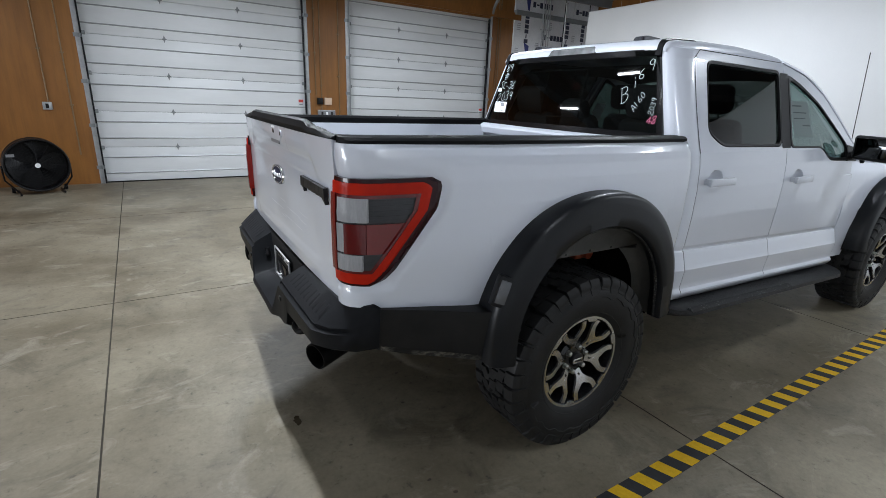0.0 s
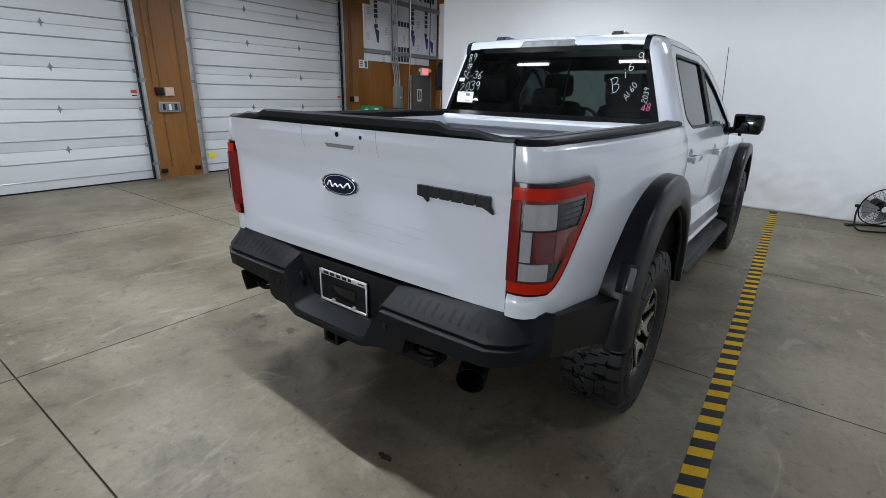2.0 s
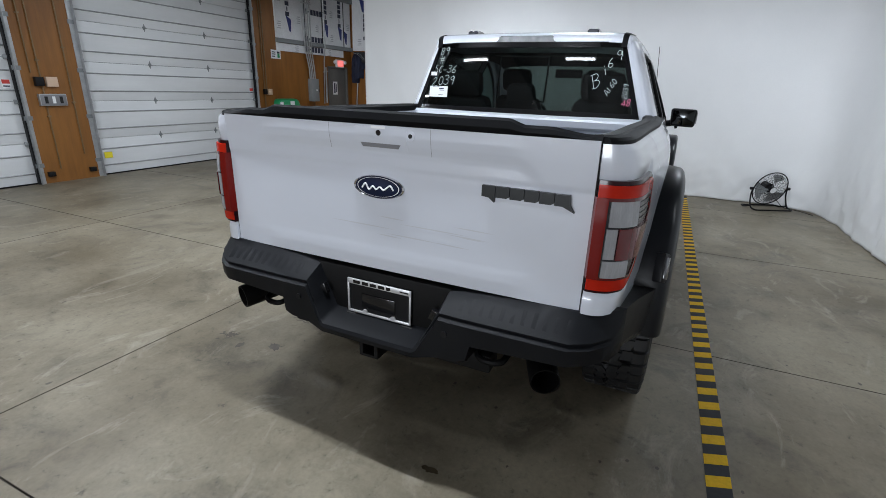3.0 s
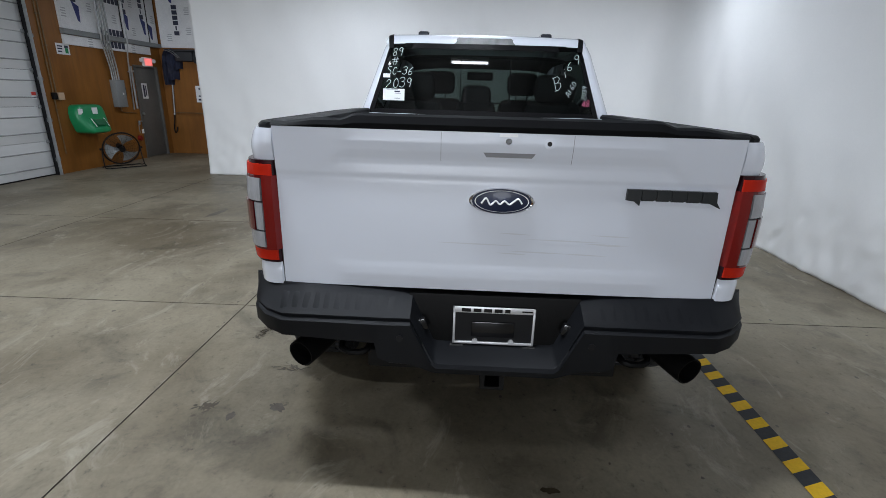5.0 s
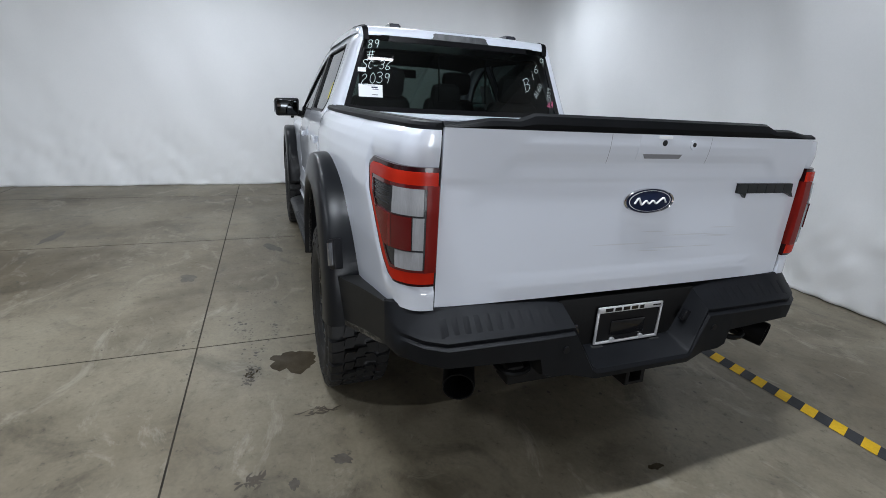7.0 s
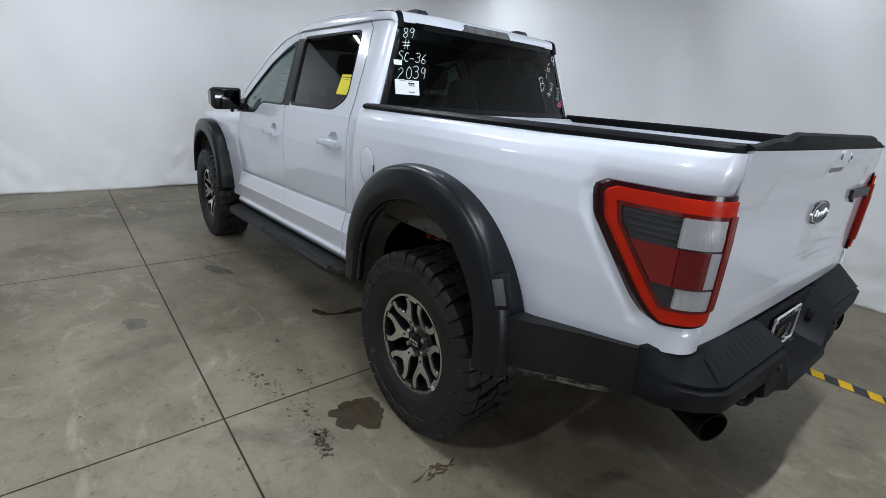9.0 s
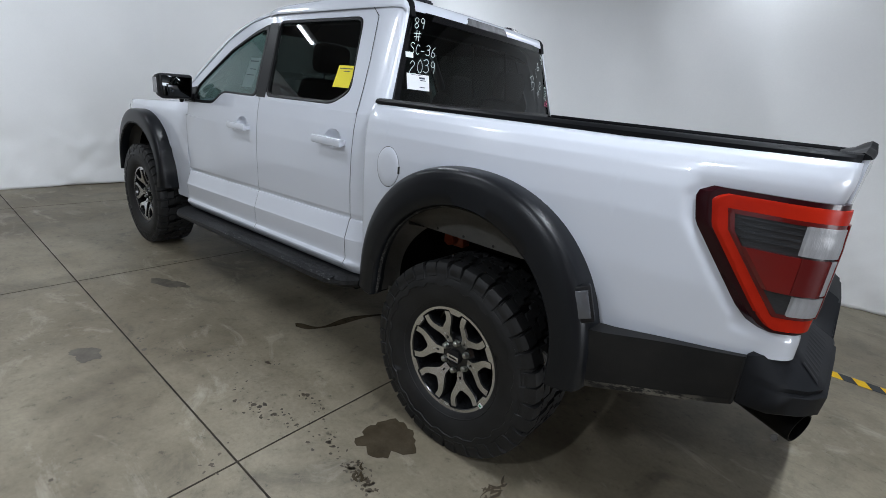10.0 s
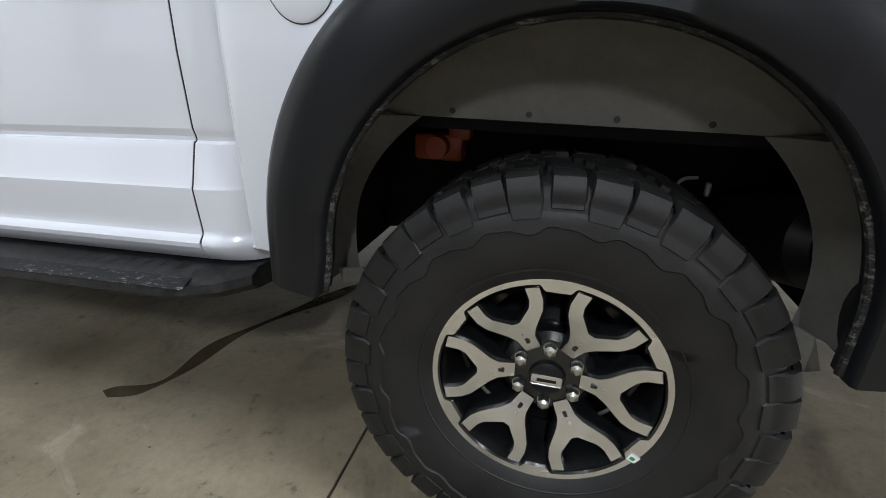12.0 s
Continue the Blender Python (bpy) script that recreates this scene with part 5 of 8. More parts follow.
    prism(bl, [(-0.215, 1.925), (0.215, 1.925), (0.19, 1.972), (-0.19, 1.972)], 0.0, 0.05, to=lambda a, b, c: at(2.495 + (c - 1.925) * 0.3 + b, a + 0.02, c))
    bmesh.ops.bevel(bl, geom=list(bl.edges), offset=0.006, segments=2, affect="EDGES")
    lampb = part("high_brake_lamp", bl, BRAKE_CLEAR, truck, "long clear high brake lamp on the roof edge")
    for k in range(22):
        y = 0.02 + lerp(-0.18, 0.18, (k % 11) / 10)
        z = 1.9375 if k < 11 else 1.956
        part("reflector_cell", boxed(2.496 + (z - 1.925) * 0.3 - AXLE_R, 2.502 + (z - 1.925) * 0.3 - AXLE_R, y - 0.011, y + 0.011, z - 0.006, z + 0.006, bevel=0.003), BRAKE_CELL, lampb)
    # windscreen, hood, fenders
    ws = part("windscreen", sheet(lambda u, v: at(lerp(3.985, 4.98, v) + 0.10 * (1 - (2 * u - 1) ** 2) - 0.1, lerp(-1, 1, u) * lerp(0.655, 0.80, v), lerp(1.935, 1.29, v)), 20, 12), SCREEN, truck, "clear windscreen", angle=80, outward=(1, 0, 1))
    ws.visible_shadow = False
    part("hood", sheet(lambda u, v: at(lerp(4.86, 6.25, v), lerp(-0.78, 0.78, u), lerp(1.30, 1.19, v) + 0.05 * (1 - (2 * u - 1) ** 4) * (1 - 0.3 * v)), 24, 16, (0, 0, -0.02)), PAINT, truck, "white hood")
    for side in (-1, 1):
        def fend(u, v):
            x = lerp(4.605, 6.32, u)
            low = arch(x, AXLE_F + 0.01, 0.49, 0.465, 0.66, lambda q: 0.52 if q < 5 else 0.72)
            h = curve_of([(4.6, 0.957), (4.9, 0.975), (5.42, 1.0), (5.8, 0.98), (6.1, 0.9), (6.32, 0.78)])(x)
            z = lerp(low, lerp(1.295, 1.20, u), v)
            h -= curve_of([(0.55, 0.03), (0.9, 0.0), (1.1, 0.01), (1.2, 0.03), (1.27, 0.075), (1.31, 0.13)])(z)
            return at(x, side * h, z)
        part("front_fender", sheet(fend, 50, 18, (0, -side * 0.03, 0)), PAINT, truck, "white front fender")
    nose = bmesh.new()
    box(nose, 6.22 - AXLE_R, 6.36 - AXLE_R, -0.82, 0.82, 0.62, 1.19, bevel=0.05)
    part("grille", nose, TRIM, truck)


MARKER_DARK = material("smoked_marker", (0.03, 0.032, 0.04), 0.2, 0.0, 1.0)
BRAKE_CELL = material("brake_lamp_cell", (0.34, 0.35, 0.36), 0.2, 0.0, 0.6)
BRAKE_CLEAR = grained("brake_lamp_clear", (0.05, 0.052, 0.055), (0.14, 0.143, 0.147), 20, (0.15, 0.3), 0.4, where=local, fine=140, stretch=(1, 1, 0.2))


def mirror(side):
    bm = bmesh.new()
    m = Matrix.Translation(at(4.47, side * 1.085, 1.405))
    box(bm, -0.065, 0.045, -0.118, 0.118, -0.083, 0.088, bevel=0.022)
    for v in bm.verts:
        v.co.x += 0.25 * (v.co.y * side) ** 2 * 4 * 0.3
        v.co.z -= 0.10 * (v.co.y * side) * 0.3
        v.co.y *= 1.0 + 1.1 * min(0.0, v.co.z)
        if v.co.x > 0.02:
            v.co.z *= 0.86
    bm.transform(m)
    mi = part("wing_mirror", bm, BLACK_SATIN, truck, "black wing mirror")
    g = bmesh.new()
    box(g, -0.004, 0.004, -0.099, 0.099, -0.066, 0.07, bevel=0.003)
    for v in g.verts:
        v.co.y *= 1.0 + 1.1 * min(0.0, v.co.z)
    g.transform(Matrix.Translation(at(4.408, side * 1.085, 1.407)))
    part("mirror_glass", g, MIRROR_GLASS, mi, "dark mirror glass")
    a = bmesh.new()
    tube(a, [at(4.52, side * 0.90, 1.335), at(4.50, side * 0.96, 1.345), at(4.49, side * 1.01, 1.36)], 0.032, 10)
    part("mirror_arm", a, BLACK_SATIN, mi)
    p = bmesh.new()
    cyl(p, at(4.47, side * 1.03, 1.345), at(4.47, side * 1.035, 1.30), 0.022, 12, 0.012)
    part("puddle_lamp", p, BLACK_SATIN, mi)
    t = boxed(-0.03, 0.03, -0.004, 0.004, -0.05, 0.055, bevel=0.003)
    t.transform(Matrix.Translation(at(4.475, side * 1.203, 1.405)))
    part("turn_signal", t, WHITE_LENS, mi)
    corner = bmesh.new()
    prism(corner, [(4.46, 1.305), (4.66, 1.30), (4.60, 1.40), (4.47, 1.42)], 0, 0.012, to=lambda x, y, z: at(x, side * (cab_half(x, z) + y - 0.004), z))
    part("mirror_sail", corner, BLACK_SATIN, mi)


MIRROR_GLASS = material("mirror_glass", (0.05, 0.053, 0.055), 0.03, 1.0)


def running_board(side):
    bm = bmesh.new()
    rows = []
    n = 40
    for k in range(n + 1):
        t = k / n
        x = lerp(2.45, 4.72, t)
        end = min(1.0, min(t, 1 - t) * 14)
        outer = lerp(0.98, 1.085, end ** 0.5)
        up = 0.048 - 0.10 * t
        sec = [(0.88, 0.50 + up), (outer - 0.03, 0.505 + up), (outer, 0.492 + up), (outer + 0.004, 0.470 + up), (outer - 0.02, 0.45 + up), (0.88, 0.44 + up)]
        rows.append([bm.verts.new(at(x, side * h, z)) for h, z in sec])
    for a, b in zip(rows, rows[1:]):
        for i in range(len(a)):
            j = (i + 1) % len(a)
            bm.faces.new((a[i], a[j], b[j], b[i]))
    bm.faces.new(rows[0])
    bm.faces.new(rows[-1][::-1])
    rb = part("running_board", bm, BOARD, truck, "black running board under the doors", angle=40)
    worn = bmesh.new()
    sheet(lambda u, v: at(lerp(2.56, 3.75, u), side * (1.052 + 0.034 * v - 0.0012 * math.cos(v * 3)), 0.5062 + 0.048 - 0.10 * (lerp(2.56, 3.75, u) - 2.45) / 2.27 - 0.0145 * v * v), 60, 4, (0, 0, -0.002), bm=worn)
    part("worn_edge", worn, WORN, rb, "scuffed pale edge of the running board")
    for c in (2.82, 3.55, 4.25):
        for i in range(7):
            x = c + (i - 3) * 0.05
            z = 0.5515 - 0.10 * (x - 2.45) / 2.27
            part("grip_ridge", boxed(x - 0.016 - AXLE_R, x + 0.016 - AXLE_R, side * 1.005 - 0.035, side * 1.005 + 0.035, z - 0.004, z + 0.0012), BOARD, rb)
    for c in (2.6, 3.5, 4.4):
        part("bracket", boxed(c - 0.03 - AXLE_R, c + 0.03 - AXLE_R, min(side * 0.62, side * 0.89), max(side * 0.62, side * 0.89), 0.43, 0.47), UNDER, rb)


# ---- wheels ----
def wheel_meshes():
    R, W = 0.440, 0.158
    t = bmesh.new()
    prof = [(0.236, 0.105), (0.240, 0.125), (0.257, 0.139), (0.295, 0.1525), (0.335, 0.157), (0.375, 0.1535), (0.40, 0.1455), (0.416, 0.1385), (0.427, 0.124), (0.4305, 0.06), (0.431, 0.0)]
    wall_y = curve_of([(r, y) for r, y in prof if r < 0.43])
    prof = prof + [(r, -y) for r, y in prof[-2::-1]]
    lathe(t, prof, 96)
    carcass = KDTree(len(t.verts))
    base_ = list(t.verts)
    for i, v in enumerate(base_):
        carcass.insert(v.co, i)
    carcass.balance()

    def root(v):
        """Joins a moulded shape to the carcass below it."""
        c = base_[carcass.find(v.co)[1]]
        deep = t.verts.new(c.co * 0.97 - Vector((0, 0.012 if c.co.y > 0 else -0.012, 0)))
        t.faces.new((v, c, deep))
    rnd = random.Random(3)
    n = 38
    step_ = 2 * math.pi / n

    def block(s, a, half, r_in, taper, up):
        """A shoulder lug: over the tread's edge and down the sidewall to r_in."""
        sec = [(0.442, 0.084), (0.444, 0.120), (0.439, 0.139), (0.424, 0.1485), (0.406, 0.1525)]
        sec += [(r, wall_y(r) + up) for r in (0.397, 0.391, r_in + 0.003)] + [(r_in, wall_y(r_in) - 0.001)]
        rows = []
        for k_, e in enumerate((-1.06, -0.94, 0.94, 1.06)):
            row = []
            for r, y in sec:
                w = half * (1 - taper * max(0.0, (0.40 - r) / 0.04))
                deep = 0.0 if k_ in (1, 2) else (0.013 if r > 0.41 else 0.005)
                rr = r - (deep if r > 0.425 else deep * 0.3)
                yy = y - (deep if r <= 0.43 else 0.0)
                q = a + e * w / r + 0.25 * s * (y - 0.12)
                row.append(t.verts.new((rr * math.cos(q), s * yy, rr * math.sin(q))))
            rows.append(row)
        for u, v in zip(rows, rows[1:]):
            for i in range(len(sec) - 1):
                t.faces.new((u[i], u[i + 1], v[i + 1], v[i]))
        t.faces.new([row[0] for row in rows])
        root(rows[0][0])
    for k in range(n):
        a0 = step_ * k + rnd.uniform(-0.012, 0.012)
        for s in (-1, 1):
            a = a0 + (0.5 * step_ if s > 0 else 0)
            if k % 2:
                block(s, a, rnd.uniform(0.0300, 0.0318), rnd.uniform(0.366, 0.374), 0.22, 0.0052)
            else:
                block(s, a, rnd.uniform(0.0275, 0.0298), rnd.uniform(0.378, 0.386), 0.1, 0.0030)
        for row in (-0.055, 0.0, 0.055):
            a = a0 + (row * 0.9) + (0.04 if k % 2 else 0)
            q = Matrix.Rotation(-a, 4, "Y")
            vs = []
            tw = rnd.uniform(-0.2, 0.2) + (0.4 if row >= 0 else -0.4)
            for dx, dy in ((-0.030, -0.021), (0.026, -0.025), (0.030, 0.022), (-0.025, 0.026)):
                for r in (0.428, 0.4415):
                    p = q @ Vector((r, row + dy + dx * tw, 0)) + (q @ Vector((0, 0, 1))) * dx
                    vs.append(t.verts.new(p))
            for f in ((1, 3, 5, 7), (0, 1, 3, 2), (2, 3, 5, 4), (4, 5, 7, 6), (6, 7, 1, 0)):
                t.faces.new([vs[i] for i in f])
            root(vs[0])
    # scalloped band where the lugs meet the sidewall, and the bead's ring
    for s in (-1, 1):
        rows = []
        for k in range(n * 8):
            a = 2 * math.pi * k / (n * 8)
            w = 0.0075 * max(-0.6, math.sin(a * n / 2)) + 0.003 * math.sin(a * n + 1)
            rows.append([t.verts.new((r * math.cos(a), s * (wall_y(r) + o), r * math.sin(a))) for r, o in ((0.344 + w, -0.001), (0.3475 + w, 0.0042), (0.360, 0.0036), (0.374, 0.002), (0.382, -0.001))])
        for i in range(len(rows)):
            u, v = rows[i], rows[(i + 1) % len(rows)]
            for j in range(4):
                t.faces.new((u[j], u[j + 1], v[j + 1], v[j]))
        root(rows[0][0])
    n_before = len(t.verts)
    ring_tube(t, (0, 0.1415, 0), (0, 1, 0), 0.266, 0.0025, 72, 6)
    t.verts.ensure_lookup_table()
    root(t.verts[n_before])
    tyre = mesh_of(t, "tyre", RUBBER, 38)

    r = bmesh.new()
    lathe(r, [(0.222, -0.11), (0.21, -0.10), (0.2, -0.04), (0.196, 0.06), (0.203, 0.10), (0.208, 0.122)], 64, mats=[1, 1, 1, 1, 1])
    # outer ring: broad between the spokes, narrow over each spoke, with a dark chamfer
    rows = []
    m_ = 360
    for k in range(m_):
        deg = 360 * k / m_
        d = abs((deg + 30) % 60 - 30)
        ri = float(np.interp(d, [0, 21.5, 23.5, 30], [0.2155, 0.2145, 0.2015, 0.2]))
        a = radians(deg + 30)
        sec = [(0.236, 0.112), (0.2355, 0.121), (0.230, 0.1255), (ri + 0.0005, 0.1245), (ri - 0.0035, 0.120), (ri - 0.005, 0.085)]
        rows.append([r.verts.new((q * math.cos(a), y, q * math.sin(a))) for q, y in sec])
    for k in range(m_):
        u, v = rows[k], rows[(k + 1) % m_]
        for j, mt in enumerate((1, 0, 0, 1, 1)):
            r.faces.new((u[j], u[j + 1], v[j + 1], v[j])).material_index = mt
    lathe(r, [(0.0, 0.03), (0.10, 0.03), (0.15, -0.02), (0.196, -0.03)], 40, mats=[1, 1, 1])
    rim = mesh_of(r, "rim", [MACHINED, RIM_DARK], 30)

    s = bmesh.new()
    # one forked spoke: stem at the hub, two arms to the lip
    half = [(0.064, 0.0150), (0.096, 0.0185), (0.113, 0.0285), (0.147, 0.0585), (0.167, 0.0685), (0.197, 0.0735), (0.202, 0.0490), (0.176, 0.0455), (0.161, 0.0375), (0.137, 0.0070)]
    out = half + [(x, -y) for x, y in half[::-1]]

    def grow(pts, o):
        """The outline moved outwards by o."""
        res = []
        k = len(pts)
        for i in range(k):
            p, q, w = (np.array(pts[j % k]) for j in (i - 1, i, i + 1))
            n1, n2_ = np.array([(q - p)[1], -(q - p)[0]]), np.array([(w - q)[1], -(w - q)[0]])
            nn = n1 / np.hypot(*n1) + n2_ / np.hypot(*n2_)
            res.append(tuple(q - o * nn / max(0.9, np.dot(nn, nn) / 2) * 1.0))
        return res

    def dish(x):
        return float(np.interp(x, [0.05, 0.09, 0.14, 0.2], [0.080, 0.095, 0.113, 0.121]))
    top = [s.verts.new((x, dish(x), y)) for x, y in out]
    low = [s.verts.new((x, dish(x) - 0.007, y)) for x, y in grow(out, 0.0042)]
    bot = [s.verts.new((x, dish(x) - 0.05, y)) for x, y in grow(out, 0.0055)]
    m = len(out)
    n2 = len(half)
    for i in range(n2 - 1):
        if i < 2:
            s.faces.new((top[i], top[i + 1], top[m - 2 - i], top[m - 1 - i]))
    # stem and two arms as strips
    for sgn in (0, 1):
        idx = (lambda i: i) if sgn == 0 else (lambda i: m - 1 - i)
        for a, b, c, d in ((2, 3, 8, 9), (3, 4, 7, 8), (4, 5, 6, 7)):
            s.faces.new([top[idx(q)] for q in (a, b, c, d)])
    s.faces.new((top[2], top[9], top[m - 10], top[m - 3]))
    for i in range(m):
        j = (i + 1) % m
        s.faces.new((top[i], top[j], low[j], low[i])).material_index = 1
        s.faces.new((low[i], low[j], bot[j], bot[i])).material_index = 1
    box(s, 0.084, 0.098, 0.09, 0.0972, -0.0035, 0.0035, mat=1)
    spoke = mesh_of(s, "spoke", [MACHINED, RIM_DARK], 20)

    h = bmesh.new()
    lathe(h, [(0.03, 0.088), (0.045, 0.086), (0.078, 0.080), (0.092, 0.068), (0.094, 0.02)], 36)
    hub = mesh_of(h, "hub", RIM_DARK, 30)
    c = bmesh.new()
    lathe(c, [(0.0, 0.104), (0.03, 0.103), (0.037, 0.099), (0.04, 0.08)], 32)
    cap = mesh_of(c, "centre_cap", BLACK_SATIN, 30)
    b = bmesh.new()
    box(b, -0.032, 0.032, 0.103, 0.1055, -0.0125, 0.0125, bevel=0.003)
    box(b, -0.02, 0.02, 0.1052, 0.1062, -0.0035, 0.0035, mat=1)
    bar = mesh_of(b, "cap_plate", [MACHINED, BLACK_SATIN], 30)
    l = bmesh.new()
    cyl(l, (0, 0.06, 0), (0, 0.099, 0), 0.0132, 6)
    cyl(l, (0, 0.099, 0), (0, 0.104, 0), 0.0115, 12, 0.006)
    cyl(l, (0, 0.06, 0), (0, 0.084, 0), 0.0145, 16)
    nut = mesh_of(l, "lug_nut", NUT_STEEL, 30)
    for me in (rim, spoke, hub):
        me.transform(Matrix.Diagonal((1.062, 1.0, 1.062, 1.0)))
    return tyre, rim, spoke, hub, cap, bar, nut


NUT_STEEL = material("lug_nut_steel", (0.4, 0.41, 0.39), 0.28, 1.0)
WHEEL = wheel_meshes()


def wheel(x, side, turn, steer=0.0):
    tyre, rim, spoke, hub, cap, bar, nut = WHEEL
    w = new("wheel")
    w.parent = truck
    w.location = at(x, side * 0.93, 0.431)
    w.rotation_euler = (0, radians(turn), radians(steer) + (0 if side > 0 else math.pi))
    tagged(w, "black off-road tyre on machined alloy wheel")

    def sub(name, me, m=Matrix(), label=""):
        o = new(name, me)
        o.parent = w
        o.matrix_basis = m
        return tagged(o, label)
    sub("tyre", tyre, label="black all-terrain tyre")
    sub("rim", rim, label="machined alloy rim with dark pockets")
    sub("hub", hub)
    sub("centre_cap", cap)
    sub("cap_plate", bar, Matrix.Rotation(radians(-turn * (1 if side > 0 else 1)), 4, "Y"))
    for k in range(6):
        a = 2 * math.pi * k / 6
        sub("spoke", spoke, Matrix.Rotation(a + math.pi / 6, 4, "Y"))
        sub("lug_nut", nut, Matrix.Rotation(a, 4, "Y") @ Matrix.Translation((0.066, 0, 0)))
    return w


def rim_tag(w, turn):
    """A small paper sticker on the rim's ring."""
    m_ = Matrix.Rotation(-radians(turn), 4, "Y") @ Matrix.Translation((-0.194, 0.1268, -0.136)) @ Matrix.Rotation(radians(-25), 4, "Y")
    for nm, bm, mat in (("rim_sticker", boxed(-0.014, 0.014, -0.0004, 0.0008, -0.009, 0.009), PAPER), ("sticker_print", boxed(0.0, 0.010, 0.0006, 0.0012, -0.005, 0.003), GREEN)):
        bm.transform(m_)
        part(nm, bm, mat, w)


def underbody():
    for s in (-1, 1):
        part("frame_rail", boxed(0.75 - AXLE_R, 6.1 - AXLE_R, s * 0.47 - 0.04, s * 0.47 + 0.04, 0.58, 0.74, bevel=0.01), UNDER, truck)
        sh = bmesh.new()
        cyl(sh, at(1.62, s * 0.62, 0.42), at(1.80, s * 0.56, 0.98), 0.03, 12)
        cyl(sh, at(1.66, s * 0.61, 0.55), at(1.72, s * 0.59, 0.8), 0.055, 16)
        part("rear_damper", sh, UNDER, truck)
        pr = bmesh.new()
        box(pr, 2.00 - AXLE_R, 2.13 - AXLE_R, s * 0.66 - 0.03, s * 0.66 + 0.03, 0.80, 0.87, bevel=0.012)
        cyl(pr, at(2.06, s * 0.66, 0.84), at(2.06, s * 0.73, 0.84), 0.028, 14)
        box(pr, 1.98 - AXLE_R, 2.04 - AXLE_R, s * 0.66 - 0.02, s * 0.66 + 0.03, 0.855, 0.90, bevel=0.01)
        part("bump_stop_bracket", pr, ORANGE, truck, "orange-red painted suspension bracket")
        br = bmesh.new()
        tube(br, smooth_line([at(1.33, s * 0.72, 0.62), at(1.31, s * 0.75, 0.70), at(1.30, s * 0.76, 0.78)], 4), 0.02, 8)
        part("hose", br, UNDER, truck)
        tk = bmesh.new()
        lathe(tk, [(0.0, -0.16), (0.07, -0.155), (0.095, -0.12), (0.098, 0.0), (0.095, 0.12), (0.07, 0.155), (0.0, 0.16)], 24)
        tk.transform(Matrix.Translation(at(1.27, s * 0.72, 0.70)) @ Matrix.Rotation(radians(24 * s), 4, "Z") @ Matrix.Rotation(radians(10 * s), 4, "X"))
        part("muffler", tk, BLACK_SATIN, truck)
        cl = bmesh.new()
        box(cl, 1.425 - AXLE_R, 1.435 - AXLE_R, s * 0.74 - 0.008, s * 0.74 + 0.008, 0.78, 0.81, bevel=0.003)
        tube(cl, smooth_line([at(1.50, s * 0.74, 0.79), at(1.485, s * 0.745, 0.815), at(1.455, s * 0.74, 0.82)], 4), 0.004, 6)
        part("clip", cl, GREY_STEEL, truck)
        part("wheel_house_wall", boxed(1.1 - AXLE_R, 2.4 - AXLE_R, s * 0.58 - 0.01, s * 0.58 + 0.01, 0.74, 1.2), UNDER, truck)
        part("front_wheel_house_wall", boxed(4.75 - AXLE_R, 6.1 - AXLE_R, s * 0.58 - 0.01, s * 0.58 + 0.01, 0.5, 1.18), UNDER, truck)
    for x in (AXLE_R, AXLE_F):
        ax = bmesh.new()
        cyl(ax, at(x, -0.85, 0.43), at(x, 0.85, 0.43), 0.05, 16)
        cyl(ax, at(x - 0.17, 0.0 if x < 3 else 0.2, 0.43), at(x + 0.15, 0.0 if x < 3 else 0.2, 0.43), 0.15, 20, 0.09)
        part("axle", ax, UNDER, truck)
    part("bed_floor", boxed(0.66 - AXLE_R, 2.42 - AXLE_R, -0.81, 0.81, 0.90, 0.935), TRIM, truck, "black bed liner floor")
    part("cab_floor", boxed(2.46 - AXLE_R, 4.9 - AXLE_R, -0.88, 0.88, 0.60, 0.68), UNDER, truck)
    part("belly", boxed(2.3 - AXLE_R, 4.6 - AXLE_R, -0.42, 0.42, 0.5, 0.62, bevel=0.03), UNDER, truck)
    part("firewall", boxed(4.82 - AXLE_R, 4.86 - AXLE_R, -0.86, 0.86, 0.6, 1.27), UNDER, truck)
    st = bmesh.new()
    lathe(st, [(0.2, -0.11), (0.3, -0.13), (0.38, -0.1), (0.4, 0.0), (0.38, 0.1), (0.3, 0.13), (0.2, 0.11)], 40)
    st.transform(Matrix.Translation(at(1.12, 0, 0.72)) @ Matrix.Rotation(math.pi / 2, 4, "X"))
    part("spare_wheel", st, RUBBER, truck)


def seat(x, y, w=0.5, rest=0.28, high=1.70):
    bm = bmesh.new()
    box(bm, x - AXLE_R, x + 0.5 - AXLE_R, y - w / 2, y + w / 2, 0.85, 1.02, bevel=0.04)
    b2 = bmesh.new()
    box(b2, -0.07, 0.07, -w / 2, w / 2, 0.0, 0.60, bevel=0.06)
    for v in b2.verts:
        v.co.y *= 1 - 0.22 * max(0.0, v.co.z - 0.3) / 0.3
    b2.transform(Matrix.Translation(at(x - 0.02, y, 0.98)) @ Matrix.Rotation(radians(-14), 4, "Y"))
    s = part("seat", bm, SEAT, truck, "dark cloth cab seat")
    part("backrest", b2, SEAT, s)
    b3 = bmesh.new()
    box(b3, -0.055, 0.055, -rest / 2, rest / 2, -0.10, 0.10, bevel=0.052)
    b3.transform(Matrix.Translation(at(x - 0.19, y, high)) @ Matrix.Rotation(radians(-10), 4, "Y"))
    part("headrest", b3, SEAT, s)
    po = bmesh.new()
    for d in (-0.05, 0.05):
        cyl(po, at(x - 0.17, y + d, high - 0.20), at(x - 0.19, y + d, high - 0.05), 0.007, 8)
    part("headrest_post", po, CHROME, s)


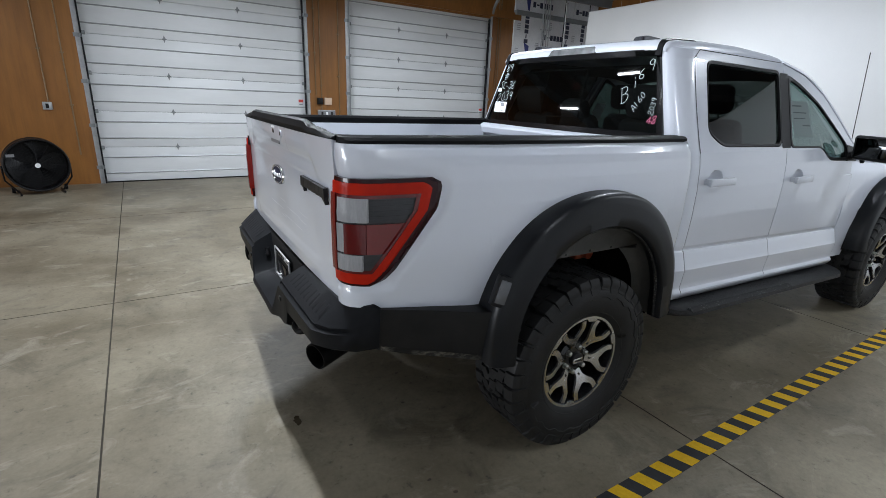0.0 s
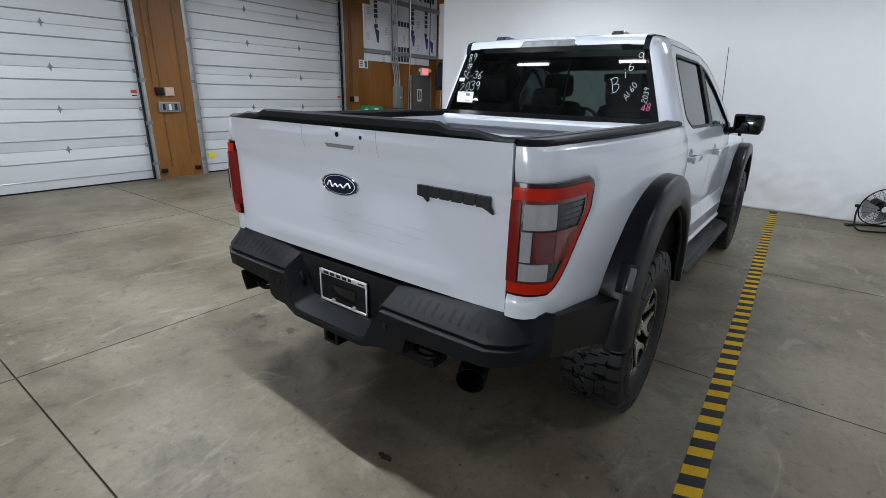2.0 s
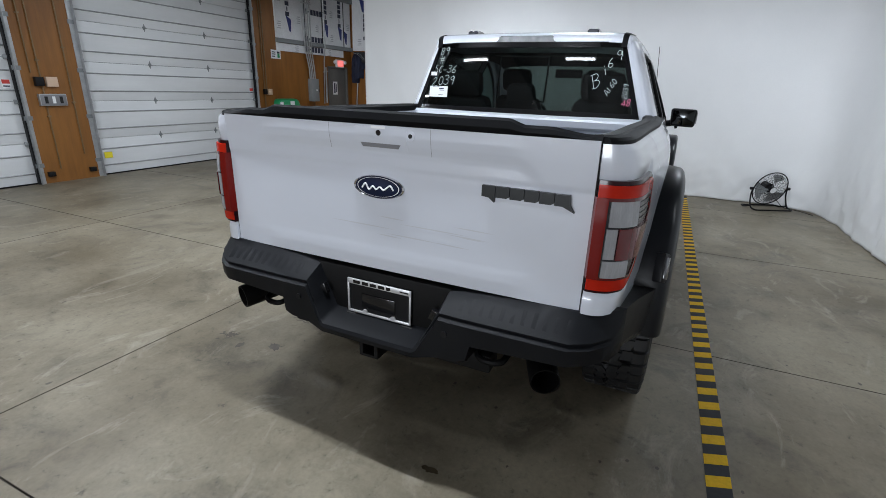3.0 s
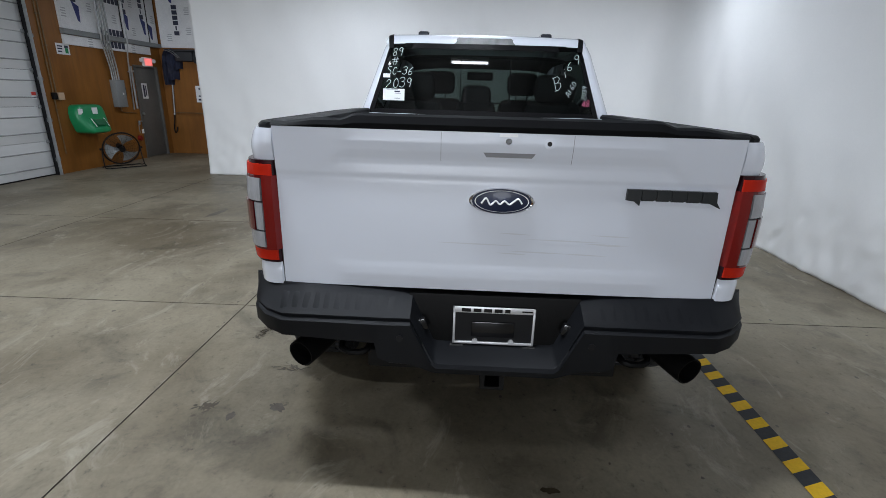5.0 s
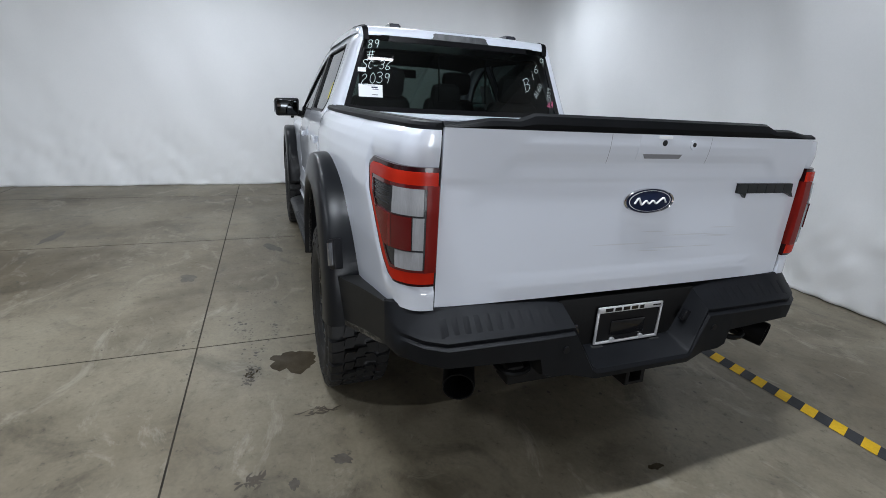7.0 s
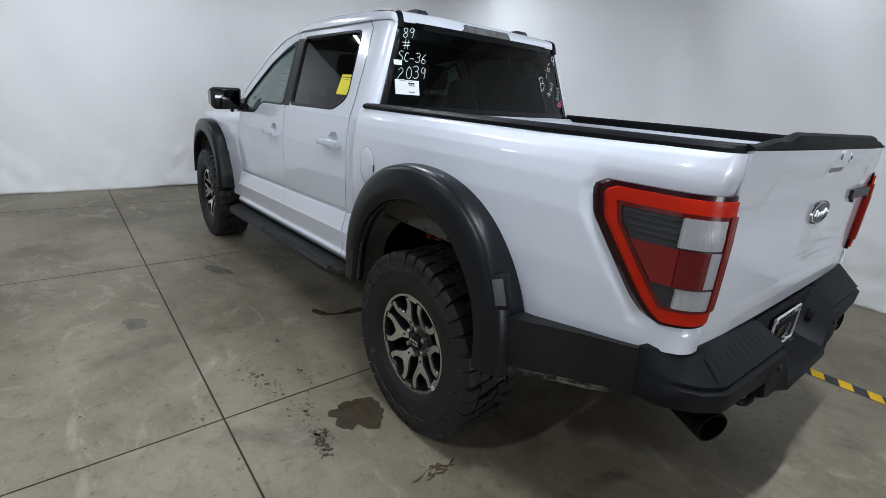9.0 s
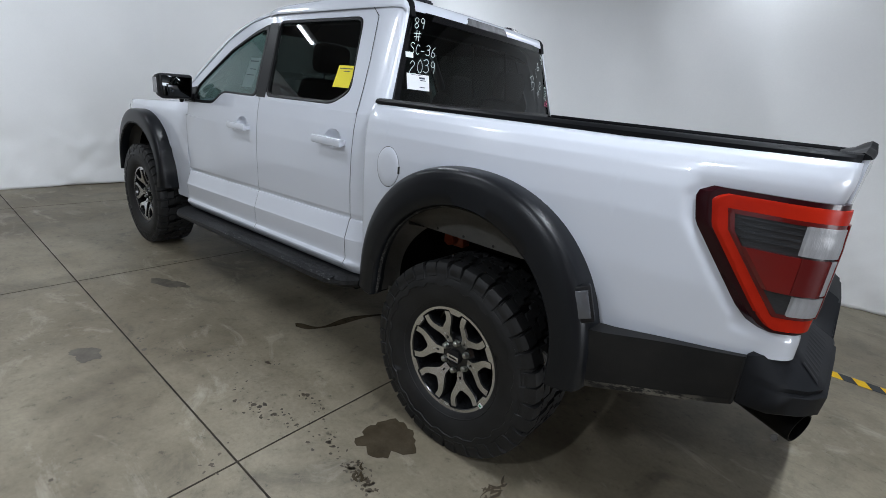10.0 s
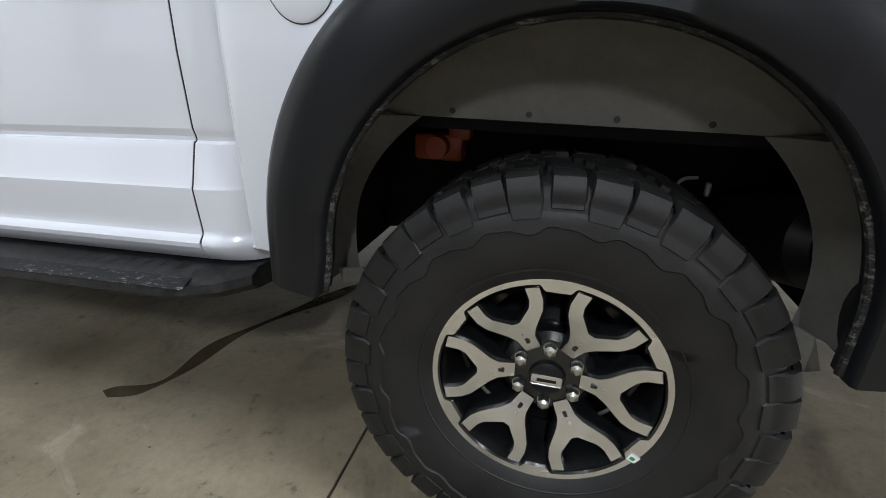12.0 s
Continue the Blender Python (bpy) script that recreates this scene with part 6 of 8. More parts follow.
def interior():
    for y in (-0.38, 0.38):
        seat(3.75, y)
    for y, w, rest, high in ((0.52, 0.50, 0.30, 1.65), (0.06, 0.36, 0.22, 1.565), (-0.52, 0.50, 0.30, 1.65)):
        seat(2.84, y, w, rest, high)
    lining = bmesh.new()
    sheet(lambda u, v: at(lerp(2.62, 3.98, v), lerp(-0.66, 0.66, u), 1.895 - 0.05 * (2 * v - 1) ** 4 - 0.03 * (2 * u - 1) ** 6), 12, 10, (0, 0, 0.01), bm=lining)
    part("headliner", lining, SEAT, truck)
    ds = bmesh.new()
    box(ds, 4.35 - AXLE_R, 4.82 - AXLE_R, -0.84, 0.84, 0.95, 1.27, bevel=0.06)
    part("dashboard", ds, SEAT, truck)
    sw = bmesh.new()
    ring_tube(sw, (0, 0, 0), (0, 0, 1), 0.185, 0.017, 36, 8)
    box(sw, -0.17, 0.17, -0.03, 0.03, -0.015, 0.015)
    cyl(sw, (0, 0, -0.02), (0, 0, 0.03), 0.07, 20)
    sw.transform(Matrix.Translation(at(4.20, 0.40, 1.32)) @ Matrix.Rotation(radians(-68), 4, "Y"))
    part("steering_wheel", sw, BLACK_SATIN, truck, "black steering wheel")
    mi = bmesh.new()
    box(mi, 4.0 - AXLE_R, 4.03 - AXLE_R, -0.13, 0.13, 1.74, 1.82, bevel=0.012)
    part("inside_mirror", mi, BLACK_SATIN, truck)


for s_ in (1, -1):
    bed_side(s_)
    bed_rail(s_)
    tail_lamp(s_)
    flare(s_, AXLE_R, True)
    flare(s_, AXLE_F, False)
    lower_trim(s_)
    mirror(s_)
    running_board(s_)
    door(s_, 2.583, 3.538, False, R_OUT, R_IN, SIDE_TINT)
    door(s_, 3.538, 4.605, True, F_OUT, F_IN, CLEAR)
fuel_door()
tailgate()
bumper()
cab_shell()
underbody()
interior()
rim_tag(wheel(AXLE_R, 1, 30), 30)
wheel(AXLE_R, -1, 20)
wheel(AXLE_F, 1, 33)
wheel(AXLE_F, -1, 50)
ant = bmesh.new()
cyl(ant, at(4.90, -0.80, 1.27), at(4.90, -0.80, 1.33), 0.012, 10)
cyl(ant, at(4.90, -0.80, 1.33), at(4.93, -0.74, 2.10), 0.003, 6)
part("antenna", ant, BLACK_SATIN, truck, "thin black whip antenna")


# ---- stickers and writing on the windows ----
def window_point(y, z, out=0.006):
    return at(REAR_X(z) - 0.008 - out + 0.03 * (abs(y) / 0.8) ** 3, y, z)


rear_window = [o for o in truck.children if o.name.startswith("rear_window")][0]


def sticker(name, y, z, w, h, mat, lines=0):
    st = bmesh.new()
    sheet(lambda u, v: window_point(y + lerp(w / 2, -w / 2, u), z + lerp(-h / 2, h / 2, v)), 6, 3, (0.002, 0, 0), bm=st)
    ob = part(name, st, mat, rear_window, "white paper sticker on the rear window")
    return ob


def bars(parent, rows, mat):
    for y0, y1, z0, z1 in rows:
        part("print_bar", sheet(lambda u, v: window_point(lerp(y0, y1, u), lerp(z0, z1, v), 0.0075), 3, 1), mat, parent)


label_ob = sticker("stock_label", 0.650, 1.584, 0.154, 0.078, PAPER)
bars(label_ob, [(0.645, 0.605, 1.601, 1.610), (0.64, 0.60, 1.592, 1.596), (0.645, 0.605, 1.558, 1.562), (0.70, 0.62, 1.617, 1.619)], INK)
sticker("small_label", 0.703, 1.711, 0.05, 0.026, PAPER)


# hand-written signs: strokes through points xy on a grid of ten by ten
STROKES = {"8": "58 39 18 16 44 52 30 11 13 45 58", "9": "57 39 17 25 45 58 55 40", "#": "20 49/50 79/03 84/06 97", "S": "58 39 18 16 44 52 40 10 01", "C": "57 48 28 15 12 30 51", "-": "04 54",
           "3": "08 39 57 35 25 45 52 30 01", "6": "59 26 13 11 30 51 53 24 12", "2": "07 29 48 46 13 00 60", "0": "39 16 12 30 52 56 39", "B": "19 10/09 49 57 35 15/35 54 52 30 00", "i": "26 20/29 28",
           "A": "00 39 60/13 53", "1": "29 20", "4": "48 03 63/49 40", " ": ""}


def writing(text, y, z, size, mat, spin=0.0, slant=0.2, stroke=0.0034):
    """A line of marker writing on the rear window, centred at y, z."""
    bm = bmesh.new()
    rnd = random.Random(text + str(y))
    step, c, s = 0.74 * size, math.cos(radians(spin)), math.sin(radians(spin))
    x0 = -step * len(text) / 2
    for k, sign_ in enumerate(text):
        lift, grow = rnd.uniform(-0.05, 0.05) * size, rnd.uniform(0.92, 1.06)
        for line_ in STROKES[sign_].split("/"):
            pts = [(int(p[0]) / 9 * size, int(p[1]) / 9 * size) for p in line_.split()]
            if len(pts) < 2:
                continue
            pts = smooth_line(pts, 5) if len(pts) > 2 else [np.array(p) for p in pts]
            rows = []
            for i, p in enumerate(pts):
                d = pts[min(i + 1, len(pts) - 1)] - pts[max(i - 1, 0)]
                n = np.array([-d[1], d[0]]) / max(np.hypot(*d), 1e-6) * stroke / 2
                row = []
                for e in (-1, 1):
                    a, b = p * grow + n * e
                    a, b = a + x0 + step * k + slant * b, b - size / 2 + lift
                    row.append(bm.verts.new(window_point(y - (a * c - b * s), z + a * s + b * c, 0.0065)))
                rows.append(row)
            for u, v in zip(rows, rows[1:]):
                bm.faces.new((u[0], u[1], v[1], v[0]))
    return part("marker_writing", bm, mat, rear_window, "pale marker writing")


writing("89", 0.626, 1.872, 0.052, INK_PALE)
writing("#", 0.648, 1.812, 0.052, INK_PALE, slant=0.0)
writing("SC-36", 0.612, 1.744, 0.050, INK_PALE, slant=0.25)
writing("2039", 0.616, 1.663, 0.064, INK_PALE, spin=4)
writing("B", -0.495, 1.690, 0.088, INK_PALE, spin=22, slant=0.1)
writing("i", -0.548, 1.757, 0.055, INK_PALE, spin=20, slant=0.1)
writing("6", -0.572, 1.800, 0.058, INK_PALE, spin=15, slant=0.1)
writing("9", -0.620, 1.848, 0.064, INK_PALE, spin=15, slant=0.1)
writing("A160", -0.592, 1.650, 0.036, INK_PALE, spin=62, stroke=0.003)
writing("2039", -0.688, 1.628, 0.031, INK_PALE, spin=88, stroke=0.0028)
writing("48", -0.703, 1.556, 0.038, INK_PINK, spin=10, stroke=0.0034)


# ---- paper stickers inside the side windows ----
def side_sticker(side, x, z, w, h, mat, front, label, bars_=()):
    dr_ = [o for o in truck.children if o.name.startswith("front_door" if front else "rear_door") and o.data.vertices[0].co.y * side > 0][0]
    p = lambda u, v, o: at(x + lerp(-w / 2, w / 2, u), side * (cab_half(x, z + lerp(-h / 2, h / 2, v)) - 0.012 + o), z + lerp(-h / 2, h / 2, v))
    inside = -0.004 if front else 0.002
    o = part("window_sticker", sheet(lambda u, v: p(u, v, inside), 3, 3), mat, dr_, label)
    for a, b, c, d in bars_:
        part("sticker_print", sheet(lambda u, v: p(lerp(a, b, u), lerp(c, d, v), inside + 0.0015), 1, 1), INK, dr_)


side_sticker(1, 2.80, 1.575, 0.14, 0.115, YELLOW_PAPER, False, "yellow paper sticker on the window", [(0.1, 0.9, 0.84, 0.88), (0.2, 0.6, 0.72, 0.75)])
side_sticker(1, 3.78, 1.555, 0.13, 0.19, PAPER, True, "white paper sticker on the window", [(0.1, 0.9, 0.86, 0.9), (0.1, 0.7, 0.6, 0.63), (0.1, 0.8, 0.4, 0.43)])
side_sticker(-1, 3.84, 1.59, 0.26, 0.23, PAPER, True, "white price sheet on the window", [(0.1, 0.6, 0.84, 0.88), (0.1, 0.8, 0.66, 0.69), (0.1, 0.7, 0.5, 0.53), (0.5, 0.9, 0.3, 0.34)])


# ---- hanging white sheets ----
PULLS = [(2.70, -0.99, 0.34, 1.75, 1), (7.98, 3.3, 0.30, 1.2, -1)]


def hanging_sheet(name, pts, top, label, seed, amp=0.056):
    line = smooth_line(pts, 40)
    cum = np.concatenate([[0], np.cumsum([np.hypot(*(b - a)) for a, b in zip(line, line[1:])])])
    total = float(cum[-1])
    rnd = random.Random(seed)
    folds = [(rnd.uniform(0, total), rnd.uniform(0.12, 0.35), rnd.uniform(-0.25, 0.25), rnd.uniform(-1, 1)) for _ in range(int(total * 1.1))]

    def fn(u, v):
        s = total * u
        i = min(int(np.searchsorted(cum, s)), len(line) - 1)
        i = max(i, 1)
        a, b = line[i - 1], line[i]
        t = (s - cum[i - 1]) / max(cum[i] - cum[i - 1], 1e-6)
        p = lerp(a, b, t)
        d = (b - a) / max(np.hypot(*(b - a)), 1e-6)
        z = top * v
        o = 0.0
        for s0, w, lean, h in folds:
            o += 0.4 * h * amp * math.exp(-((s - s0 - lean * z) / w) ** 2) * (0.35 + 0.65 * (1 - abs(v - 0.45)))
        o += amp * 0.9 * noise.noise(Vector((s * 0.55 + z * 0.25, z * 0.35, seed)))
        o += amp * 0.5 * noise.noise(Vector((s * 1.9 + z * 0.8, z * 0.8, seed + 5)))
        # creases gather towards the hem
        low = max(0.0, 1 - z / 1.3)
        o += amp * 0.42 * low * noise.noise(Vector((s * 3.6 + z * 2.2, z * 2.6, seed + 9)))
        o += amp * 0.34 * low * noise.noise(Vector((s * 8.0 - z * 3.0, z * 6.0, seed + 11)))
        for s0, w, lean, h in folds[::2]:
            # thin diagonal pulls
            d_ = (s - s0 - (lean * 4 + 0.4 * h) * z) / 0.05
            if abs(d_) < 3:
                o += 0.22 * amp * h * math.exp(-d_ * d_) * max(0.0, 1 - z / 2.4)
        # stacked creases where the hem is pulled to a point
        for px, py, wide, high, flip in PULLS:
            r_ = abs(p[0] - px) + abs(p[1] - py)
            if r_ < 3 * wide and z < high:
                lean_ = z + flip * 0.9 * (r_ + 0.05 * math.sin(9 * z))
                wave = math.sin(math.pi * (lean_ / 0.17 + 1.6 * noise.noise(Vector((s * 1.7, z * 2.6, 3.1))))) * (0.6 + 0.8 * noise.noise(Vector((s * 3, z * 4, 7.7))))
                o += 0.0125 * wave * math.exp(-(r_ / wide) ** 2) * (1 - z / high) ** 0.7
        return (p[0] + d[1] * o, p[1] - d[0] * o, z + 0.004 + 0.012 * (1 - v) * noise.noise(Vector((s * 0.8, 0, seed))))
    bm = sheet(fn, int(total * 26), 110, None)
    ob = new(name, mesh_of(bm, name, FABRIC, 180))
    solid = ob.modifiers.new("cloth", "SOLIDIFY")
    solid.thickness = 0.003
    return tagged(ob, label, "backdrop sheet", "hanging backdrop sheets")


hanging_sheet("backdrop_sheet", [(7.90, 7.40), (7.92, 6.0), (7.97, 4.1), (8.02, 2.0), (8.03, 0.6), (7.99, -0.15), (7.86, -0.62), (7.45, -0.86), (6.6, -0.91), (5.2, -0.94), (3.5, -0.98), (1.5, -1.0), (-1.0, -1.03), (-4.0, -1.05), (-6.6, -1.05)], 3.42, "white cloth backdrop sheet hanging round two sides to the floor", 2)


# ---- lamps ----
# one fitting for both the lamps known by reflection and the added fill
def strip_lamp(x, y, share):
    t = thing("ceiling_lamp", (x, y, LAMP_Z), "white strip lamp hanging from the ceiling, switched on; several are added unseen as fill", "ceiling lamp", "ceiling lamps")
    bm = boxed(-0.045, 0.045, -0.32, 0.32, 0.012, 0.07, bevel=0.008)
    part("housing", bm, DOOR_WHITE, t)
    part("diffuser", boxed(-0.027, 0.027, -0.305, 0.305, 0.0, 0.012), DIFFUSER, t)
    for yy in (-0.24, 0.24):
        w = bmesh.new()
        cyl(w, (0, yy, 0.07), (0, yy, TOP - LAMP_Z - 0.001), 0.003, 6)
        part("hanger", w, STEEL, t)
    lamp = bpy.data.lights.new("lamp_light", "AREA")
    lamp.shape, lamp.size, lamp.size_y, lamp.energy, lamp.color = "RECTANGLE", 0.054, 0.61, LAMP_POWER * share, (0.905, 0.985, 1.085)
    ob = new("lamp_light", lamp)
    ob.parent = t
    ob.location = (0, 0, -0.004)


for x, y, share in LAMP_SPOTS:
    strip_lamp(x, y, share)

# ---- hazard tape on the floor ----
tape = thing("hazard_tape", (0, 0, 0), "worn yellow and black striped floor tape", "floor tape")
ty = lambda x: 0.868 + 0.0150 * x
part("tape_base", sheet(lambda u, v: (lerp(-4.0, 7.95, u), ty(lerp(-4.0, 7.95, u)) + lerp(-0.052, 0.052, v), 0.0022), 30, 1), TAPE_BLACK, tape, "black tape")
bar_bm = bmesh.new()
a_ = [bar_bm.verts.new(p) for p in ((-0.018, -0.0515, 0), (0.054, -0.0515, 0), (0.018, 0.0515, 0), (-0.054, 0.0515, 0))]
bar_bm.faces.new(a_)
BAR = mesh_of(bar_bm, "tape_bar", YELLOW)
for k in range(80):
    x = -3.94 + 0.1475 * k
    o = new("tape_bar", BAR)
    o.parent = tape
    o.location = (x, ty(x), 0.0032)
    o.rotation_euler = (0, 0, math.atan(0.0150))


# ---- floor stains ----
def blot(name, x, y, rx, ry, mat, label, seed, spin=0.0):
    bm = bmesh.new()
    n = 36
    c = bm.verts.new((0, 0, 0))
    ring = []
    for i in range(n):
        a = 2 * math.pi * i / n
        k = 1 + 0.55 * noise.noise(Vector((math.cos(a) * 1.4, math.sin(a) * 1.4, seed))) + 0.25 * noise.noise(Vector((math.cos(a) * 4, math.sin(a) * 4, seed)))
        ring.append(bm.verts.new((rx * k * math.cos(a), ry * k * math.sin(a), 0)))
    for i in range(n):
        bm.faces.new((c, ring[i], ring[(i + 1) % n]))
    ob = solo(name, bm, mat, (x, y, 0.0016), label, "floor stain", "floor stains")
    ob.rotation_euler = (0, 0, radians(spin))
    return ob


blot("floor_stain", 1.90, 3.56, 0.13, 0.13, WET, "dark wet stain on the concrete beside the wheel", 1)
streak = bmesh.new()
path_ = smooth_line([(3.10, 3.28), (2.97, 3.17), (2.93, 2.86), (2.72, 2.42), (2.60, 2.15)], 8)
sheet(lambda u, v: (*(path_[int(u * 32)] + np.array([0.04, -0.02]) * (v - 0.5) * (1.1 + 0.6 * math.sin(u * 19))), 0.0016), 32, 1, bm=streak)
solo("floor_stain", streak, WET, (0, 0, 0), "long dark streak on the concrete under the truck", "floor stain", "floor stains")


def scuffed(x, y, rx, ry, n, mat, label, seed, spin=0.0):
    """A stain left as a knot of short crooked strokes."""
    bm = bmesh.new()
    rnd = random.Random(seed)
    for _ in range(n):
        cx, cy = rnd.gauss(0, 0.45) * rx, rnd.gauss(0, 0.45) * ry
        a, l, w = rnd.gauss(0, 0.5), rnd.uniform(0.15, 0.45) * rx, rnd.uniform(0.05, 0.13) * ry + 0.002
        bow = rnd.uniform(-0.3, 0.3) * l
        rows = []
        for k in range(7):
            s = k / 6 - 0.5
            p, q = s * 2 * l, bow * (1 - 4 * s * s)
            h = w * (1 - (2 * s) ** 2) * rnd.uniform(0.6, 1.3) + 0.0006
            rows.append([bm.verts.new((cx + p * math.cos(a) - (q + e * h) * math.sin(a), cy + p * math.sin(a) + (q + e * h) * math.cos(a), rnd.uniform(0, 0.0004))) for e in (-1, 1)])
        for u, v in zip(rows, rows[1:]):
            bm.faces.new((u[0], v[0], v[1], u[1]))
    ob = solo("floor_stain", bm, mat, (x, y, 0.0018), label, "floor stain", kind="stuff")
    ob.rotation_euler = (0, 0, radians(spin))


scuffed(0.98, 3.77, 0.062, 0.042, 30, DRIP, "dark brown scuffed stain on the concrete", 3, -70)
scuffed(1.80, 3.80, 0.05, 0.035, 14, WET, "small wet splash on the concrete", 4, -40)
scuffed(1.37, 3.46, 0.09, 0.03, 18, DRIP, "dark crooked stain on the concrete behind the wheel", 5, -95)
blot("floor_stain", 0.55, 2.05, 0.02, 0.035, WET, "dark oil drip on the concrete behind the bumper", 6)
for x, y, rx, ry, seed, spin in ((3.47, 4.335, 0.10, 0.055, 21, 20), (1.0, 3.40, 0.05, 0.025, 23, 60), (4.95, 5.76, 0.20, 0.05, 24, -8), (0.91, 3.61, 0.03, 0.02, 25, 0), (4.23, 3.64, 0.16, 0.06, 26, 30)):
    blot("floor_stain", x, y, rx, ry, RUBBED, "faint grey rubbed mark on the concrete", seed, spin)
spot_bm = bmesh.new()
rnd_ = random.Random(11)
def drip(x, y, r):
    n = 9
    spin, c_ = rnd_.uniform(0, 3), rnd_.uniform(0.4, 0.9)
    ring = []
    for i in range(n):
        a, q = 2 * math.pi * i / n, r * rnd_.uniform(0.7, 1.35)
        u, v = q * math.cos(a), q * c_ * math.sin(a)
        ring.append(spot_bm.verts.new((x + u * math.cos(spin) - v * math.sin(spin), y + u * math.sin(spin) + v * math.cos(spin), 0.0014)))
    spot_bm.faces.new(ring)


# trails of drips beside the truck, thickest by the rear wheel
for trail, n_, wide in (([(3.48, 4.06), (3.27, 4.01), (3.10, 3.87), (2.96, 3.77), (2.79, 3.61)], 40, 0.028),
                        ([(2.85, 3.80), (2.50, 3.90), (2.42, 3.84), (2.20, 3.81), (1.97, 3.78), (1.80, 3.80)], 70, 0.03),
                        ([(2.45, 3.66), (2.30, 3.66), (2.15, 3.72), (1.97, 3.78)], 30, 0.02),
                        ([(1.88, 3.79), (1.73, 3.81)], 75, 0.024), ([(2.33, 4.15), (2.22, 4.22)], 9, 0.03)):
    line_ = smooth_line(trail, 10)
    for k in range(n_):
        p = line_[rnd_.randrange(len(line_))]
        drip(p[0] + rnd_.gauss(0, wide), p[1] + rnd_.gauss(0, wide), rnd_.uniform(0.003, 0.009) * (1 if rnd_.random() < 0.85 else 1.8))
for k in range(240):
    x, y = rnd_.uniform(-2.5, 7.5), rnd_.uniform(-0.7, 9.5)
    r = rnd_.uniform(0.003, 0.011)
    n = 6
    ring = [spot_bm.verts.new((x + r * (1 + rnd_.random()) * math.cos(2 * math.pi * i / n), y + r * (0.6 + rnd_.random()) * math.sin(2 * math.pi * i / n), 0.0014)) for i in range(n)]
    spot_bm.faces.new(ring)
solo("floor_spots", spot_bm, DRIP, (0, 0, 0), "scattered small dark drips on the concrete", "floor spots", kind="stuff")


# ---- fans ----
def fan_blades(parent, n, r, mat, tilt=28):
    for k in range(n):
        bm = bmesh.new()

        def fn(u, v):
            a = (u - 0.5) * lerp(0.5, 1.25, v)
            rr = lerp(0.16, 1.0, v) * r
            return (rr * math.sin(a), (u - 0.5) * r * 0.34 * math.sin(radians(tilt) * 2), rr * math.cos(a))
        sheet(fn, 8, 8, (0, 0.003, 0), bm=bm)
        ob = part("blade", bm, mat, parent)
        ob.rotation_euler = (0, 2 * math.pi * k / n + 0.35, 0)


def cage(parent, r, depth, n_ring, n_spoke, y0, mat):
    for s in (-1, 1):
        bm = bmesh.new()
        bulge = lambda q: y0 + s * depth * (1 - (q / r) ** 2.4)
        for k in range(1, n_ring + 1):
            q = r * k / n_ring
            ring_tube(bm, (0, bulge(q), 0), (0, 1, 0), q, 0.0015, 40, 4)
        for k in range(n_spoke):
            a = 2 * math.pi * k / n_spoke
            tube(bm, [(q * math.cos(a), bulge(q), q * math.sin(a)) for q in (r * f for f in (0.15, 0.4, 0.65, 0.85, 1.0))], 0.0022, 4)
        part("guard", bm, mat, parent)
    bm = bmesh.new()
    ring_tube(bm, (0, y0, 0), (0, 1, 0), r, 0.008, 48, 8)
    part("rim_ring", bm, mat, parent)


FAN_GREY = material("grey_fan_blade", (0.24, 0.25, 0.255), 0.4, 0.3)


def floor_fan(name, place, turn, r, label, tilt=12):
    """A floor fan on a bent tube stand; it blows along its own -y."""
    f = thing(name, place, label, "floor fan", "floor fans")
    f.rotation_euler = (0, 0, radians(turn))
    zc = r + 0.045
    head = new("fan_head")
    head.parent = f
    head.location = (0, 0, zc)
    head.rotation_euler = (radians(tilt), 0, 0)
    cage(head, r, 0.075, 9, 16, 0, BLACK_SATIN)
    fan_blades(head, 3, r * 0.88, FAN_GREY)
    mo = bmesh.new()
    cyl(mo, (0, 0.02, 0), (0, 0.16, 0), 0.07, 20, 0.055)
    cyl(mo, (0, -0.03, 0), (0, 0.02, 0), 0.035, 16)
    part("motor", mo, BLACK_SATIN, head)
    bd = bmesh.new()
    cyl(bd, (0, -0.078, 0), (0, -0.070, 0), r * 0.16, 20)
    part("hub_badge", bd, PAPER if r < 0.3 else BLACK_SATIN, head)
    if r > 0.3:
        hoop = bmesh.new()
        ring_tube(hoop, (0, 0.0, 0), (0, 1, 0), r, 0.016, 48, 8)
        part("outer_hoop", hoop, BLACK_SATIN, head)
    st = bmesh.new()
    for s in (-1, 1):
        tube(st, smooth_line([(s * (r + 0.012), 0, zc), (s * (r + 0.02), 0.0, zc * 0.6), (s * (r + 0.03), -0.06, 0.04), (s * (r + 0.03), -0.16, 0.012), (s * (r + 0.0), -0.20, 0.012)], 4), 0.011, 8)
        tube(st, smooth_line([(s * (r + 0.03), -0.06, 0.05), (s * (r + 0.03), 0.08, 0.012), (s * (r + 0.01), 0.17, 0.012)], 4), 0.011, 8)
    tube(st, [(-(r), -0.20, 0.012), (r, -0.20, 0.012)], 0.011, 8)
    tube(st, [(-(r + 0.01), 0.17, 0.012), (r + 0.01, 0.17, 0.012)], 0.011, 8)
    part("stand", st, BLACK_SATIN, f)
    for s in (-1, 1):
        kn = bmesh.new()
        cyl(kn, (s * (r + 0.01), 0, zc), (s * (r + 0.05), 0, zc), 0.022, 12)
        part("knob", kn, BLACK_SATIN, f)
    return f


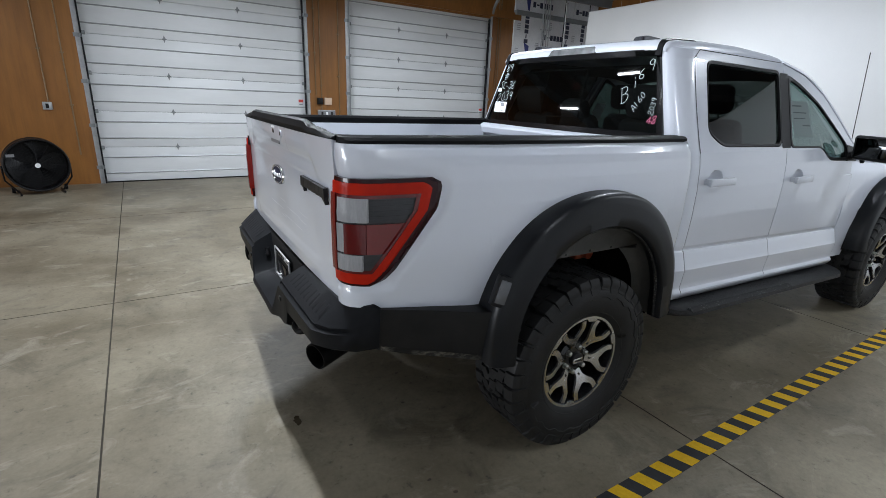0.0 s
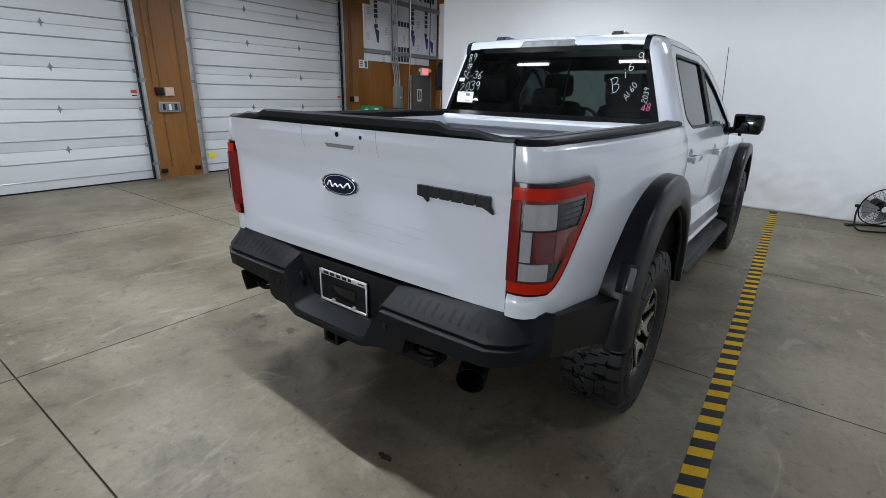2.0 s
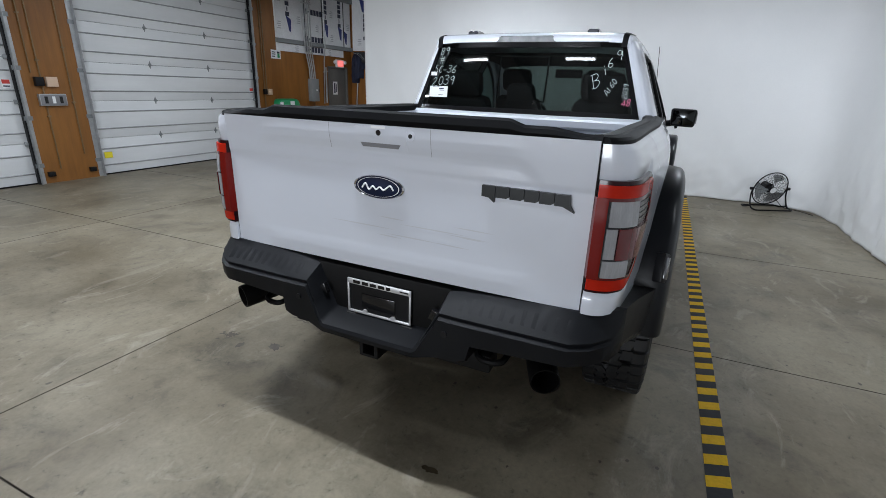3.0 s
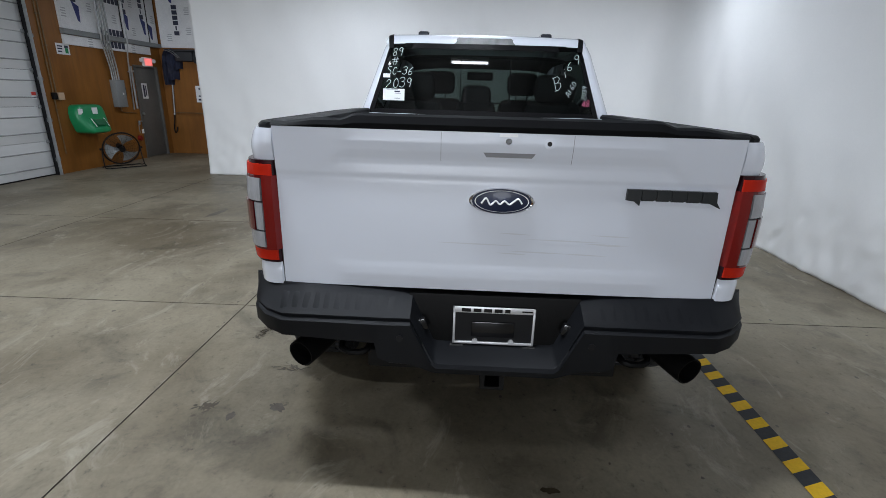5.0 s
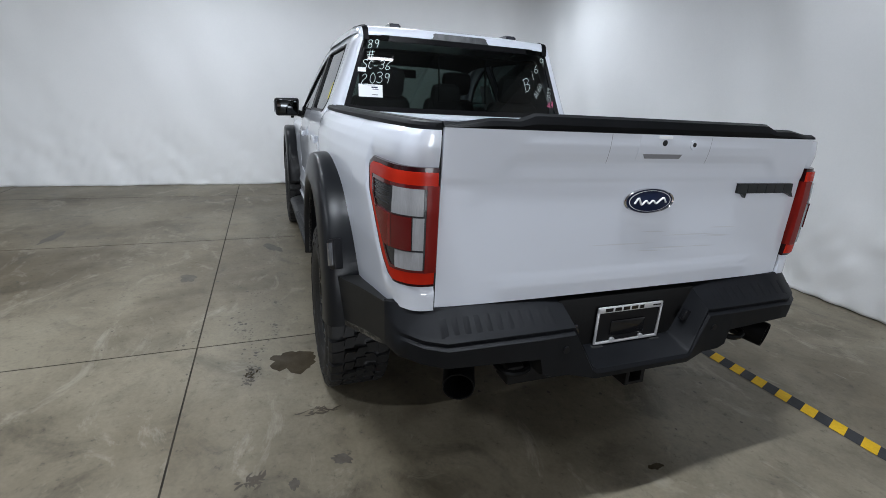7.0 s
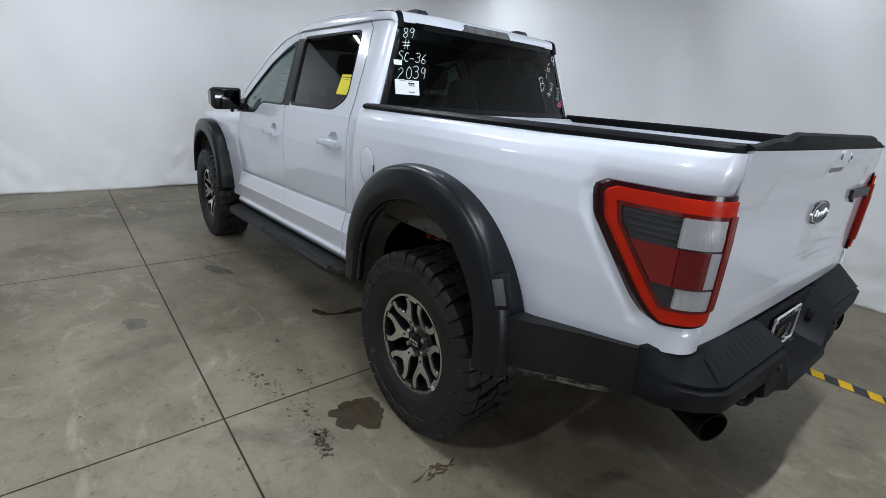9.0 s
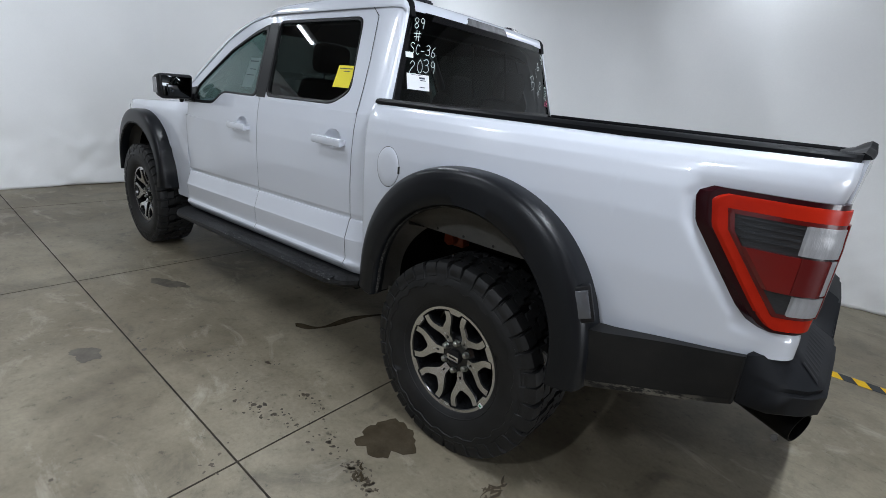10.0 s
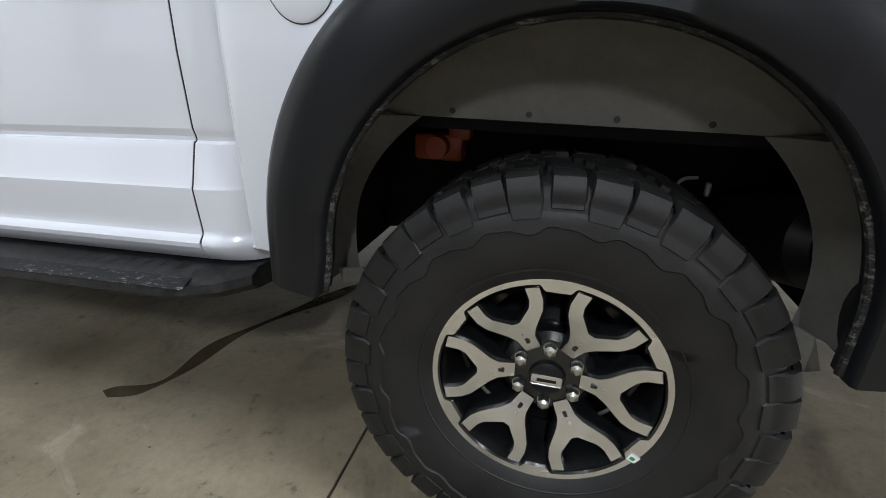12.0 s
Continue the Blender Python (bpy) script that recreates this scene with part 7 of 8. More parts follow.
floor_fan("floor_fan", (7.70, -0.17, 0), 118 - 180, 0.262, "black wire floor fan on a bent tube stand", 14)
floor_fan("floor_fan", (8.47, 9.52, 0), -38, 0.33, "large black floor fan against the plywood wall", 16)
cord = bmesh.new()
tube(cord, smooth_line([(7.75, -0.05, 0.25), (7.80, -0.28, 0.14), (7.82, -0.42, 0.02), (7.72, -0.60, 0.008), (7.5, -0.74, 0.008)], 6), 0.005, 6)
solo("fan_cord", cord, BLACK_SATIN, (0, 0, 0), "black power cord trailing from the floor fan", "power cord")


def drum_fan(place, turn):
    f = thing("drum_fan", place, "large black drum fan standing by the plywood wall", "drum fan")
    f.rotation_euler = (0, 0, radians(turn))
    r, d = 0.39, 0.30
    bm = bmesh.new()
    lathe(bm, [(r - 0.012, -d / 2), (r, -d / 2), (r + 0.008, -d / 2 + 0.02), (r, -d / 2 + 0.04), (r, d / 2 - 0.04), (r + 0.008, d / 2 - 0.02), (r, d / 2), (r - 0.012, d / 2), (r - 0.012, -d / 2)], 48)
    body = new("drum_body")
    body.parent = f
    body.location = (0, 0, r + 0.045)
    part("drum", bm, BLACK_SATIN, body)
    cage(body, r - 0.012, 0.012, 11, 12, 0.13, BLACK_SATIN)
    cage(body, r - 0.012, 0.012, 11, 12, -0.13, BLACK_SATIN)
    fan_blades(body, 3, r * 0.9, BLACK_SATIN)
    bk = bmesh.new()
    cyl(bk, (0, 0.09, 0), (0, 0.12, 0), r - 0.02, 32)
    part("back_shroud", bk, BLACK_SATIN, body)
    b = bmesh.new()
    cyl(b, (0, -0.150, 0), (0, -0.143, 0), 0.035, 20)
    part("hub_badge", b, PAPER, body)
    part("side_badge", boxed(-r * 0.86, -r * 0.62, -0.152, -0.146, 0.14, 0.18), PLASTIC_GREY, body)
    for s in (-1, 1):
        ft, up = bmesh.new(), bmesh.new()
        tube(ft, [(s * 0.26, -0.2, 0.02), (s * 0.26, 0.2, 0.02)], 0.014, 8)
        tube(up, [(s * 0.26, 0, 0.02), (s * (r + 0.01), 0, 0.22), (s * (r + 0.015), 0, r + 0.045)], 0.012, 8)
        part("foot", ft, BLACK_SATIN, f)
        part("upright", up, BLACK_SATIN, f)
    for s in (-1, 1):
        w = bmesh.new()
        cyl(w, (s * 0.30, 0.17, 0.045), (s * 0.34, 0.17, 0.045), 0.045, 16)
        part("wheel", w, BLACK_SATIN, f)
    return f


drum_fan((-1.48, 9.30, 0), 14)
stick = bmesh.new()
cyl(stick, (-2.0, 9.0, 0.01), (-2.35, 9.70, 1.15), 0.013, 10)
solo("broom_handle", stick, grained("pale_wood", (0.45, 0.28, 0.12), (0.55, 0.36, 0.17), 6, (0.4, 0.6), 0.05), (0, 0, 0), "pale wooden broom handle leaning by the fan", "broom handle")


# ---- conduits, boxes and signs on the north wall ----
def conduit(pts, r=0.013, group="wall conduits", mat=STEEL):
    bm = bmesh.new()
    tube(bm, pts, r, 8)
    for a, b in zip(pts, pts[1:]):
        a, b = Vector(a), Vector(b)
        L = (b - a).length
        if L > 0.8 and abs(b.z - a.z) > 0.8 * L:
            for k in range(1, int(L / 0.8) + 1):
                p = a.lerp(b, k * 0.8 / L)
                box(bm, p.x - r * 2.6, p.x + r * 2.6, p.y - r * 1.2, p.y + r * 1.1, p.z - 0.01, p.z + 0.01)
    return solo("conduit", bm, mat, (0, 0, 0), "galvanised steel conduit clipped to the wall" if mat is STEEL else "thin brown-stained conduit clipped to the plywood wall", "conduit", group)


wy = Y1 - 0.016
for x, z0 in ((-1.27, 1.34), (-0.98, 0.5), (3.06, 1.62), (3.17, 0.2), (3.55, 0.4), (7.56, 0.35), (7.63, 1.45)):
    conduit([(x, wy, z0), (x, wy, TOP - 0.02)], 0.010, mat=BROWN_PIPE)
for k, x in enumerate((9.08, 9.14, 9.20, 9.27)):
    g_ = 8.86 + 0.075 * k
    conduit([(x, Y1 - 0.065, 1.715), (x - 0.015, Y1 - 0.065, 1.95), (g_ + 0.05, Y1 - 0.10, 2.42), (g_, Y1 - 0.145, 2.62), (g_ - 0.03, Y1 - 0.145, TOP - 0.02)], 0.017)
conduit([(9.66, wy, 1.1), (9.66, wy - 0.05, 2.2), (9.62, Y1 - 0.145, 2.5), (9.60, Y1 - 0.145, TOP - 0.02)], 0.015)
conduit([(9.76, wy - 0.01, 1.12), (9.76, wy - 0.01, 2.02)], 0.022)
conduit([(9.19, Y1 - 0.06, 1.16), (9.19, Y1 - 0.06, 1.10), (9.30, wy, 1.05), (9.72, wy, 1.02)], 0.008, mat=BROWN_PIPE)


def wall_box(name, x, z, w, h, d, mat, label, category, cover=None):
    t = thing(name, (x, Y1 - d / 2 - 0.001, z), label, category)
    part("case", boxed(-w / 2, w / 2, -d / 2, d / 2, -h / 2, h / 2, bevel=0.004), mat, t)
    part("cover", boxed(-w / 2 + 0.01, w / 2 - 0.01, -d / 2 - 0.004, -d / 2, -h / 2 + 0.01, h / 2 - 0.01, bevel=0.002), cover or mat, t)
    return t


b1 = wall_box("socket_box", -1.29, 1.28, 0.12, 0.12, 0.05, STEEL, "small steel socket box on the plywood wall", "socket box")
part("socket", boxed(-0.02, 0.02, -0.034, -0.028, -0.035, 0.035), BLACK_SATIN, b1)
b2 = wall_box("door_opener_switch", 3.13, 1.50, 0.11, 0.13, 0.07, BLACK_SATIN, "black and beige garage door switch on the wall", "wall switch", BLACK_SATIN)
b3 = wall_box("door_control", 3.30, 1.50, 0.15, 0.14, 0.05, material("beige_plastic", (0.62, 0.45, 0.33), 0.5), "beige garage door control box on the wall", "control box")
b4 = wall_box("wall_outlet", 3.26, 1.24, 0.36, 0.17, 0.06, STEEL, "steel outlet box on the plywood wall", "wall outlet", PLASTIC_GREY)
for dx in (-0.10, 0.0, 0.10):
    part("socket", boxed(dx - 0.02, dx + 0.02, -0.040, -0.033, -0.05, 0.05), DARK_GAP if dx else PAPER, b4)
wall_box("door_control", 7.70, 1.385, 0.13, 0.13, 0.05, material("tan_plastic", (0.55, 0.40, 0.28), 0.5), "beige garage door control box on the wall", "control box")
wall_box("door_opener_switch", 7.56, 1.39, 0.08, 0.12, 0.06, BLACK_SATIN, "black garage door switch on the wall", "wall switch")
b6 = wall_box("electrical_panel", 9.19, 1.44, 0.27, 0.55, 0.13, GREY_STEEL, "grey steel electrical switch box on the wall", "electrical box")
part("switch_lever", boxed(0.14, 0.17, -0.05, 0.02, -0.06, 0.14, bevel=0.006), BLACK_SATIN, b6)
part("label", boxed(0.02, 0.06, -0.0705, -0.0695, -0.02, 0.02), PAPER, b6)
wall_box("photo_eye", 3.62, 0.14, 0.09, 0.07, 0.06, BLACK_SATIN, "small black door sensor low on the wall", "door sensor")
wall_box("photo_eye", 3.02, 0.14, 0.09, 0.07, 0.06, BLACK_SATIN, "small black door sensor low on the wall", "door sensor")


def sign(name, x, z, w, h, label, rows, y=None, mat=None):
    t = thing(name, (x, (Y1 - 0.006) if y is None else y, z), label, "sign")
    part("board", boxed(-w / 2, w / 2, -0.003, 0.003, -h / 2, h / 2), mat or PAPER, t)
    for a, b, c, d in rows:
        part("print_bar", boxed(lerp(-w / 2, w / 2, a), lerp(-w / 2, w / 2, b), -0.0045, -0.0032, lerp(-h / 2, h / 2, c), lerp(-h / 2, h / 2, d)), INK, t)
    return t


sg = sign("wall_sign", 8.0, 2.215, 0.30, 0.19, "white wall sign with dark print and green mark", [(0.08, 0.45, 0.68, 0.8), (0.08, 0.45, 0.45, 0.57), (0.08, 0.4, 0.2, 0.32)])
part("green_mark", boxed(0.045, 0.115, -0.0045, -0.0032, -0.07, 0.02), GREEN, sg)
part("dark_mark", boxed(0.035, 0.12, -0.0045, -0.0032, 0.022, 0.065), INK, sg)
for x, z in ((2.76, 1.46), (7.22, 1.40)):
    tg = sign("warning_tag", x, z, 0.10, 0.12, "small red and white warning tag on the garage door", [(0.1, 0.9, 0.15, 0.3)], y=Y1 + 0.05)
    part("red_head", boxed(-0.046, 0.046, -0.0048, -0.0032, 0.0, 0.056), material("tag_red", (0.55, 0.05, 0.04), 0.5), tg)
sign("yellow_label", 3.95, 0.33, 0.13, 0.10, "yellow caution label low on the garage door", [], y=Y1 + 0.05, mat=YELLOW_PAPER)

# green wall-mounted eyewash station: a tank that leans out into a basin between two arms
eye = thing("eyewash_station", (8.19, Y1 - 0.002, 0.96), "green plastic eyewash station hanging on the plywood wall", "eyewash station")
eb = bmesh.new()
rows = []
for z, w, d_ in ((0.275, 0.25, 0.10), (0.262, 0.31, 0.15), (0.22, 0.355, 0.18), (0.12, 0.375, 0.20), (0.0, 0.37, 0.235), (-0.08, 0.34, 0.275), (-0.15, 0.31, 0.325), (-0.20, 0.29, 0.355), (-0.235, 0.26, 0.355), (-0.26, 0.20, 0.30), (-0.265, 0.12, 0.15)):
    ring_ = []
    for k in range(21):
        a = math.pi * k / 20
        ring_.append(eb.verts.new((w * math.copysign(abs(math.cos(a)) ** 0.35, math.cos(a)), -d_ * math.sin(a) ** 0.42, z)))
    rows.append(ring_)
for a, b in zip(rows, rows[1:]):
    for k in range(20):
        eb.faces.new((a[k], a[k + 1], b[k + 1], b[k]))
eb.faces.new(rows[0])
eb.faces.new(rows[-1][::-1])
part("tank", eb, GREEN, eye, angle=40)
# the tank's green at half strength, painting the shade inside the basin's opening
SHADED_GREEN = material("shaded_green", (0.005, 0.12, 0.045), 0.5)
bo = bmesh.new()
prism(bo, [(-0.11, 0.0), (0.15, 0.0), (0.15, -0.10), (-0.11, -0.10)], -0.345, -0.20, to=lambda a, b, c: (a, b + 0.55 * max(0.0, c + 0.10), c))
part("basin_opening", bo, SHADED_GREEN, eye)
for dx in (-0.145, 0.185):
    lb = bmesh.new()
    prism(lb, [(dx - 0.022, 0.03), (dx + 0.022, 0.03), (dx + 0.022, -0.14), (dx - 0.022, -0.14)], -0.343, -0.22, to=lambda a, b, c: (a, b + 0.62 * (c + 0.14), c))
    arm = part("arm", lb, GREEN, eye)
    lb2 = bmesh.new()
    prism(lb2, [(dx - 0.012, 0.02), (dx + 0.012, 0.02), (dx + 0.012, -0.13), (dx - 0.012, -0.13)], -0.3455, -0.3415, to=lambda a, b, c: (a, b + 0.62 * (c + 0.14), c))
    part("label", lb2, PAPER, arm)
part("top_label", boxed(-0.02, 0.11, -0.206, -0.19, 0.09, 0.22), PAPER, eye)
part("side_label", boxed(-0.34, -0.25, -0.192, -0.17, 0.10, 0.20), PAPER, eye)

# grey steel door with exit sign
dr = thing("door_1", ((DOOR[0] + DOOR[1]) / 2, Y1 + 0.03, 0), "grey painted steel door, closed", "door", kind="structure")
hw = (DOOR[1] - DOOR[0]) / 2
part("leaf", boxed(-hw + 0.045, hw - 0.045, 0.0, 0.045, 0.01, 2.01, bevel=0.003), DOOR_GREY, dr)
fb = bmesh.new()
box(fb, -hw + 0.001, -hw + 0.043, -0.05, 0.1, 0.0, 2.055)
box(fb, hw - 0.043, hw - 0.001, -0.05, 0.1, 0.0, 2.055)
box(fb, -hw + 0.043, hw - 0.043, -0.05, 0.1, 2.013, 2.055)
part("door_frame", fb, DOOR_GREY, dr)
kb = bmesh.new()
cyl(kb, (-hw + 0.11, 0.0, 1.0), (-hw + 0.11, -0.06, 1.0), 0.027, 14)
part("door_handle", kb, STEEL, dr)
sign("door_notice", 10.19, 1.50, 0.19, 0.34, "white paper notice taped on the grey door", [(0.2, 0.5, 0.12, 0.9), (0.6, 0.8, 0.2, 0.85)], y=Y1 + 0.022)
ex = thing("exit_sign", (10.34, Y1 - 0.04, 2.14), "lit red exit sign with emergency lamps over the door", "exit sign")
part("case", boxed(-0.15, 0.15, -0.03, 0.035, -0.10, 0.10, bevel=0.008), PAPER, ex)
part("face", boxed(-0.125, 0.125, -0.034, -0.030, -0.075, 0.075), EXIT_RED, ex)
for s in (-1, 1):
    lb = bmesh.new()
    cyl(lb, (s * 0.2, -0.05, 0.03), (s * 0.2, 0.02, 0.03), 0.045, 16)
    cyl(lb, (s * 0.14, 0, 0.03), (s * 0.2, 0, 0.03), 0.015, 10)
    part("emergency_lamp", lb, PAPER, ex)

# fire extinguisher beside the door
fe = thing("fire_extinguisher", (9.69, Y1 - 0.06, 0.47), "small red fire extinguisher hanging beside the grey door", "fire extinguisher")
cb = bmesh.new()
lathe(cb, [(0.0, 0.0), (0.05, 0.0), (0.06, 0.008), (0.06, 0.25), (0.05, 0.28), (0.02, 0.30), (0.0, 0.30)], 20)
part("cylinder", cb, material("extinguisher_red", (0.22, 0.012, 0.01), 0.3), fe)
vb = bmesh.new()
cyl(vb, (0, 0, 0.30), (0, 0, 0.37), 0.02, 12)
box(vb, -0.025, 0.10, -0.012, 0.012, 0.36, 0.385)
tube(vb, smooth_line([(-0.02, -0.02, 0.35), (-0.072, -0.03, 0.29), (-0.068, -0.03, 0.12)], 5), 0.008, 6)
part("valve", vb, GREY_STEEL, fe)
part("label", boxed(-0.03, 0.03, -0.0625, -0.05, 0.11, 0.2), PAPER, fe)


# ---- foil-faced insulation boards above the plywood ----
def board(x0, x1, z0, z1, face, marks, turn=0):
    """face: 'north' or 'east'. marks: printed bars (a, b, c, d) in shares of the board."""
    w, h = x1 - x0, z1 - z0
    if face == "north":
        t = thing("insulation_board", ((x0 + x1) / 2, Y1 - 0.022, (z0 + z1) / 2), "white-faced insulation board with dark print, above plywood", "insulation board", "insulation boards")
    else:
        t = thing("insulation_board", (X1 - 0.022, (x0 + x1) / 2, (z0 + z1) / 2), "white-faced insulation board with dark print, above plywood", "insulation board", "insulation boards")
        t.rotation_euler = (0, 0, math.pi / 2 * -1)
    part("panel", boxed(-w / 2 + 0.006, w / 2 - 0.006, -0.02, 0.02, -h / 2 + 0.004, h / 2 - 0.004), INSUL, t)
    for kind, u, v, up in marks:
        cx, cz = lerp(-w / 2, w / 2, u), lerp(-h / 2, h / 2, v)
        bm = bmesh.new()
        if kind == "word":
            for k in range(6):
                a = -0.33 + 0.112 * k
                thin = 0.045 if k == 1 else 0.0
                q4 = (cx - 0.062 + thin, cx + 0.062 - thin, cz + a, cz + a + 0.092) if up else (cx + a, cx + a + 0.092, cz - 0.062 + thin, cz + 0.062 - thin)
                part("print_bar", boxed(q4[0], q4[1], -0.0225, -0.0205, q4[2], q4[3]), INK, t)
        elif kind == "flag":
            prism(bm, [(cx - 0.085, cz + 0.19), (cx + 0.085, cz + 0.11), (cx + 0.06, cz - 0.17), (cx + 0.005, cz - 0.14)], -0.0225, -0.0205)
            part("print_mark", bm, FLAG_BLUE, t)
        else:
            for r_ in range(4):
                part("fine_print", boxed(cx - 0.06 + 0.02 * (r_ % 2), cx + 0.06, -0.0222, -0.0205, cz - 0.14 + 0.045 * r_, cz - 0.12 + 0.045 * r_), GREY_INK, t)


F, W_, S_ = "flag", "word", "small"
board(8.02, 8.98, 2.58, 3.72, "north", [(W_, 0.42, 0.72, 1), (F, 0.45, 0.28, 1), (S_, 0.15, 0.8, 0), (S_, 0.12, 0.3, 0), (S_, 0.8, 0.45, 0)])
board(8.99, 9.66, 2.58, 3.72, "north", [(W_, 0.52, 0.60, 0), (W_, 0.52, 0.06, 0), (S_, 0.7, 0.35, 0), (S_, 0.3, 0.9, 0)])
board(9.67, 10.55, 2.58, 3.72, "north", [(W_, 0.15, 0.72, 1), (F, 0.17, 0.3, 1), (W_, 0.80, 0.70, 1), (F, 0.82, 0.27, 1), (S_, 0.42, 0.7, 0), (S_, 0.42, 0.2, 0)])
board(10.56, 10.87, 2.58, 3.72, "north", [(F, 0.2, 0.2, 1), (S_, 0.6, 0.5, 0)])
board(8.02, 9.66, 2.30, 2.48, "north", [(S_, 0.4, 0.8, 0), (W_, 0.8, 0.6, 0)])
board(9.67, 10.53, 2.30, 2.48, "north", [(S_, 0.3, 0.8, 0)])
board(8.02, 9.98, 3.74, 4.2, "north", [(F, 0.2, 0.5, 1), (W_, 0.45, 0.5, 0)])
board(10.0, 10.87, 3.74, 4.2, "north", [(W_, 0.45, 0.5, 0)])
for k in range(4):
    board(5.98 + 0.97 * k, 6.94 + 0.97 * k, 2.50, 3.95, "east", [(F, 0.35, 0.78, 1), (W_, 0.45, 0.42, 1), (S_, 0.75, 0.6, 0), (S_, 0.75, 0.3, 0), (S_, 0.25, 0.2, 0)])
for x in (9.0, 9.665, 10.555):
    sj = boxed(-0.016, 0.016, -0.004, 0.0, 2.58, TOP - 0.01)
    solo("joint_strip", sj, TAPE_BLACK, (x, Y1 - 0.0425, 0), "dark strip over the joint of insulation boards", "joint strip", "joint strips")
girt = bmesh.new()
box(girt, 8.02, 10.88, -0.09, 0.0, -0.045, 0.045)
solo("wall_girt", girt, GREY_STEEL, (0, Y1 - 0.002, 2.53), "grey steel girt along the insulated wall", "steel girt", "wall girts")
girt2 = bmesh.new()
box(girt2, 8.02, 10.88, -0.12, 0.0, -0.05, 0.05)
solo("wall_girt", girt2, GREY_STEEL, (0, Y1 - 0.002, 3.73), "grey steel girt along the insulated wall", "steel girt", "wall girts")
rail_ = bmesh.new()
box(rail_, 2.95, 8.22, -0.05, 0.0, 3.56, 3.72)
solo("door_header", rail_, PLY, (0, Y1 - 0.002, 0), "stained plywood header over the garage doors", "door header")
# dark work clothes, shelf and pipes on the end wall
BLUE_CLOTH = grained("dark_blue_cloth", (0.006, 0.009, 0.024), (0.014, 0.02, 0.05), 6, (0.7, 0.9), 0.3)


def work_coat(y, z0, z1, wide, deep, seed):
    """A coat on a hook: narrow at the shoulders, hanging in uneven folds to a ragged hem."""
    def fn(u, v):
        a = math.pi * u
        z = lerp(z0 + 0.05 * noise.noise(Vector((u * 3, 0, seed))), z1, v)
        w = wide * curve_of([(0, 0.9), (0.4, 1.0), (0.75, 0.92), (0.93, 0.55), (1, 0.12)])(v)
        f = 1 + 0.28 * noise.noise(Vector((u * 6, v * 2.2, seed))) + 0.12 * noise.noise(Vector((u * 14, v * 5, seed)))
        return (-deep * f * math.sin(a) * curve_of([(0, 1.0), (0.8, 0.85), (1, 0.25)])(v) - 0.004, w / 2 * math.cos(a) * (0.8 + 0.2 * f), z)
    solo("work_coat", sheet(fn, 40, 30), BLUE_CLOTH, (X1, y, 0), "dark blue work coat hanging on the end wall", "coat", "work coats", angle=60)


work_coat(9.77, 1.66, 2.47, 0.24, 0.16, 3)
work_coat(9.63, 1.78, 2.49, 0.26, 0.20, 8)
work_coat(9.50, 2.02, 2.46, 0.22, 0.15, 13)
shelf = thing("coat_rack", (X1 - 0.002, 9.05, 2.44), "dark shelf with bags and straps on the end wall", "rack")
part("shelf_board", boxed(-0.26, 0.0, -0.62, 0.62, -0.02, 0.02, bevel=0.004), TAPE_BLACK, shelf)
for y0, y1, h in ((-0.02, 0.40, 0.22), (-0.30, -0.04, 0.26), (-0.60, -0.34, 0.18)):
    part("hanging_bag", boxed(-0.22, -0.012, y0, y1, -0.025 - h, -0.021, bevel=0.03), TAPE_BLACK, shelf)
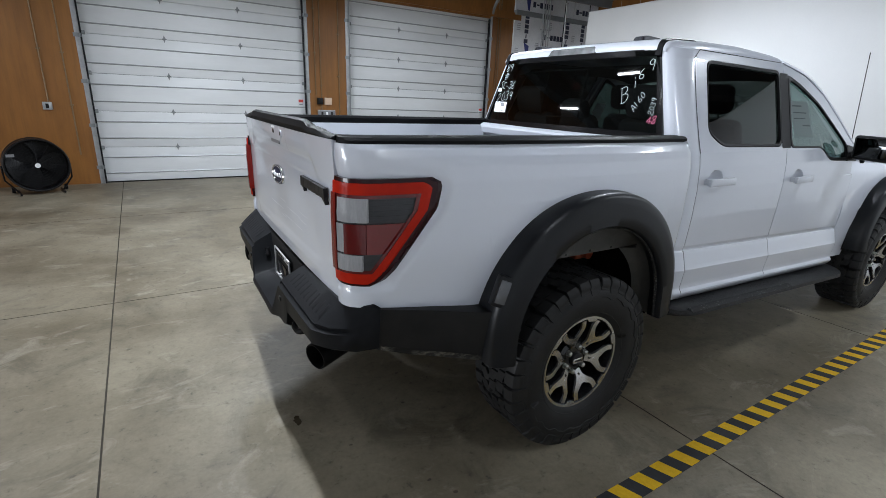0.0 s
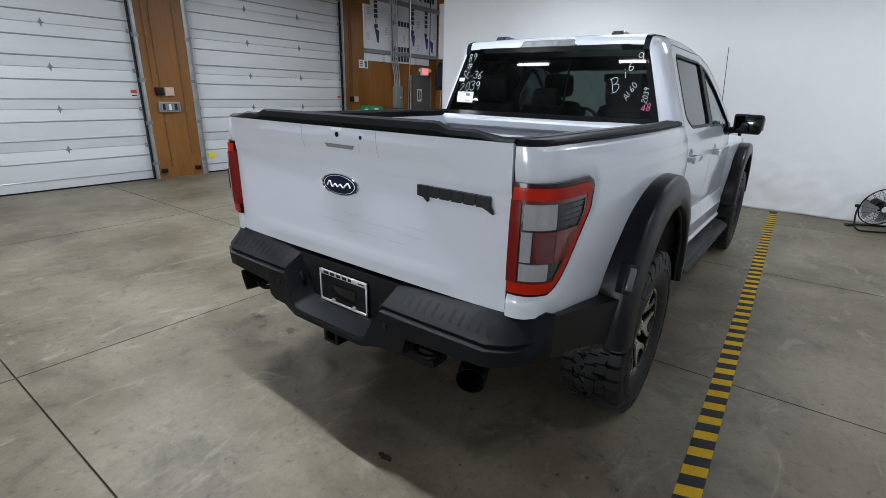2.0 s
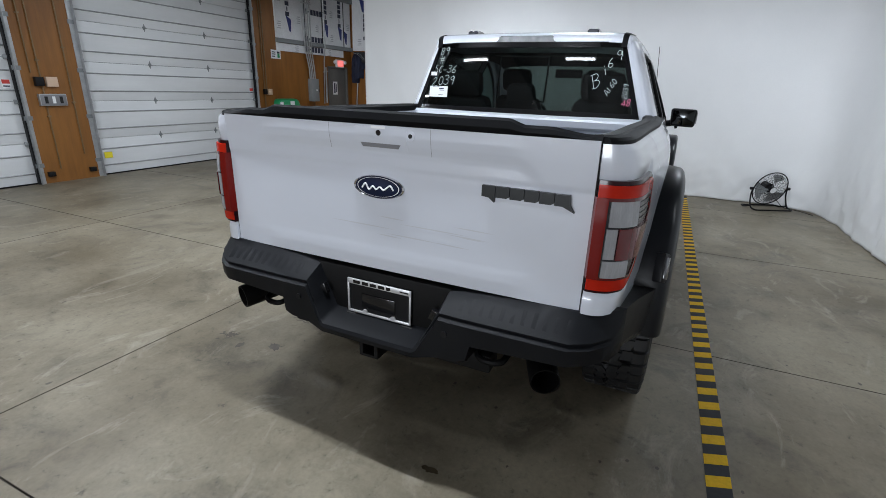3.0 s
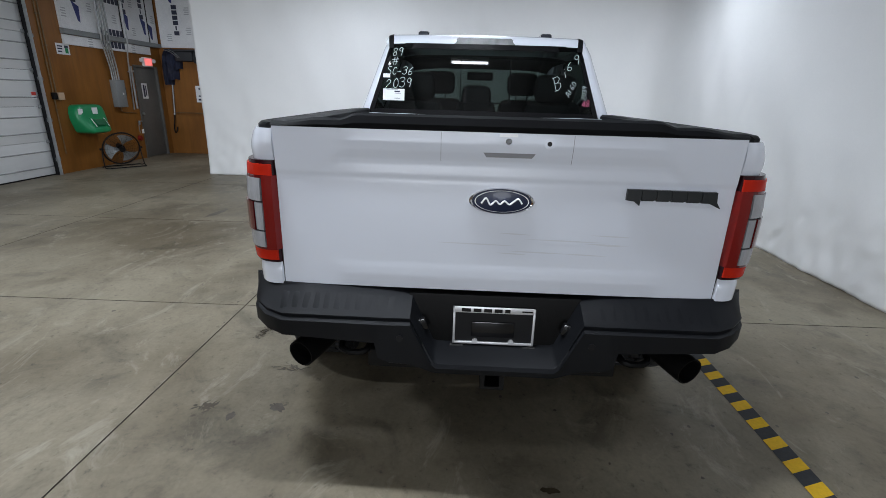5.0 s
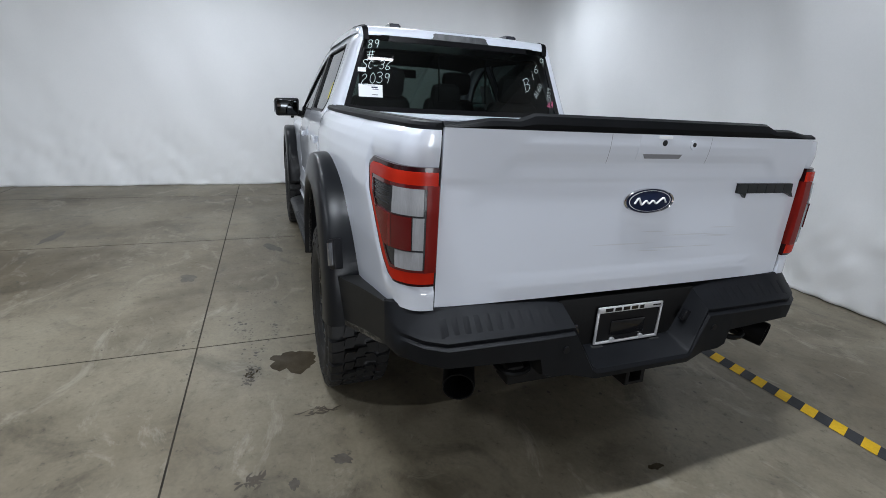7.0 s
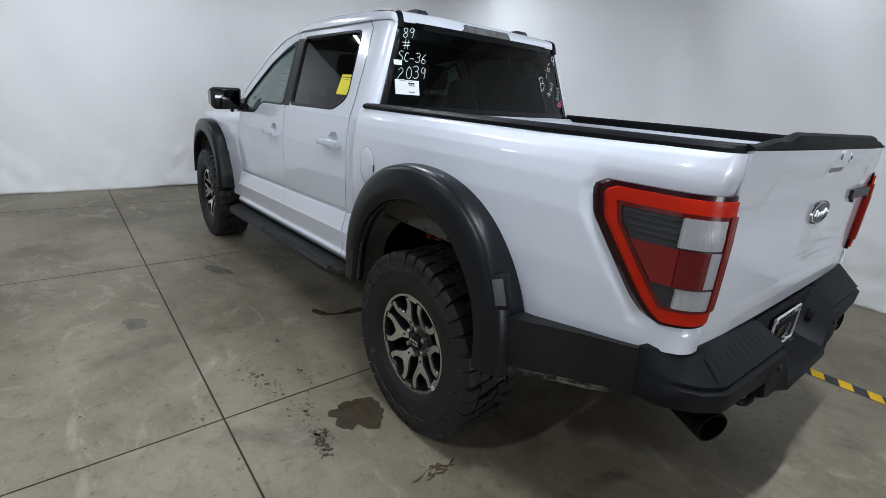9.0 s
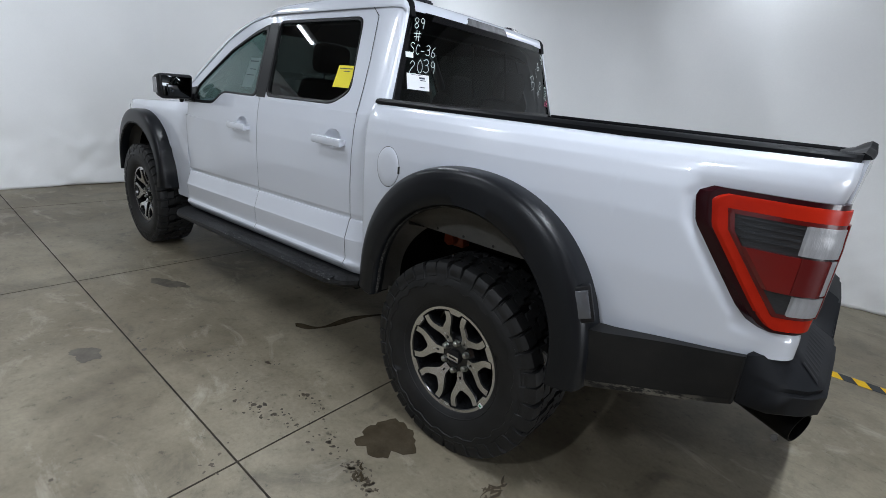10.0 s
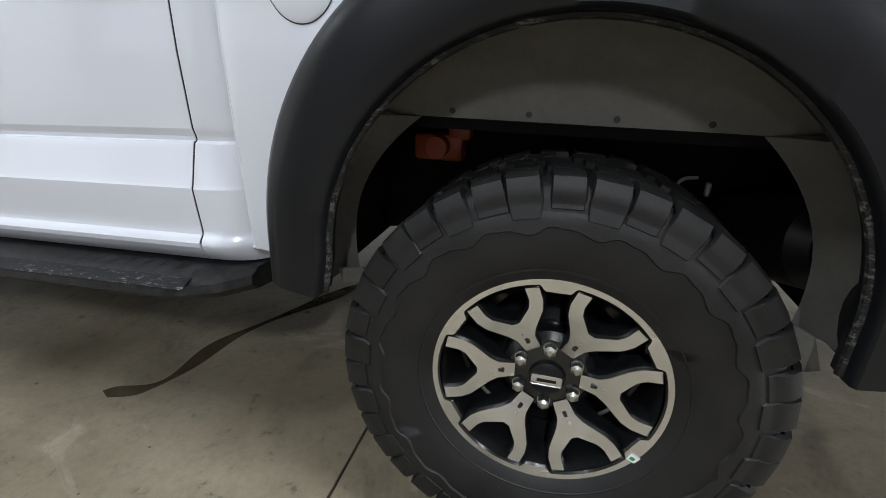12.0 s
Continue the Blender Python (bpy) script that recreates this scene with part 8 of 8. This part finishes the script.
for y0, y1 in ((0.62, 0.30), (0.50, 0.26)):
    st = bmesh.new()
    tube(st, smooth_line([(-0.27, y0, 0.0), (-0.275, (y0 + y1) / 2, -0.05), (-0.27, y1, -0.17)], 5), 0.006, 6)
    part("strap", st, GREY_STEEL, shelf)
pole = bmesh.new()
cyl(pole, (X1 - 0.045, 9.70, 1.72), (X1 - 0.045, 9.75, 1.0), 0.019, 12)
cyl(pole, (X1 - 0.045, 9.752, 0.99), (X1 - 0.045, 9.754, 0.95), 0.028, 12)
solo("wall_pipe", pole, STEEL, (0, 0, 0), "galvanised pipe dropping down the end wall", "pipe")
pipe = bmesh.new()
tube(pipe, [(X1 - 0.03, 9.72, 1.0), (X1 - 0.03, 9.2, 1.0), (X1 - 0.03, 8.2, 1.0)], 0.012, 8)
solo("wall_pipe", pipe, BROWN_PIPE, (0, 0, 0), "thin pipe running along the end wall", "pipe")
hose = bmesh.new()
tube(hose, smooth_line([(X1 - 0.05, 9.754, 0.96), (X1 - 0.06, 9.77, 0.80), (X1 - 0.07, 9.80, 0.62), (X1 - 0.08, 9.775, 0.52), (X1 - 0.08, 9.73, 0.56), (X1 - 0.07, 9.72, 0.66)], 6), 0.014, 8)
solo("air_hose", hose, BLACK_SATIN, (0, 0, 0), "dark hose looping from the wall pipe", "hose")
for y, z, w, h, rows in ((8.98, 1.455, 0.36, 0.39, ((0.1, -0.1, 0.1, 0.15), (0.12, 0.06, -0.06, -0.03), (0.04, -0.02, -0.06, -0.03), (0.13, 0.06, -0.15, -0.11))), (8.93, 1.76, 0.16, 0.14, ()), (8.95, 2.0, 0.14, 0.12, ())):
    nb = thing("wall_notice", (X1 - 0.008, y, z), "white paper notice on the end wall", "notice", "notices on the end wall")
    part("paper", boxed(-0.004, 0.004, -w / 2, w / 2, -h / 2, h / 2), PAPER, nb)
    for y1, y0, z0, z1 in rows:
        part("print_bar", boxed(-0.0062, -0.0042, y0, y1, z0, z1), INK, nb)

# ---- floor slabs ----
for xa, xb in zip(SLAB_XS, SLAB_XS[1:]):
    for ya, yb in zip(SLAB_YS, SLAB_YS[1:]):
        o = new("slab", slab_mesh(xb - xa, yb - ya, LEAN))
        o.parent = floor
        o.location = (xa + LEAN * (ya - 4.117), ya, 0)
